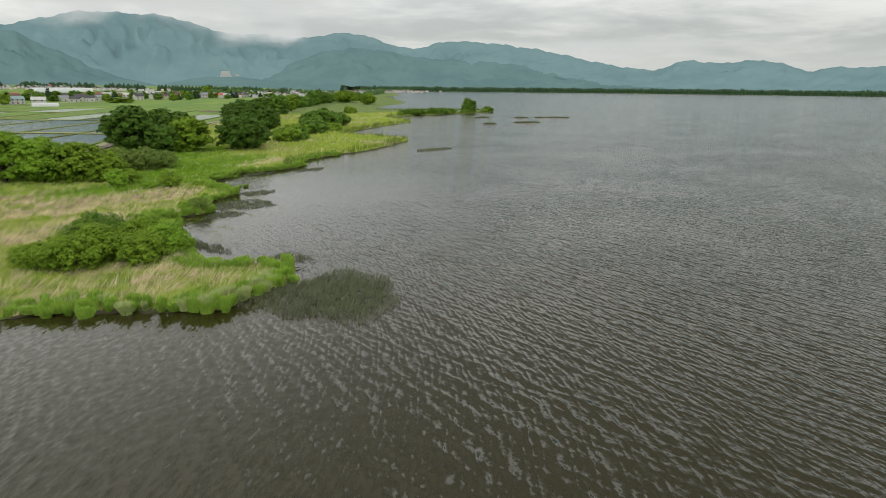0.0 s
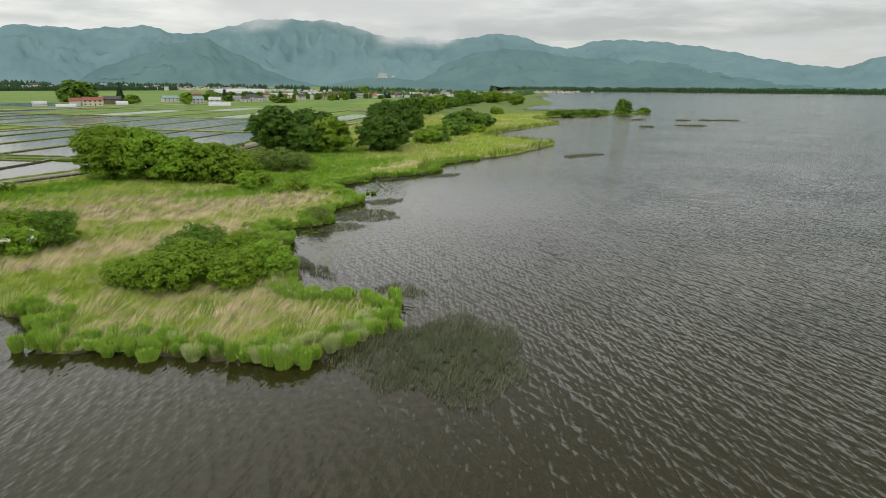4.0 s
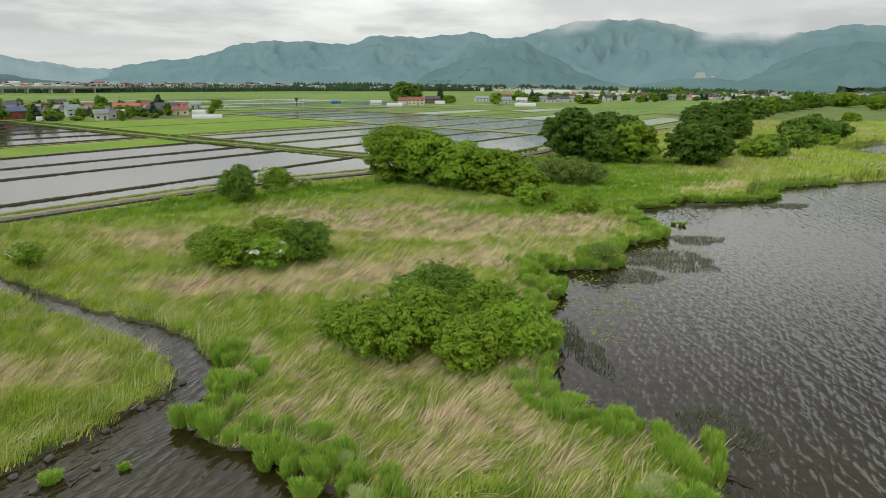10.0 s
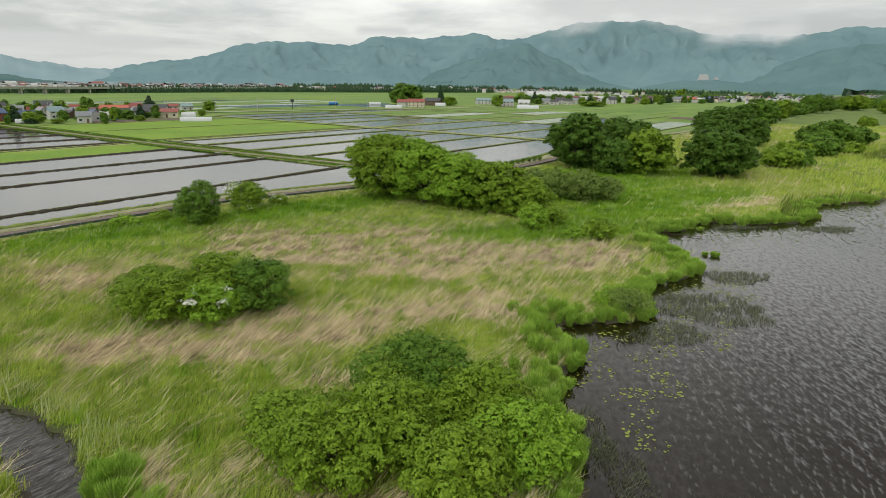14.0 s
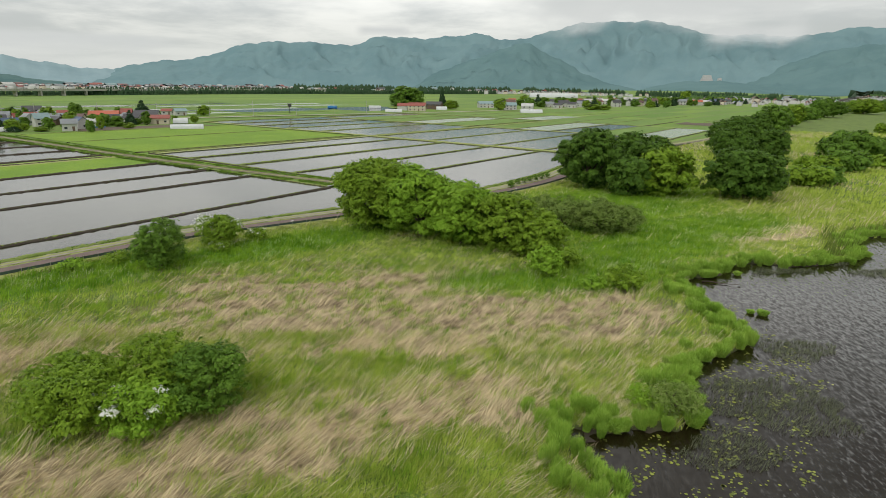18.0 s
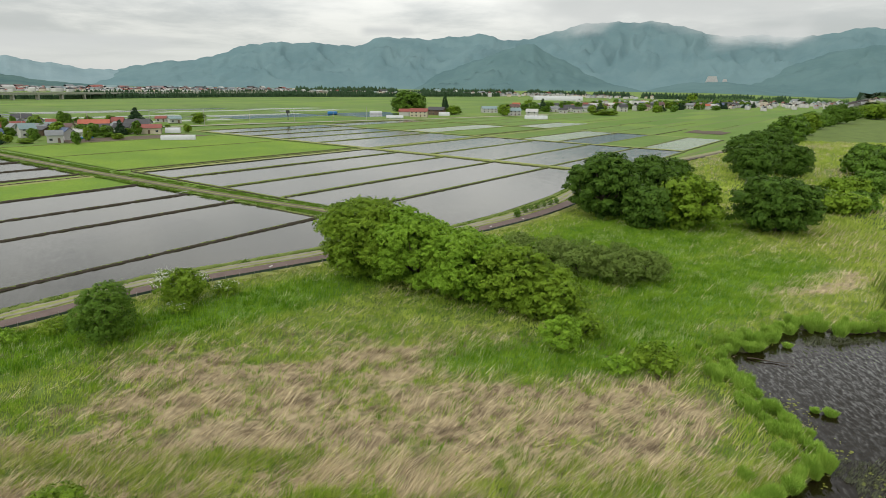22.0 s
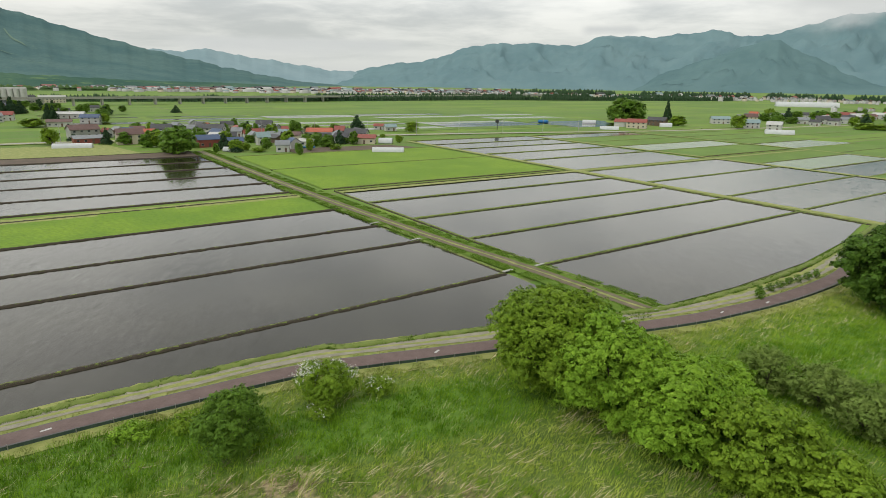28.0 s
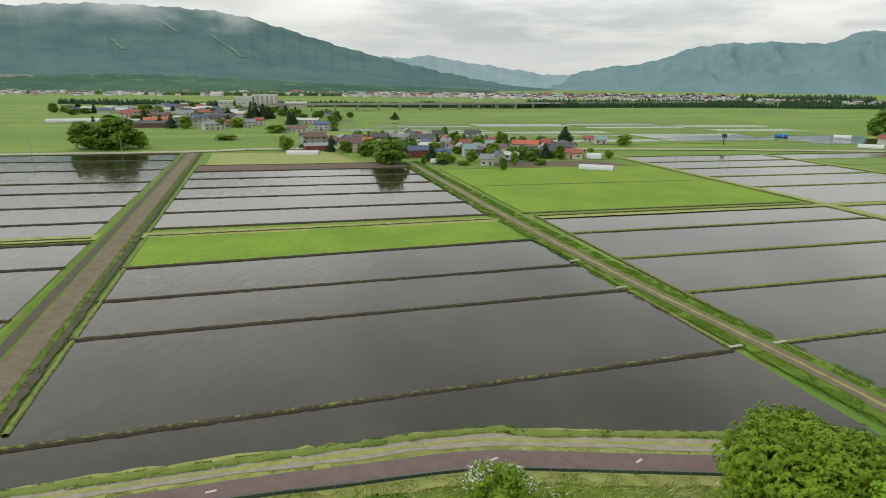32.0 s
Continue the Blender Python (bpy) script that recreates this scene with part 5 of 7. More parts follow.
def reed_field(name, label, n, box, seed, choose, hmin, hmax, width, lean, lean_dir, material, tuft=6, spread=0.22):
    x, y, r = scatter(n, *box, seed)
    z, sd = ground_z(x, y)
    keep = choose(x, y, sd, r)
    x, y, z = x[keep], y[keep], z[keep]
    tall = np.clip(0.78 + 0.3 * wobble(x, y, 4.0, seed) + 0.45 * wobble(x, y, 1.5, seed + 7), 0.3, 1.9)
    x, y, z, tall = (np.repeat(q, tuft) for q in (x, y, z, tall))
    r = np.random.RandomState(seed + 1)
    x, y = x + spread * r.randn(len(x)), y + spread * r.randn(len(x))
    h = (hmin + (hmax - hmin) * r.rand(len(x))) * tall
    turn = lean_dir + 0.45 * wobble(x, y, 9.0, seed + 2)
    laid = lean > 0.9
    if laid:
        turn = turn + np.repeat(0.22 * r.randn(len(x) // tuft), tuft)
    v, f = blades(x, y, z, h, width * (0.7 + 0.6 * r.rand(len(x))), lean, turn, seed + 3, 0.10 if laid else 0.5)
    return tagged(new(name, mesh_np(name, v, f, material)), label, "reeds", kind="stuff")


ROAD_NEAR = ROAD[(ROAD[:, 0] > -70) & (ROAD[:, 0] < 150)]


def marsh(x, y, sd):
    u, v = to_uv(x, y)
    side = np.interp(v, [p[1] for p in ROAD_UV], [p[0] for p in ROAD_UV])
    return (sd > 0.5) & (u > side + 4.0)


NEAR_BOX, MID_BOX = (-44, 66, 62, 132), (-48, 130, 128, 268)
fresh = lambda x, y, sd, r: marsh(x, y, sd) & (r.rand(len(x)) > dryness(x, y) * 1.1) & (r.rand(len(x)) > patch(x, y, MEADOW_LUSH))
straw = lambda x, y, sd, r: marsh(x, y, sd) & (r.rand(len(x)) < 0.12 + dryness(x, y) * 0.5) & (r.rand(len(x)) > 0.9 * patch(x, y, MEADOW_LUSH))
lushly = lambda x, y, sd, r: marsh(x, y, sd) & (r.rand(len(x)) < patch(x, y, MEADOW_LUSH))
reed_field("green_reeds", "fresh green reeds and grass covering the point", 150000, NEAR_BOX, 11, fresh, 0.3, 0.8, 0.06, 0.5, 0.4, REED, 7, 0.3)
reed_field("dry_reeds", "straw-coloured dead reeds laid over by the wind", 68000, NEAR_BOX, 21, straw, 0.9, 2.2, 0.058, 0.97, 0.45, REED_DRY, 6, 0.25)
reed_field("green_reeds", "fresh green reeds and herbs of the meadow", 110000, MID_BOX, 31, fresh, 0.3, 0.8, 0.095, 0.5, 0.4, REED, 6, 0.4)
reed_field("dry_reeds", "straw-coloured dead reeds of the meadow", 56000, MID_BOX, 41, straw, 0.9, 2.2, 0.075, 0.97, 0.45, REED_DRY, 6, 0.35)
reed_field("lush_grass", "lush bright green herbs and grass by the path", 110000, (-48, 128, 126, 268), 71, lushly, 0.25, 0.75, 0.13, 0.6, -0.6, REED_LUSH, 6, 0.4)
tufty = lambda x, y, sd, r: marsh(x, y, sd) & (r.rand(len(x)) < patch(x, y, MEADOW_LUSH)) & (wobble(x, y, 3.1, 17) + 0.5 * wobble(x, y, 11.0, 18) > 0.25)
reed_field("meadow_herbs", "darker leafy herbs standing in clumps in the lush meadow", 62000, (-48, 128, 126, 268), 171, tufty, 0.5, 1.15, 0.12, 0.45, -0.6, REED_LUSH, 7, 0.32)
paler = lambda x, y, sd, r: marsh(x, y, sd) & (r.rand(len(x)) < patch(x, y, MEADOW_LUSH)) & (wobble(x, y, 2.3, 27) + 0.6 * wobble(x, y, 14.0, 28) > 0.45)
reed_field("pale_reeds", "pale seeding grass in streaks over the lush meadow", 40000, (-48, 128, 126, 268), 175, paler, 0.6, 1.2, 0.07, 0.6, 0.3, REED_PALE, 6, 0.35)
greener = lambda x, y, sd, r: marsh(x, y, sd) & (wobble(x, y, 2.6, 37) + 0.5 * wobble(x, y, 9.0, 38) > 0.5) & (r.rand(len(x)) > 0.75 * dryness(x, y))
reed_field("marsh_herbs", "deep green herbs in clumps among the reeds", 90000, (-44, 66, 62, 160), 181, greener, 0.45, 1.0, 0.07, 0.5, 0.4, REED_LUSH, 7, 0.28)
browner = lambda x, y, sd, r: marsh(x, y, sd) & (r.rand(len(x)) < dryness(x, y)) & (wobble(x, y, 3.7, 47) > 0.15)
reed_field("dead_stems", "grey-brown dead stems among the straw", 60000, (-44, 66, 62, 160), 185, browner, 0.6, 1.5, 0.05, 0.93, 0.45, REED_DEAD, 6, 0.3)
far_meadow = lambda x, y, sd, r: marsh(x, y, sd) & (r.rand(len(x)) > 0.35 + 0.5 * wobble(x, y, 40.0, 9))
far_straw = lambda x, y, sd, r: marsh(x, y, sd) & (r.rand(len(x)) < 0.35 + 0.5 * wobble(x, y, 40.0, 9))
reed_field("green_reeds", "green reeds of the far lakeside meadow", 60000, (100, 380, 175, 480), 81, far_meadow, 0.7, 1.6, 0.32, 0.5, 0.4, REED, 4, 1.0)
reed_field("dry_reeds", "pale reeds of the far lakeside meadow", 30000, (100, 380, 175, 480), 85, far_straw, 0.8, 1.8, 0.25, 0.9, -0.7, REED_DRY, 4, 1.0)
reed_field("tall_reeds", "wall of tall reeds along the far shore", 60000, (90, 480, 160, 560), 87, lambda x, y, sd, r: marsh(x, y, sd) & (sd < 5), 1.4, 2.6, 0.22, 0.25, -0.6, REED_TALL, 7, 0.5)
west = lambda x, y, sd, r: (sd > 0.1) & inside(x, y, LAND_W)
reed_field("green_reeds", "green reeds on the bank west of the creek", 30000, (-75, 6, 40, 116), 51, west, 0.3, 0.9, 0.08, 0.5, 0.4, REED, 6, 0.35)
reed_field("dry_reeds", "dead reeds on the bank west of the creek", 9000, (-75, 6, 40, 116), 55, lambda x, y, sd, r: west(x, y, sd, r) & (r.rand(len(x)) < 0.2 + dryness(x, y)), 0.7, 1.7, 0.06, 0.95, 0.45, REED_DRY, 6, 0.35)
reed_field("pale_reeds", "pale flowering reeds along the creek bank", 16000, NEAR_BOX, 61, lambda x, y, sd, r: marsh(x, y, sd) & (sd < 2.8) & (x < 33) & (y < 100) & (r.rand(len(x)) < 0.8), 0.9, 1.9, 0.06, 0.3, -0.5, REED_PALE)


def shore_clumps():
    """Tall bright reed clumps standing at the water's edge."""
    protos = []
    for k in range(5):
        r = np.random.RandomState(300 + k)
        n, m = 420, 900
        a, q = r.rand(n) * 6.283, 0.42 * np.sqrt(r.rand(n)) * (1 + 0.2 * np.sin(3 * r.rand(n)))
        x, y = q * np.cos(a), q * np.sin(a)
        tall = 1.12 - 0.55 * q + 0.10 * np.sin(3 * a + k)
        v, f = blades(x, y, np.zeros(n), tall * (0.72 + 0.33 * r.rand(n)), 0.045 * np.ones(n), 0.34, a, 310 + k, 0.5)
        pick = r.randint(0, n, m)
        up = 0.25 + 0.65 * r.rand(m)
        v2, f2 = blades(x[pick] * (1 + 0.55 * up), y[pick] * (1 + 0.55 * up), tall[pick] * up * 0.92, 0.22 + 0.2 * r.rand(m), 0.05 * np.ones(m), 0.8, a[pick], 330 + k, 0.9)
        protos.append(mesh_np("reed_clump", np.vstack([v, v2]), np.vstack([f, f2 + len(v)]), REED_SHORE if k < 4 else REED_PALE))
    edge = smooth_line(SHORE_A[7:] + SHORE_B[:12], 0.95)
    r = random.Random(5)
    d = np.gradient(edge, axis=0)
    d /= np.hypot(*d.T)[:, None]
    made, rest = 0, []
    for (x, y), (dx, dy) in zip(edge, d):
        tip = 26 < x < 43 and y < 82
        for off in (0.2, 1.3, -0.9, 2.5):
            if r.random() < (0.8 if 0 < off < 1 else (0.7 if tip else 0.3) if off > 1 else 0.2):
                o = off + r.uniform(-0.3, 0.3)
                px, py = x - dy * o + r.uniform(-0.3, 0.3), y + dx * o + r.uniform(-0.3, 0.3)
                me = protos[4] if (r.random() < 0.15 and x < 40 and y < 74) else protos[r.randrange(4)]
                m = pose(px, py, 0.22 if off > 0 else 0.0, r.uniform(-7, 7), r.uniform(-7, 7), r.uniform(0, 360)) @ Matrix.Diagonal((r.uniform(0.55, 1.6), r.uniform(0.55, 1.3), r.uniform(0.8, 1.65), 1))
                if made >= 290 or y > 135:
                    rest.append((me, m))
                    continue
                made += 1
                ob = new("reed_clump", me)
                ob.matrix_basis = m
                tagged(ob, "rounded bright green reed clump at the water's edge", "reed clump", "reed clumps along the shore")
    vs = []
    for me, m in rest:
        co = np.empty(len(me.vertices) * 3, np.float32)
        me.vertices.foreach_get("co", co)
        q = np.array(m)
        vs.append(co.reshape(-1, 3) @ q[:3, :3].T + q[:3, 3])
    v = np.vstack(vs)
    tagged(new("reed_fringe", mesh_np("reed_fringe", v, np.arange(len(v)).reshape(-1, 3), REED_SHORE)), "bright green reed clumps fringing the bay", "reeds", kind="stuff")


shore_clumps()


def sunken(name, label, n, beds, seed, height=0.5):
    """Thin dark reed stalks standing in the water."""
    r = np.random.RandomState(seed)
    xs, ys = [], []
    for bx, by, ra, rb, turn in beds:
        k = int(n * ra * rb)
        q, a = np.sqrt(r.rand(k)), r.rand(k) * 6.283
        q = q * (0.88 + 0.14 * np.sin(3 * a + bx) + 0.08 * np.sin(7 * a))
        c, s = math.cos(radians(turn)), math.sin(radians(turn))
        ex, ey = q * np.cos(a) * ra, q * np.sin(a) * rb
        xs.append(bx + ex * c - ey * s), ys.append(by + ex * s + ey * c)
    x, y = np.concatenate(xs), np.concatenate(ys)
    keep = wobble(x, y, 2.4, seed) > -0.95 + 0.5 * r.rand(len(x))
    x, y = x[keep], y[keep]
    v, f = blades(x, y, np.zeros(len(x)), height * (0.4 + 0.8 * r.rand(len(x))), 0.06 * np.ones(len(x)), 0.6, -0.3, seed + 1)
    return tagged(new(name, mesh_np(name, v, f, REED_SUNK)), label, "water reeds", kind="stuff")


sunken("water_reeds", "round bed of dark reeds standing in the shallow water", 95, [(39.6, 60.6, 9.9, 9.0, 40), (39.6, 60.6, 8.2, 7.4, 40), (41.5, 59.5, 6.2, 5.6, 40)], 200, 0.62)
sunken("water_reeds", "sparse dark reeds in the bay", 110, [(55, 119.5, 8, 5.5, -10), (48.5, 112, 4.5, 3.0, 20), (64, 131, 5, 3, 10), (37.5, 89.5, 2.0, 4.5, 10), (36.6, 94, 1.6, 4, 0), (94, 160, 6, 2.6, 10), (88, 165, 5, 1.6, 0), (166, 189, 12, 4, 15), (44, 78, 2.5, 3.5, 30), (80, 166, 5, 1.2, 10), (78, 160, 6, 1.6, 10)], 210, 0.45)


def lily_pads():
    r = np.random.RandomState(77)
    n = 9000
    x, y = 36 + 28 * r.rand(n), 92 + 60 * r.rand(n)
    sd = shore_sd(x, y, LANDS)
    keep = (sd < -0.6) & (sd > -9) & (wobble(x, y, 5.0, 8) + 0.4 * r.rand(n) > 0.25)
    x, y = x[keep], y[keep]
    k = len(x)
    a = np.arange(6) / 6 * 6.283
    rad = 0.06 + 0.13 * r.rand(k) ** 2
    v = np.stack([x[:, None] + np.cos(a) * rad[:, None], y[:, None] + np.sin(a) * rad[:, None], np.full((k, 6), 0.012)], -1).reshape(-1, 3)
    tagged(new("lily_pads", mesh_np("lily_pads", v, np.arange(k * 6).reshape(-1, 6), LILY)), "scattered yellow-green floating leaves on the bay", "floating leaves", kind="stuff")


lily_pads()


# ---- islets ----
ISLET = mat("islet_sedge", (0.04, 0.045, 0.02), (0.085, 0.10, 0.035), 0.4, 0.9, 0.4, 3.0)
def islet(x, y, rx, ry, turn, label):
    n, rows = 40, 5
    r = np.random.RandomState(int(x))
    a = np.arange(n) / n * 6.283
    edge = 1 + 0.22 * np.sin(2 * a + x) + 0.12 * np.sin(5 * a + y) + 0.05 * r.randn(n)
    vs = [np.c_[np.cos(a) * rx * edge * q, np.sin(a) * ry * edge * q, np.full(n, z) + 0.12 * r.randn(n) * (q < 0.9)] for q, z in ((1.05, -0.4), (1.0, 0.05), (0.8, 0.5), (0.5, 0.7), (0.02, 0.8))]
    i = np.arange(n)
    f = np.vstack([np.stack([k * n + i, k * n + (i + 1) % n, (k + 1) * n + (i + 1) % n, (k + 1) * n + i], -1) for k in range(rows - 1)])
    ob = new("islet", mesh_np("islet", np.vstack(vs), f, ISLET))
    ob.matrix_basis = pose(x, y, 0, 0, 0, turn)
    return tagged(ob, label, "islet", "islets in the lake")


for ix, iy, ia, ib in ((370, 377, 6, 1.8), (395, 358, 6, 1.4), (424, 345, 10, 2.6), (412, 352, 5, 1.4), (315, 312, 4, 1.0), (349, 309, 9, 1.2)):
    islet(ix, iy, ia, ib, -38, "low grassy mud islet in the lake")
for cx, cy, cs in ((65.8, 141.0, 1.0), (64.6, 141.6, 0.7), (2.6, 71.1, 0.95), (6.1, 72.4, 0.55), (57.2, 146.2, 0.9), (70.5, 157.6, 0.9), (68.2, 158.2, 0.7)):
    ob = new("grass_tussock", bpy.data.objects["reed_clump"].data)
    ob.matrix_basis = pose(cx, cy, 0.02, 0, 0, cx * 50) @ Matrix.Diagonal((cs, cs, cs * 0.62, 1))
    tagged(ob, "small bright grass tussock standing in the water", "tussock", "grass tussocks in the water")


def rock(x, y, s, seed, name="rock", material=None, label="dark wet stone at the water's edge", flat=0.6):
    bm = bmesh.new()
    bmesh.ops.create_icosphere(bm, subdivisions=2, radius=s)
    r = random.Random(seed)
    for v in bm.verts:
        v.co *= r.uniform(0.8, 1.15)
        v.co.z *= flat
    ob = new(name, bm_mesh(name, bm, material or STONE))
    ob.matrix_basis = pose(x, y, s * 0.2, 0, 0, seed * 37)
    return tagged(ob, label, name, "stones on the creek bank")


for i, (x, y, s) in enumerate(((3.9, 79.4, 0.35), (2.9, 76.4, 0.3), (1.2, 73.2, 0.34), (3.4, 74.2, 0.22), (4.4, 72.4, 0.25), (2.2, 70.2, 0.3), (1.0, 69.2, 0.26), (4.8, 80.8, 0.25), (5.2, 83.2, 0.3), (0.2, 71.4, 0.3))):
    rock(x, y, s, i)


def driftwood(x, y, length, turn, seed):
    r = random.Random(seed)
    pts = [(r.uniform(-0.1, 0.1) + (k / 5 - 0.5) * length, r.uniform(-0.12, 0.12), 0.08 + r.uniform(0, 0.15), 0.07 * (1.2 - k / 6)) for k in range(6)]
    vs, fs = [], []
    for k, (px, py, pz, rad) in enumerate(pts):
        for j in range(6):
            a = j / 6 * 6.283
            vs.append((px, py + rad * math.cos(a), pz + rad * math.sin(a)))
        if k:
            fs += [((k - 1) * 6 + j, (k - 1) * 6 + (j + 1) % 6, k * 6 + (j + 1) % 6, k * 6 + j) for j in range(6)]
    ob = new("driftwood", mesh_np("driftwood", vs, fs, BARK))
    ob.matrix_basis = pose(x, y, 0, 0, 0, turn)
    tagged(ob, "dark broken branch lying in the shallows", "driftwood", "driftwood in the shallows")


for i, (x, y, l, t) in enumerate(((2.6, 68.0, 2.2, 30), (4.0, 71.5, 1.2, 80), (66, 153, 5.0, -20), (35.4, 80.6, 2.2, 20), (42.2, 72.2, 1.8, -40), (45.8, 119.5, 2.6, 10), (39.6, 69.4, 1.5, 200))):
    driftwood(x, y, l, t, i)

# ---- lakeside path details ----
lx, ly, lz = view_warp(ROAD_NEAR[:, 0], ROAD_NEAR[:, 1])
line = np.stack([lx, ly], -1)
fx, fy = line[0]
fence = empty("path_fence", fx, fy, 0.45)
fd = np.gradient(line, axis=0)
fd /= np.hypot(*fd.T)[:, None]
off = line + np.stack([-fd[:, 1], fd[:, 0]], -1) * -2.15 - (fx, fy)
n = len(off)
i = np.arange(n - 1)
sag = 0.06 * np.random.RandomState(4).rand(n)
part("net", mesh_np("net", np.vstack([np.c_[off, lz], np.c_[off, lz + 0.42 - sag]]), np.stack([i, i + 1, i + n + 1, i + n], -1), NET), fence, "low dark green netting")
post_me = box_mesh("post", -0.04, 0.04, -0.04, 0.04, -0.2, 0.6, STEEL, 0.01)
for (px, py), pz in zip(off, lz):
    part("post", post_me, fence, at=pose(px, py, pz))
tagged(fence, "low green net fence along the lake side of the path", "fence")
for u, v, a in ((120, -82.7, 8), (121.6, -52, 18), (126, -36, 26), (139.5, 14, 14), (141.2, 26, 6)):
    x, y = at_uv(u, v)
    ob = new("road_marking", box_mesh("road_marking", -0.55, 0.55, -0.16, 0.16, 0, 0.006, WHITE_PAINT))
    ob.matrix_basis = pose(x, y, 0.492, 0, 0, GRID_TURN + a)
    tagged(ob, "worn white painted marking on the cycle path", "road marking", "path markings")
for u, v in ((102.8, -2.2), (52.6, -4.9), (72.4, -4.6), (132.5, 6.0), (103.2, 6.4)):
    x, y = at_uv(u, v)
    ob = new("footbridge_slab", box_mesh("footbridge_slab", -0.35, 0.35, -1.3, 1.3, 0, 0.14, CONCRETE, 0.02))
    ob.matrix_basis = pose(x, y, 0.44, 0, 0, GRID_TURN + 90 + 6)
    tagged(ob, "pale concrete slab bridging the paddy edge", "slab", "paddy bridge slabs")


def weeds(name, label, line, side0, side1, per_m, hmin, hmax, seed, material, z=0.4):
    """Tufts of herbs along a bank or track."""
    r = np.random.RandomState(seed)
    p = np.asarray(line, float)
    d = np.gradient(p, axis=0)
    step = np.hypot(*d.T)
    d /= step[:, None] + 1e-9
    k = np.repeat(np.arange(len(p)), int(per_m * step.mean()))
    o = side0 + (side1 - side0) * r.rand(len(k))
    q = p[k] + d[k] * ((r.rand(len(k)) - 0.5) * step[k])[:, None] + np.stack([-d[k, 1], d[k, 0]], -1) * o[:, None]
    keep = wobble(q[:, 0], q[:, 1], 5.0, seed) > -0.35
    q = q[keep]
    h = hmin + (hmax - hmin) * r.rand(len(q))
    v, f = blades(q[:, 0], q[:, 1], np.full(len(q), z), h, 0.13 * np.ones(len(q)), 0.7, 0.0, seed + 1)
    tagged(new(name, mesh_np(name, v, f, material)), label, "weeds", kind="stuff")


bank_line = smooth_line([at_uv(*p) for p in ((115.2, -240), (115.2, -150), (115.2, -60), (118.2, -45), (124.6, -21), (131, 0), (133, 8), (134.5, 30), (133.5, 58), (129, 92))], 0.9)
weeds("bank_weeds", "leafy weeds on the bank along the gravel way", bank_line, -0.9, 0.9, 110, 0.12, 0.4, 400, HERB, 0.42)
weeds("track_weeds", "lush weeds on the verge of the farm track", main_track, 1.9, 5.3, 150, 0.12, 0.42, 410, HERB)
weeds("track_weeds", "lush weeds on the verge of the farm track", main_track, -5.2, -1.9, 120, 0.12, 0.42, 420, HERB)
weeds("track_weeds", "weeds on the verge of the muddy farm track", left_track, 2.2, 5.0, 60, 0.12, 0.4, 430, HERB)
weeds("verge_grass", "short grass on the lake side of the path", ROAD_NEAR, -4.4, -2.3, 120, 0.08, 0.28, 440, VERGE, 0.38)
weeds("verge_grass", "short grass between path and gravel way", ROAD_NEAR, 1.6, 2.5, 60, 0.06, 0.18, 450, VERGE, 0.38)
for k, (u, v0, v1, q) in enumerate(((103.6, -107, -3, 106.2), (73.6, -107, -4, 75.2), (55, -107, -5, 57.4), (31.2, -107, -6, 36.2), (77.8, 7, 121, 77.8), (103, 7, 121, 103), (52.6, 7, 121, 52.6), (27, 7, 121, 27))):
    weeds("bund_weeds", "patchy weeds along the crest of a bund", seg(q, v0, u, v1, 0.9), -0.35, 0.35, 30 if v0 < 0 else 55, 0.06, 0.24, 460 + 2 * k, HERB, 0.42)


# ---- settlement ----
ROOFS = {"n": ROOF_BROWN, "g": ROOF_GREY, "k": ROOF_DARK, "b": ROOF_BLUE, "r": ROOF_RED, "w": WHITE_PAINT, "t": ROOF_TEAL, "o": ROOF_ORANGE}
WALLS = {"w": WHITE_PAINT, "c": CREAM, "b": BROWN_WALL, "r": ROOF_RED, "g": GREY_WALL}
ROOF_WORDS = {"n": "brown", "g": "grey", "k": "dark tiled", "b": "blue", "r": "red", "w": "white", "t": "pale teal", "o": "orange-red"}
WALL_WORDS = {"w": "white", "c": "cream", "b": "brown", "r": "red", "g": "grey"}
house_meshes = {}


def gable(name, w, d, e, h, material, over, thick):
    """A pitched roof of two thick slopes over w by d, eaves at e, ridge at h."""
    bm = bmesh.new()
    x = w / 2 + over
    y = d / 2 + over
    low = e - (h - e) * over / (d / 2)
    for sgn in (-1, 1):
        pts = [(-x, sgn * y, low), (x, sgn * y, low), (x, 0, h), (-x, 0, h)]
        top = [bm.verts.new((a, b, c + thick)) for a, b, c in pts]
        bot = [bm.verts.new((a, b, c)) for a, b, c in pts]
        order = (0, 1, 2, 3) if sgn < 0 else (3, 2, 1, 0)
        bm.faces.new([top[i] for i in order]), bm.faces.new([bot[i] for i in reversed(order)])
        for i in range(4):
            bm.faces.new([bot[i], bot[(i + 1) % 4], top[(i + 1) % 4], top[i]])
    return bm_mesh(name, bm, material)


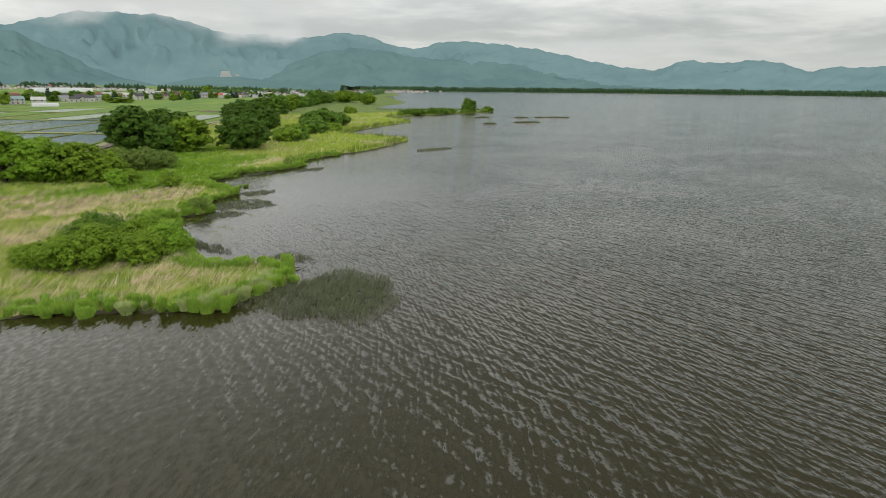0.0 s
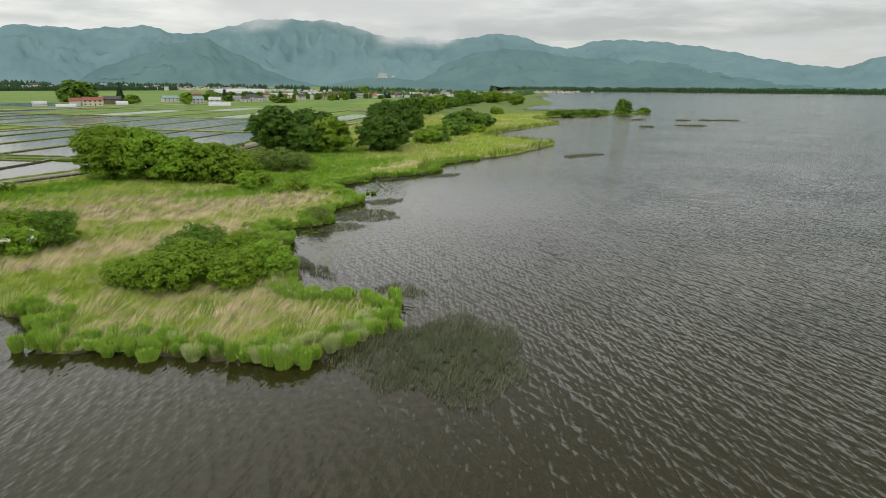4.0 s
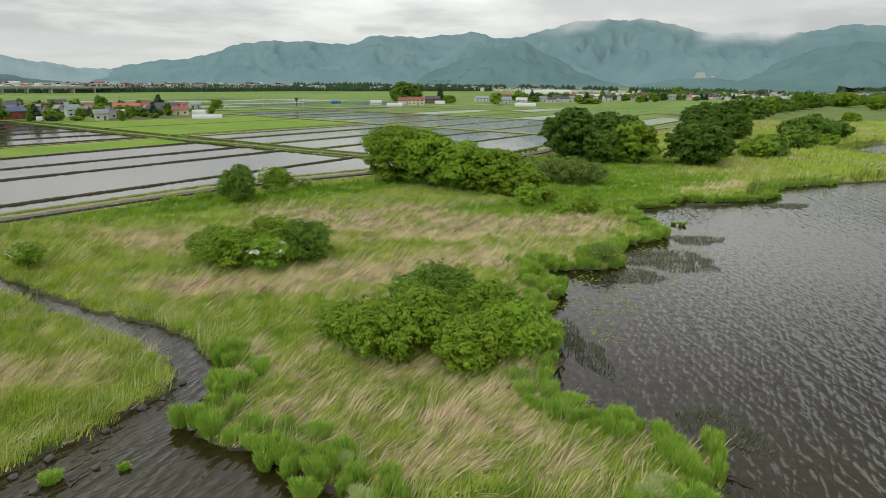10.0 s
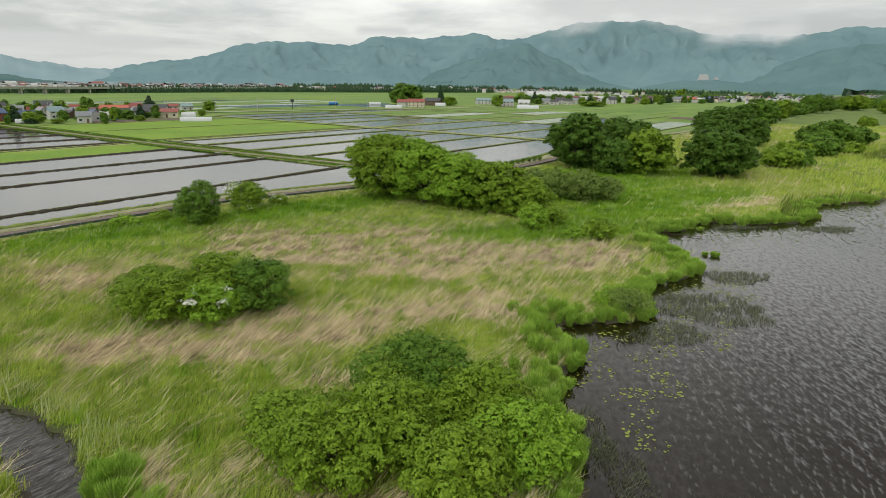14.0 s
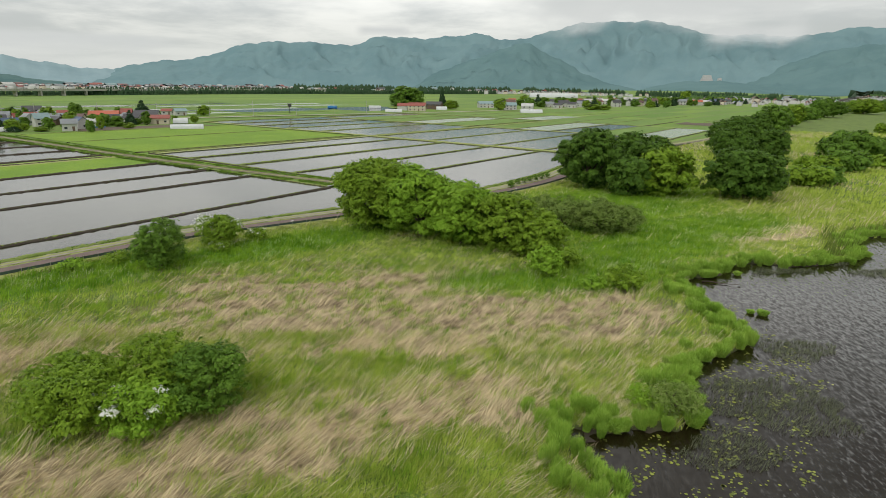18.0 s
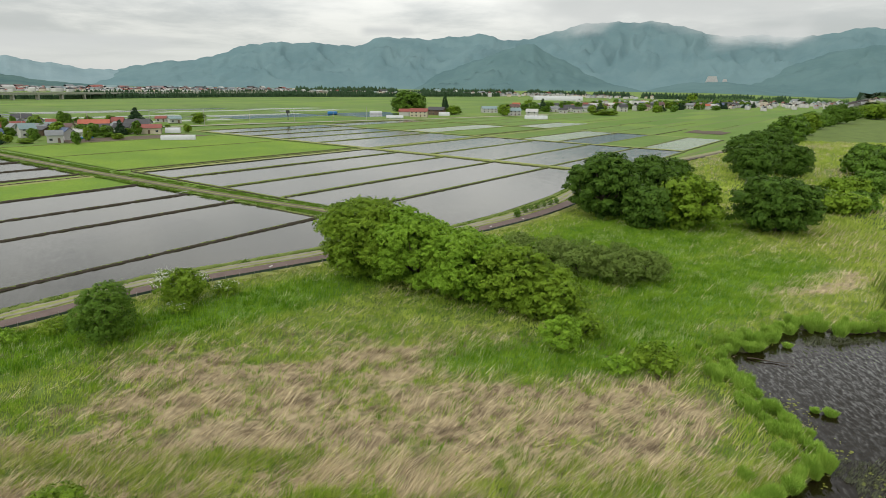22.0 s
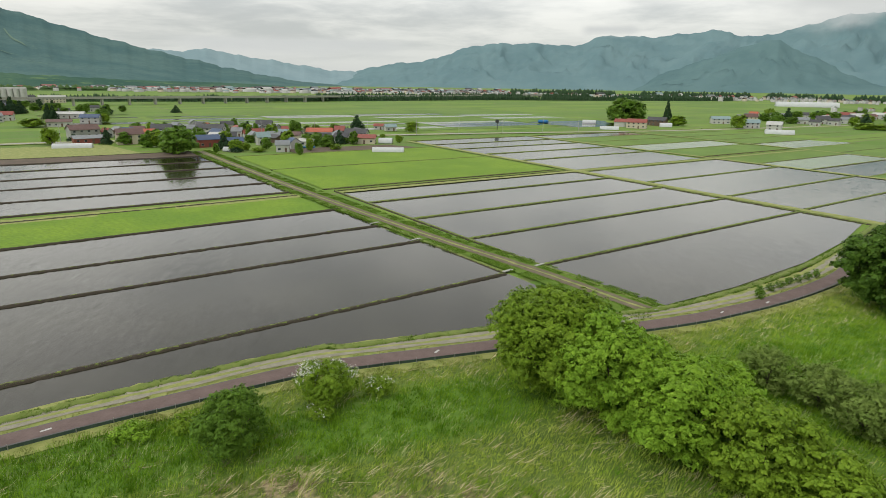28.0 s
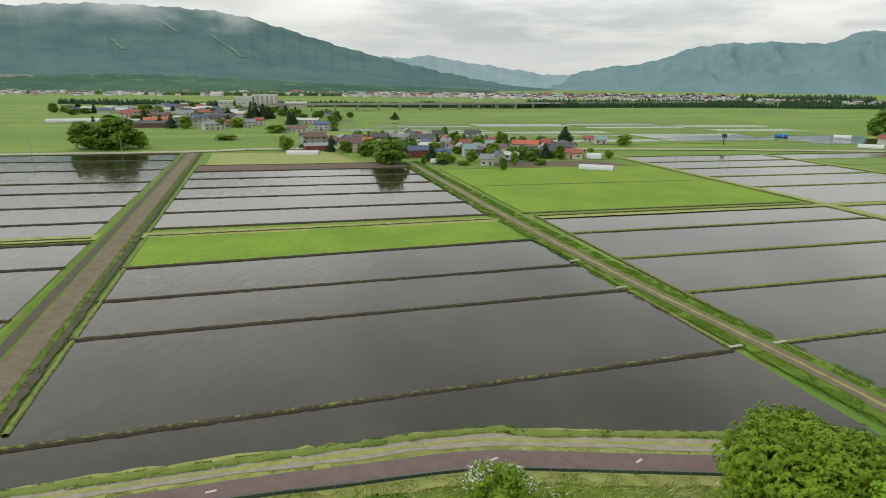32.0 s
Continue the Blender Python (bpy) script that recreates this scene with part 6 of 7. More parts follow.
def house_proto(w, d, h, key):
    """Shared meshes of one kind of house."""
    tag = (round(w), round(h), key)
    if tag in house_meshes:
        return house_meshes[tag]
    e = h * 0.66
    bm = bmesh.new()
    a = [bm.verts.new(p) for p in ((-w / 2, -d / 2, -1.0), (w / 2, -d / 2, -1.0), (w / 2, d / 2, -1.0), (-w / 2, d / 2, -1.0), (-w / 2, -d / 2, e), (w / 2, -d / 2, e), (w / 2, d / 2, e), (-w / 2, d / 2, e), (-w / 2, 0, h), (w / 2, 0, h))]
    for f in ((0, 1, 5, 4), (1, 2, 6, 9, 5), (2, 3, 7, 6), (3, 0, 4, 8, 7)):
        bm.faces.new([a[i] for i in f])
    wall = bm_mesh("wall", bm, WALLS.get(key[-1] if len(key) > 1 else "g", GREY_WALL))
    roof = gable("roof", w, d, e, h, ROOFS[key[0]], 0.55, 0.18)
    win = (box_mesh("window", -0.7, 0.7, -0.04, 0.05, 0, 1.1, GREY_WALL), box_mesh("pane", -0.62, 0.62, -0.055, 0, 0.08, 1.02, GLASS))
    door = box_mesh("door", -0.55, 0.55, -0.04, 0.06, -0.2, 2.0, BROWN_WALL)
    house_meshes[tag] = (wall, roof, win, door, e)
    return house_meshes[tag]


def window(win, ob, at):
    part("pane", win[1], part("window", win[0], ob, at=at))


def house(x, y, w, h, key, turn, group):
    d = min(w * 0.72, 9.5)
    h = max(h, 3.4) + 0.6
    wall, roof, win, door, e = house_proto(w, d, h, key)
    ob = empty("house" if w < 24 else "hall", x, y, 0.3, turn)
    part("wall", wall, ob)
    part("roof", roof, ob)
    if w < 36:
        floors = 2 if e > 4.2 else 1
        cols = max(2, int(w / 3.6))
        for fl in range(floors):
            for c in range(cols):
                px = (c + 0.5) / cols * w - w / 2
                if fl == 0 and c == cols // 2:
                    part("door", door, ob, at=pose(px, -d / 2 - 0.02, 0))
                else:
                    window(win, ob, pose(px, -d / 2 - 0.02, 0.8 + fl * 2.5))
        for fl in range(floors):
            window(win, ob, pose(w / 2 + 0.02, 0.6, 0.8 + fl * 2.5, 0, 0, 90))
    kind = "house" if w < 24 else "long hall"
    return tagged(ob, f"{WALL_WORDS.get(key[-1] if len(key) > 1 else 'g', 'grey')} {'two-storey ' if h > 6.2 else ''}{kind} with {ROOF_WORDS[key[0]]} pitched roof among the fields", "house", group)


HAMLET = [(-295, 376, 18, 7.6, "n"), (-269, 357, 17, 3.8, "gr"), (-249, 366, 15, 8.2, "nc"), (-267, 408, 13, 7.2, "kb"), (-265, 427, 11, 5.5, "gw"), (-248, 431, 17, 6.5, "kw"), (-267, 469, 9, 5.5, "kw"), (-205, 376, 13, 6.0, "br"), (-225, 411, 14, 3.2, "ww"), (-191, 381, 9, 5.0, "br"), (-227, 429, 7, 5.5, "gw"), (-215, 423, 5, 5.0, "rw")]
HAMLET += [(-245, 482, 12, 6.7, "kw"), (-215, 433, 9, 5.1, "rw"), (-187, 400, 8, 6.8, "tw"), (-210, 459, 8, 5.3, "rw"), (-208, 451, 7, 3.7, "tw"), (-183, 455, 18, 5.8, "ow"), (-174, 465, 7, 7.0, "rb"), (-156, 454, 15, 6.7, "kw"), (-143, 440, 14, 4.7, "rc"), (-163, 408, 9, 3.8, "ww"), (-168, 531, 9, 4.6, "tw"), (-181, 539, 8, 3.0, "rw")]
VILLAGE = [(-689, 406, 11, 5.7, "gw"), (-705, 421, 11, 5.9, "ww"), (-700, 431, 18, 6.6, "tw"), (-691, 445, 18, 6.6, "gw"), (-719, 469, 12, 6.9, "kw"), (-702, 473, 15, 6.7, "gw"), (-657, 460, 10, 5.6, "ww"), (-549, 381, 18, 5.8, "rw"), (-560, 406, 21, 6.6, "nc"), (-509, 378, 22, 5.5, "ow"), (-479, 357, 26, 4.6, "kb"), (-577, 440, 18, 6.9, "gw"), (-467, 383, 20, 7.2, "kw"), (-518, 425, 17, 6.3, "bw"), (-512, 434, 12, 5.8, "bw")]
VILLAGE += [(-430, 385, 17, 6.3, "gw"), (-447, 410, 9, 5.6, "rw"), (-642, 485, 18, 6.3, "ww"), (-656, 507, 18, 6.5, "ww"), (-723, 516, 12, 6.3, "nc"), (-438, 422, 11, 6.1, "gw"), (-448, 440, 8, 6.3, "rw"), (-440, 487, 21, 4.4, "ww"), (-383, 457, 13, 5.9, "bw"), (-374, 424, 15, 4.2, "nw"), (-512, 448, 15, 6.4, "kw"), (-582, 431, 13, 5.7, "gw"), (-547, 485, 11, 5.7, "ww"), (-574, 479, 13, 5.8, "kw")]
EAST = [(2, 701, 21, 9.0, "rc"), (-13, 712, 12, 6.3, "rw"), (19, 753, 21, 8.6, "kb"), (82, 841, 22, 7.7, "tw"), (113, 919, 15, 7.0, "gw"), (125, 961, 15, 7.3, "bw"), (134, 1003, 12, 9.4, "oc"), (106, 782, 16, 8.4, "tw"), (123, 760, 15, 9.4, "ww"), (175, 914, 14, 7.0, "gw"), (182, 890, 12, 6.0, "kw"), (212, 986, 17, 7.6, "ww"), (207, 920, 13, 7.1, "kw"), (230, 965, 15, 7.5, "gw"), (258, 1035, 16, 7.2, "kw"), (261, 1138, 16, 8.0, "gw")]
EAST += [(284, 1091, 17, 7.7, "nc"), (314, 1155, 18, 8.2, "ww"), (339, 1196, 17, 8.5, "rw"), (365, 1240, 20, 7.8, "ww"), (205, 1075, 15, 7.4, "kw"), (445, 1384, 63, 11.4, "ww"), (437, 1269, 26, 9.3, "rw"), (483, 1357, 25, 8.8, "gw"), (536, 1458, 30, 10.9, "kw"), (491, 1238, 64, 9.5, "ow"), (560, 1310, 37, 7.4, "ww"), (724, 1645, 32, 11.1, "gw"), (713, 1567, 30, 12.1, "rc"), (870, 1847, 33, 12.7, "gw"), (818, 1685, 33, 13.3, "ww")]
hr = random.Random(9)
for group, rows in (("houses of the hamlet", HAMLET), ("houses of the village", VILLAGE), ("houses of the roadside village", EAST)):
    for x, y, wd, ht, key in rows:
        if rows is HAMLET:
            wd, ht = wd * 0.86, ht * 0.9
        if rows is EAST:
            wd, ht = (42 if wd > 60 else min(wd * 0.72, 16)), min(ht * 0.78, 6.6)
        house(x, y, wd, ht, key, math.degrees(math.atan2(y - 120, x - 20)) - 90 + hr.choice((-14, -6, 8, 16)), group)
# Sheds and small houses between those of the hamlet.
spots = [(x, y) for x, y, *_ in HAMLET]
while len(spots) < len(HAMLET) + 34:
    x, y = hr.uniform(-300, -150), hr.uniform(375, 480)
    if min(math.hypot(x - a, y - b) for a, b in spots) > 10:
        spots.append((x, y))
        house(x, y, hr.uniform(6, 10), hr.uniform(3.6, 5.2), hr.choice(("gw", "kb", "nc", "rw", "kw", "gg", "bw", "kc", "ow", "kw")), hr.uniform(-40, 40), "houses of the hamlet")
# More small houses between those of the roadside village.
for k in range(34):
    t = hr.random()
    x, y = 150 + 520 * t + hr.uniform(-45, 45), 880 + 620 * t + hr.uniform(-60, 90)
    house(x, y, hr.uniform(10, 17), hr.uniform(5.5, 8), hr.choice(("gw", "kw", "ww", "rw", "kw", "gw", "nc", "bw")), hr.uniform(-30, 40), "houses of the roadside village")
for k in range(60):
    x, y = hr.uniform(-730, -440), hr.uniform(350, 540)
    house(x - 40, y + 30, hr.uniform(8, 13), hr.uniform(4.5, 6.5), hr.choice(("gw", "kw", "ww", "rw", "kw", "bw")), 50 + hr.uniform(-20, 20), "houses of the village")


def film_house(x, y, length, h, turn, flat=False):
    """A plastic greenhouse: arched film over hoops."""
    ob = empty("greenhouse", x, y, 0.3, turn)
    n, half = 10, max(h * 1.15, length * 0.10 if flat else 2.2)
    vs, fs = [], []
    rows = max(3, int(length / 1.5))
    for j in range(rows + 1):
        for k in range(n + 1):
            a = math.pi * k / n
            s = 1.0 - 0.012 * (j % 2)
            vs.append((-length / 2 + length * j / rows, half * math.cos(a) * s, h * math.sin(a) ** 0.8 * s))
    for j in range(rows):
        for k in range(n):
            q = j * (n + 1) + k
            fs.append((q, q + 1, q + n + 2, q + n + 1))
    part("film", mesh_np("film", vs, fs, FILM, True), ob)
    ends = []
    for sgn in (-1, 1):
        ev = [(sgn * length / 2, half * math.cos(math.pi * k / n), h * math.sin(math.pi * k / n) ** 0.8) for k in range(n + 1)]
        part("end_wall", mesh_np("end_wall", ev, [tuple(range(n + 1))], FILM), ob)
    return tagged(ob, "white plastic film greenhouse tunnel", "greenhouse", "film greenhouses")


for x, y, l, h, t in ((-112, 406, 18, 2.9, 20), (-133, 448, 9, 3.7, 20), (-181, 365, 8, 2.7, 25), (-255, 336, 20, 2.9, 40), (-563, 336, 61, 4.4, 62), (-540, 375, 40, 4.0, 62), (-19, 662, 16, 3.2, 5), (-46, 747, 13, 3.1, 5), (27, 736, 11, 4.2, 5), (120, 711, 22, 4.1, 0), (323, 1700, 100, 10, 0)):
    film_house(x, y, l * 0.9, h * 0.78, t)
ob = new("tarpaulin", box_mesh("tarpaulin", -4.4, 4.4, -2, 2, 0, 2.6, TARP, 0.6))
ob.matrix_basis = pose(-86, 711, 0.2)
tagged(ob, "bright blue tarpaulin over a stack in the fields", "tarpaulin")
ob = new("tarpaulin", box_mesh("tarpaulin", -7, 7, -1, 1, 0, 0.7, TARP, 0.25))
ob.matrix_basis = pose(-160, 398, 0.2, 0, 0, 20)
tagged(ob, "long blue tarpaulin on the vegetable plot", "tarpaulin")
field_sheet("bare_field", [(-121, 36), (-101, 36), (-101, 112), (-121, 100)], 0.345, BROWNSOIL, "dark tilled vegetable plot beside the hamlet", "bare field", "bare fields")
field_sheet("fallow_field", [(-177, -104), (-130, -104), (-130, -30), (-177, -40)], 0.30, VERGE, "fallow grassy plot in front of the hamlet", "field", "fallow plots")

# Fields striped by water beyond the hamlet.
sr = random.Random(3)
for v0, v1, u0, u1, step in ((20, 110, -420, -225, 16), (118, 215, -470, -215, 18), (222, 330, -440, -200, 20), (338, 450, -520, -200, 24), (-60, 12, -520, -330, 20), (460, 600, -460, -190, 24)):
    u = u0
    while u < u1:
        kind = sr.choice("rwrrwrd") if u > -400 else sr.choice("rrrrw")
        wd = step * sr.choice((0.35, 0.9)) if kind == "w" else step - 1.2
        strips([u, u + wd], v0, v1, kind, False)
        u += step

# Grain store with silos, and halls beside it.
store = empty("grain_store", -715, 612, 0.3, 45)
part("block", box_mesh("block", -22, 2, -9, 9, -1, 16, WHITE_PAINT, 0.3), store)
part("annex", box_mesh("annex", -46, -22, -8, 8, -1, 10, WHITE_PAINT, 0.3), store)
bm = bmesh.new()
bmesh.ops.create_cone(bm, cap_ends=True, segments=20, radius1=3.2, radius2=3.2, depth=18)
silo = bm_mesh("silo", bm, WHITE_PAINT)
for k in range(5):
    for j in (-1, 1):
        part("silo", silo, store, "tall white concrete silo", pose(6 + k * 6.6, j * 3.5, 7.6))
part("gallery", box_mesh("gallery", 0, 36, -3, 3, 16.2, 18.6, WHITE_PAINT, 0.2), store)
for k in range(6):
    part("window", box_mesh("window", -1, 1, -0.1, 0.1, 0, 1.4, GLASS), store, at=pose(-42 + k * 6.5, -9.1 if k > 2 else -8.1, 5))
tagged(store, "white grain store with a row of tall silos", "grain store")
house(-681, 660, 29, 8.2, "wc", 50, "farm halls")
house(-709, 639, 33, 8.3, "kg", 50, "farm halls")

# ---- trees of the settlements ----
far_protos = {}
for key, mt, lob in (("t", LEAF_GREEN, 7), ("d", LEAF_DARK, 8)):
    v, f = leaf_cloud(tree_lobes(0.5, 1.0, lob, 31, 0.0), 600, 0.095, 7)
    far_protos[key] = (mesh_np("crown", v, f, mt), limb_mesh("trunk", tree_limbs(0.5, 1.0, 3, trunk=0.03), BARK))
r = np.random.RandomState(2)
v, f = leaf_cloud([(0, 0, 0.12 + 0.16 * k, 0.5 * (1 - 0.17 * k), 0.5 * (1 - 0.17 * k), 0.15) for k in range(6)], 900, 0.075, 9)
far_protos["c"] = (mesh_np("crown", v, f, LEAF_CONIFER), limb_mesh("trunk", [[(0, 0, -0.1, 0.04), (0, 0, 0.5, 0.03), (0, 0, 1.0, 0.005)]], BARK))
TREE_WORDS = {"t": "green broadleaf tree among the houses", "d": "dark green tree of a farm grove", "c": "slender dark conifer by the houses"}


def far_tree(x, y, wd, ht, key, turn):
    ob = empty("conifer" if key == "c" else "broadleaf_tree", x, y, 0.2, turn)
    ob.scale = (wd, wd, ht)
    part("crown", far_protos[key][0], ob)
    part("trunk", far_protos[key][1], ob)
    return tagged(ob, TREE_WORDS[key], "tree", "trees of the settlements")


TREES_A = [(-276, 340, 9, 8.6, "t"), (-196, 345, 17, 12.8, "d"), (-225, 362, 10, 8.3, "t"), (-208, 352, 11, 9.1, "d"), (-187, 367, 7, 7.8, "c"), (-205, 434, 8, 8.6, "t"), (-192, 440, 9, 10.7, "d"), (-177, 410, 8, 7.2, "t"), (-151, 533, 10, 7.1, "t"), (-195, 529, 10, 9.5, "c"), (-147, 473, 4, 2.9, "t"), (-127, 454, 5, 4.4, "t"), (-177, 372, 4, 3.6, "t"), (-168, 370, 7, 2.3, "t"), (-166, 424, 10, 3.3, "t"), (-355, 263, 21, 15.7, "d"), (-345, 274, 24, 19.0, "d")]
TREES_A += [(-343, 286, 11, 9.3, "t"), (-349, 268, 15, 14.1, "d"), (-373, 274, 6, 16.5, "c"), (-507, 470, 8, 13.0, "c"), (-517, 483, 10, 15.7, "c"), (-513, 489, 11, 14.5, "c"), (-517, 500, 10, 11.0, "c"), (-438, 465, 7, 11.8, "c"), (-436, 468, 7, 10.7, "c"), (-380, 409, 17, 6.0, "t"), (-381, 468, 7, 6.9, "t"), (-355, 349, 16, 3.3, "t"), (-674, 372, 14, 6.9, "d"), (-688, 388, 14, 6.4, "d"), (-693, 399, 6, 10.0, "c"), (-814, 500, 9, 10.2, "c")]
TREES_B = [(-16, 831, 32, 20.6, "d"), (-26, 811, 16, 14.7, "d"), (-5, 839, 20, 16.7, "d"), (28, 862, 8, 18.6, "c"), (38, 764, 15, 8.7, "t"), (93, 764, 13, 11.3, "t"), (148, 977, 13, 11.6, "t"), (165, 954, 10, 13.0, "c"), (188, 1023, 12, 8.8, "t"), (219, 848, 20, 5.8, "t"), (232, 855, 20, 5.4, "t"), (708, 1791, 20, 17.1, "t")]
for x, y, wd, ht, key in TREES_A + TREES_B:
    far_tree(x, y, wd, ht, key, hr.uniform(0, 360))
for k in range(64):
    x, y = hr.uniform(-300, -140), hr.uniform(352, 485)
    far_tree(x, y, hr.uniform(3, 8), hr.uniform(2.5, 7.5), hr.choice("tdcdd"), hr.uniform(0, 360))
for k in range(190):
    t = hr.random()
    if k % 3:
        x, y = 150 + 560 * t + hr.uniform(-50, 50), 880 + 640 * t + hr.uniform(-60, 120)
    else:
        x, y = hr.uniform(-760, -420), hr.uniform(360, 600)
    far_tree(x, y, hr.uniform(6, 13), hr.uniform(6, 11), hr.choice("tdcd"), hr.uniform(0, 360))


# ---- utility poles ----
pole_me = limb_mesh("pole", [[(0, 0, -0.5, 0.17), (0, 0, 5, 0.14), (0, 0, 10.5, 0.10)]], CONCRETE, 8)
arm_me = box_mesh("crossarm", -0.9, 0.9, -0.06, 0.06, 9.6, 9.75, STEEL)


def utility_pole(x, y, turn):
    ob = empty("utility_pole", x, y, 0.3, turn)
    part("pole", pole_me, ob)
    part("crossarm", arm_me, ob)
    part("crossarm", arm_me, ob, at=pose(0, 0, -0.8))
    return tagged(ob, "grey concrete utility pole along the village road", "utility pole", "utility poles")


for k in range(26):
    p, q = top_road[min(len(top_road) - 2, 22 + k * 7)], top_road[min(len(top_road) - 1, 23 + k * 7)]
    utility_pole(p[0] + 3.4, p[1] + 1.2, math.degrees(math.atan2(q[1] - p[1], q[0] - p[0])) + 90)
# A dark box on a stand and a small hut in the fields.
box = empty("control_box", *at_uv(-190, 245), 0.3)
part("cabinet", box_mesh("cabinet", -1.3, 1.3, -0.8, 0.8, 5.0, 7.4, DARK, 0.1), box)
part("mast", box_mesh("mast", -0.25, 0.25, -0.25, 0.25, -0.5, 5.0, DARK), box)
tagged(box, "dark box on a mast beside the field road", "control box")


# ---- far belts, town, woods ----
def conifer_belt(name, label, line, height, gap, seed, rows=2, material=LEAF_CONIFER):
    """A shelter belt of small conifers: ragged stacked cones."""
    r = np.random.RandomState(seed)
    p = smooth_line(line, gap)
    p = np.repeat(p, rows, axis=0) + r.randn(len(p) * rows, 2) * 3.0
    gaps = wobble(p[:, 0], p[:, 1], 260.0, seed) > (-2.0 if name == "lakeshore_wood" else -0.55)
    p = p[gaps]
    n, sides = len(p), 6
    a = np.arange(sides) / sides * 6.283
    h = height * (0.55 + 0.35 * r.rand(n) + 0.25 * (0.5 + 0.5 * wobble(p[:, 0], p[:, 1], 60.0, seed + 3)))
    rad = gap * (0.7 + 0.5 * r.rand(n))
    vs, fs, base = [], [], 0
    for lo, hi, wd in ((0.0, 0.75, 1.0), (0.4, 1.0, 0.7)):
        ring = np.stack([p[:, None, 0] + np.cos(a) * rad[:, None] * wd * (0.8 + 0.4 * r.rand(n, sides)), p[:, None, 1] + np.sin(a) * rad[:, None] * wd, np.repeat((h * lo)[:, None], sides, 1) + 0.3 * r.randn(n, sides)], -1)
        tip = np.stack([p[:, 0], p[:, 1], h * hi], -1)[:, None, :]
        vs.append(np.concatenate([ring, tip], 1).reshape(-1, 3))
        k = base + np.arange(n)[:, None] * (sides + 1)
        fs += [np.concatenate([k + j, k + (j + 1) % sides, k + sides], 1) for j in range(sides)]
        base += n * (sides + 1)
    tagged(new(name, mesh_np(name, np.vstack(vs), np.vstack(fs), material)), label, "tree belt", kind="stuff")


conifer_belt("conifer_belt", "dark row of conifers sheltering the motorway", [(-930, 450), (-800, 570), (-692, 709), (-624, 804), (-524, 960), (-420, 1159), (-309, 1372), (-200, 1500), (-20, 1750), (200, 2050)], 10, 3.4, 500, 3)
conifer_belt("conifer_belt", "dark conifer belt beyond the motorway", [(-560, 1060), (-440, 1300), (-300, 1560), (-120, 1830), (150, 2150)], 12, 5, 510, 3)
conifer_belt("conifer_belt", "dark wood at the foot of the mountains", [(-400, 1900), (0, 2300), (500, 2500), (900, 2450), (1300, 2300)], 16, 12, 520, 3)
conifer_belt("conifer_belt", "trees along the foot of the range", [(600, 1500), (800, 1750), (1100, 2000), (1500, 2300), (2100, 2700)], 13, 10, 530, 2, LEAF_FAR)
conifer_belt("conifer_belt", "trees at the foot of the slope", [(-1500, 500), (-1300, 760), (-1150, 1000), (-1050, 1250)], 12, 12, 540, 3, LEAF_FAR)
conifer_belt("lakeshore_wood", "low dark wood along the far lake shore", [(900, 1330), (1250, 1760), (1650, 2330), (2080, 2660)], 13, 9, 550, 4, LEAF_FAR)
conifer_belt("lakeshore_wood", "dark wooded far shore across the lake", [(20 + 3330 * math.sin(radians(a)), 100 + 3330 * math.cos(radians(a))) for a in range(34, 114, 6)], 27, 11, 560, 9, LEAF_CONIFER)

viaduct = empty("viaduct", -470, 1090, 0.3, math.degrees(math.atan2(640, 330)))
part("deck", box_mesh("deck", -480, 620, -5, 5, 5.5, 7.2, CONCRETE), viaduct)
part("parapet", box_mesh("parapet", -480, 620, -5.3, -5.0, 7.2, 8.3, CONCRETE), viaduct)
pier = box_mesh("pier", -1, 1, -3.5, 3.5, -12, 5.5, CONCRETE, 0.1)
for k in range(36):
    part("pier", pier, viaduct, at=pose(-470 + 30 * k, 0, 0))
tagged(viaduct, "grey concrete motorway viaduct behind the conifers", "viaduct")


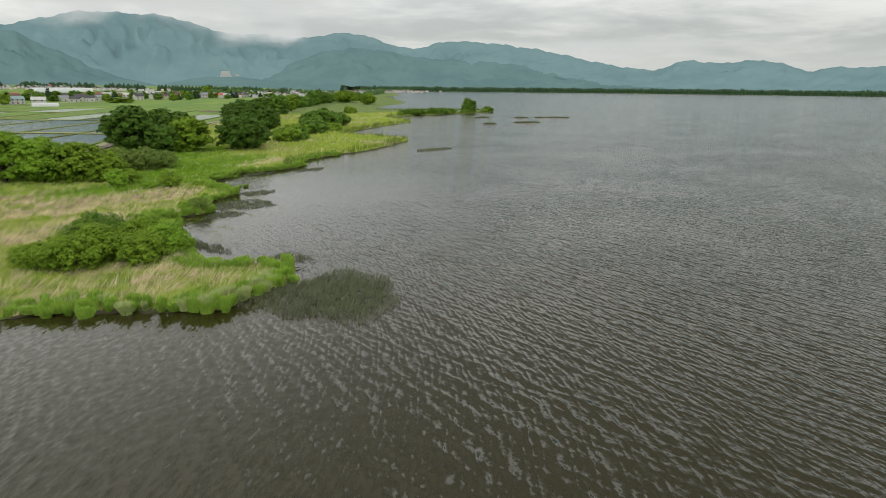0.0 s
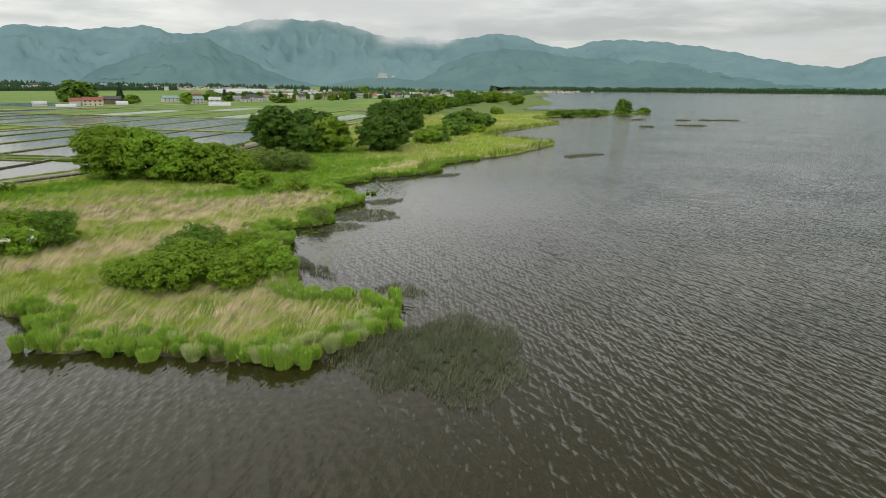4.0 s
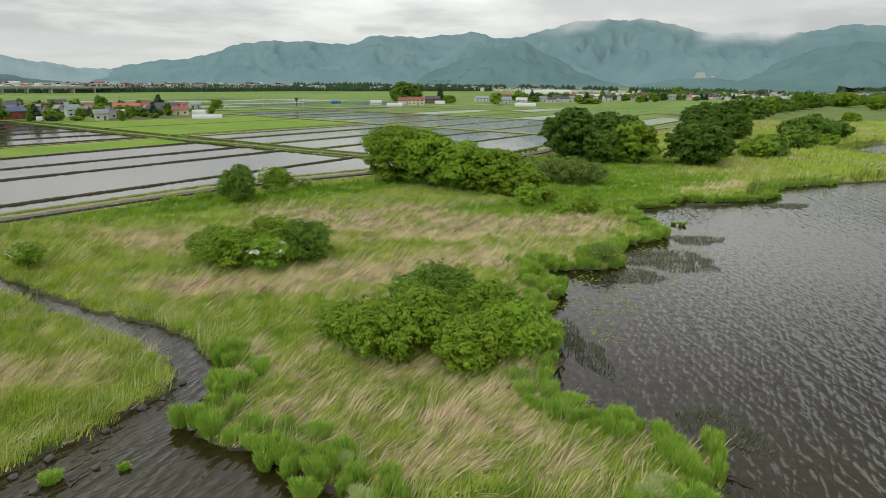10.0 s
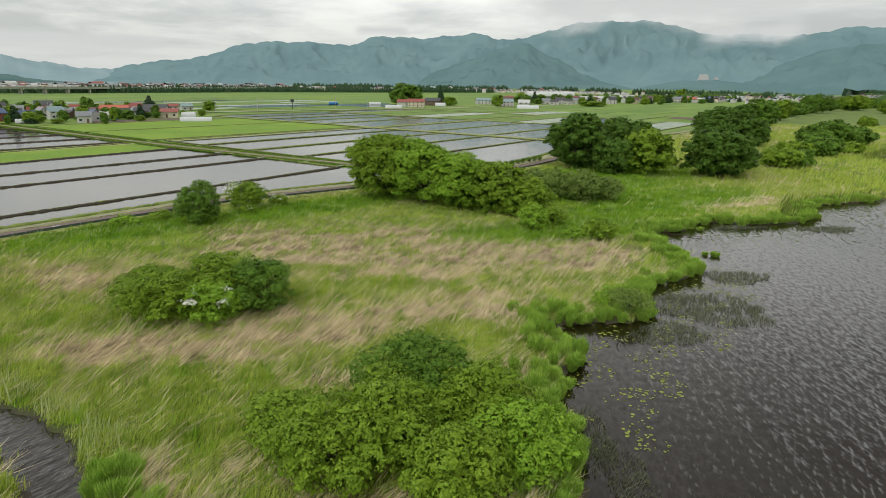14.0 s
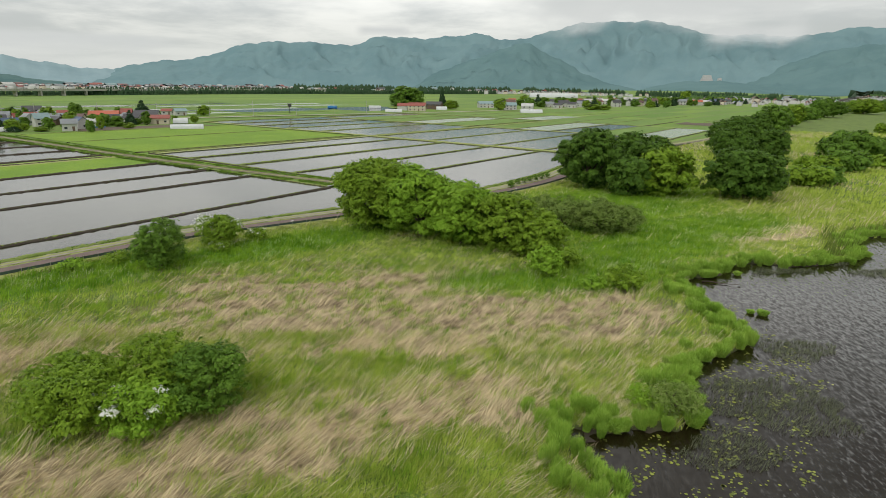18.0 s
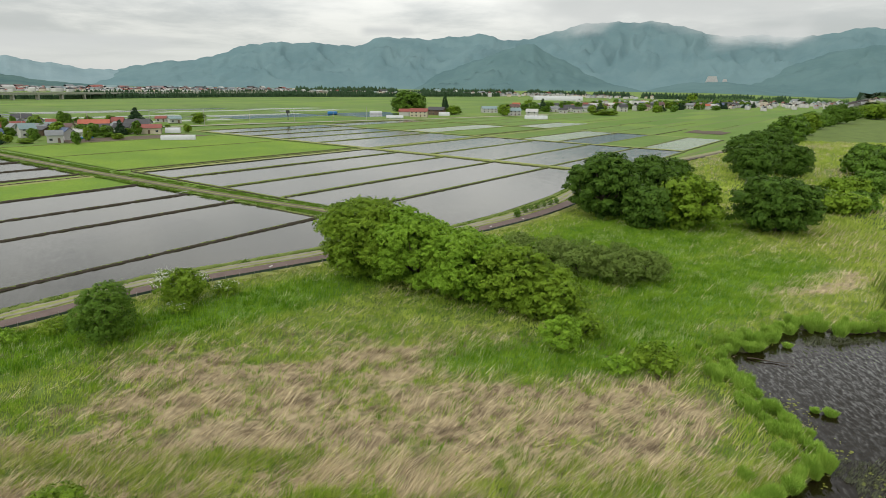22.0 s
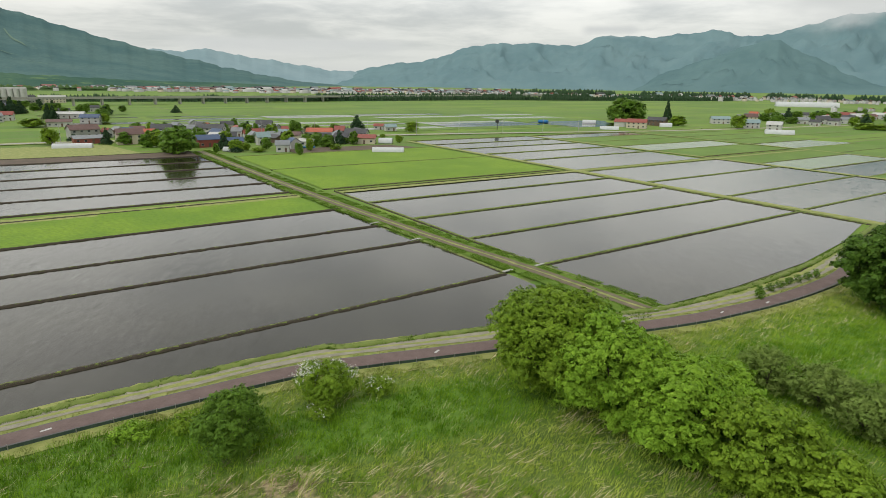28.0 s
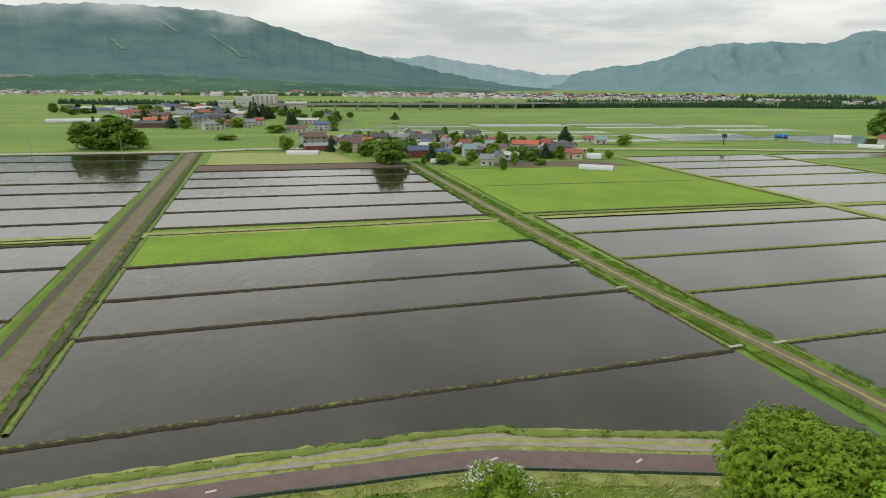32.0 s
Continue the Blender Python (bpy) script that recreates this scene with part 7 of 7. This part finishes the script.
def town(name, label, n, seed, place, materials):
    """Far houses: walls and pitched roofs joined, one object for each roof colour."""
    r = np.random.RandomState(seed)
    x, y = place(r, n)
    wd, dp, e = 3.6 + 3.4 * r.rand(n), 3 + 2 * r.rand(n), 3.4 + 2.6 * r.rand(n)
    big = r.rand(n) < 0.05
    wd, dp, e = np.where(big, wd * 2.6, wd), np.where(big, dp * 1.8, dp), np.where(big, e * 1.4, e)
    a = r.rand(n) * 0.8 + 0.9
    c, s = np.cos(a), np.sin(a)
    pick = r.randint(0, len(materials), n)
    for m, (wall_m, roof_m) in enumerate(materials):
        k = pick == m
        def at(px, py, pz):
            return np.stack([x[k] + px * wd[k] * c[k] - py * dp[k] * s[k], y[k] + px * wd[k] * s[k] + py * dp[k] * c[k], pz], -1)
        zero, ee, hh = np.full(k.sum(), -3.0), e[k], e[k] * 1.45
        cn = [at(-1, -1, zero), at(1, -1, zero), at(1, 1, zero), at(-1, 1, zero), at(-1, -1, ee), at(1, -1, ee), at(1, 1, ee), at(-1, 1, ee), at(-1.05, 0, hh), at(1.05, 0, hh)]
        v = np.stack(cn, 1).reshape(-1, 3)
        i = np.arange(k.sum())[:, None] * 10
        walls = np.vstack([i + (0, 1, 5, 4), i + (1, 2, 6, 5), i + (2, 3, 7, 6), i + (3, 0, 4, 7)])
        roofs = np.vstack([i + (4, 5, 9, 8), i + (6, 7, 8, 9), i + (5, 6, 9, 9), i + (7, 4, 8, 8)])[:2 * k.sum()]
        ends = np.vstack([i + (5, 6, 9), i + (7, 4, 8)])
        me = mesh_np(name, v, np.vstack([walls, roofs]), wall_m)
        me.materials.append(roof_m)
        idx = np.zeros(len(walls) + len(roofs), np.int32)
        idx[len(walls):] = 1
        me.polygons.foreach_set("material_index", idx)
        tagged(new(name, me), label, "town", kind="stuff")


def band(x0, y0, x1, y1, spread):
    def place(r, n):
        t = r.rand(n)
        return x0 + (x1 - x0) * t + spread * (r.rand(n) - 0.5) * 2, y0 + (y1 - y0) * t + spread * (r.rand(n) - 0.5) * 2
    return place


MIX = ((WHITE_PAINT, ROOF_GREY), (CREAM, ROOF_BROWN), (WHITE_PAINT, ROOF_DARK), (GREY_WALL, ROOF_RED), (WHITE_PAINT, WHITE_PAINT), (WHITE_PAINT, ROOF_TEAL))
town("town_houses", "dense pale houses of the distant town", 1300, 600, band(-1150, 1250, -480, 2000, 170), MIX)
town("town_houses", "pale houses at the foot of the mountains", 420, 610, band(-500, 1900, 700, 2500, 190), MIX)
town("town_houses", "scattered houses along the foot of the range", 420, 620, band(450, 1350, 1900, 2500, 160), MIX)
town("town_houses", "scattered farmhouses below the volcano", 260, 630, band(-1500, 420, -1150, 1250, 130), MIX)

# Resort hotel: two stepped white blocks at the mountain foot, on a low green rise.
mountain("hotel_hill", "low green rise below the hotel", [(15.5, -0.6), (18, 0.2), (20.5, 0.62), (23, 0.68), (25.5, 0.45), (28, -0.1), (31, -0.6)], 2700, 3250, MOUNT_NEAR, 14, 0.1)


def hotel(az, rad, z0, w, h, steps):
    ob = empty("hotel", EYE[0] + rad * math.sin(radians(az)), EYE[1] + rad * math.cos(radians(az)), z0, -az)
    for k in range(steps):
        s = 1 - 0.42 * k / steps
        part("storey", box_mesh("storey", -w / 2 * s, w / 2 * s, -12 + k * 0.8, 12, h * k / steps, h * (k + 1) / steps - 0.8, WHITE_PAINT), ob)
        part("window_band", box_mesh("window_band", -w / 2 * s * 0.97, w / 2 * s * 0.97, -11 + k * 0.8, 11, h * (k + 1) / steps - 0.8, h * (k + 1) / steps, GREY_WALL), ob)
    part("base", box_mesh("base", -w / 2, w / 2, -12, 12, -60, 0, GREY_WALL), ob)
    return tagged(ob, "large white stepped resort hotel below the mountains", "hotel", "resort hotels")


hotel(22.2, 3330, 58, 62, 34, 8)
hotel(23.2, 3340, 58, 26, 20, 6)
hotel(-74.0, 2650, 42, 150, 30, 5)


# ---- warp the flat plan to fit the camera's view, and raise it inland ----
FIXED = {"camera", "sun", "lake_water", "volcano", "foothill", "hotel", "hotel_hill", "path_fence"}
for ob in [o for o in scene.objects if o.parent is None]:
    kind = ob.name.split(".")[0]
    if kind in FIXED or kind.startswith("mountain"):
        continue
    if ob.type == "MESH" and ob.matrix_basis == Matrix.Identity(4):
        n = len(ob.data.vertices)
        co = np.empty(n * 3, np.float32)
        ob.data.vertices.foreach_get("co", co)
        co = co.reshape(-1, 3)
        x, y, rise = view_warp(co[:, 0], co[:, 1])
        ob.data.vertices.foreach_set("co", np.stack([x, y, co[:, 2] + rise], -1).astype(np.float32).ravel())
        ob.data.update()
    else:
        x, y, rise = view_warp(ob.location.x, ob.location.y)
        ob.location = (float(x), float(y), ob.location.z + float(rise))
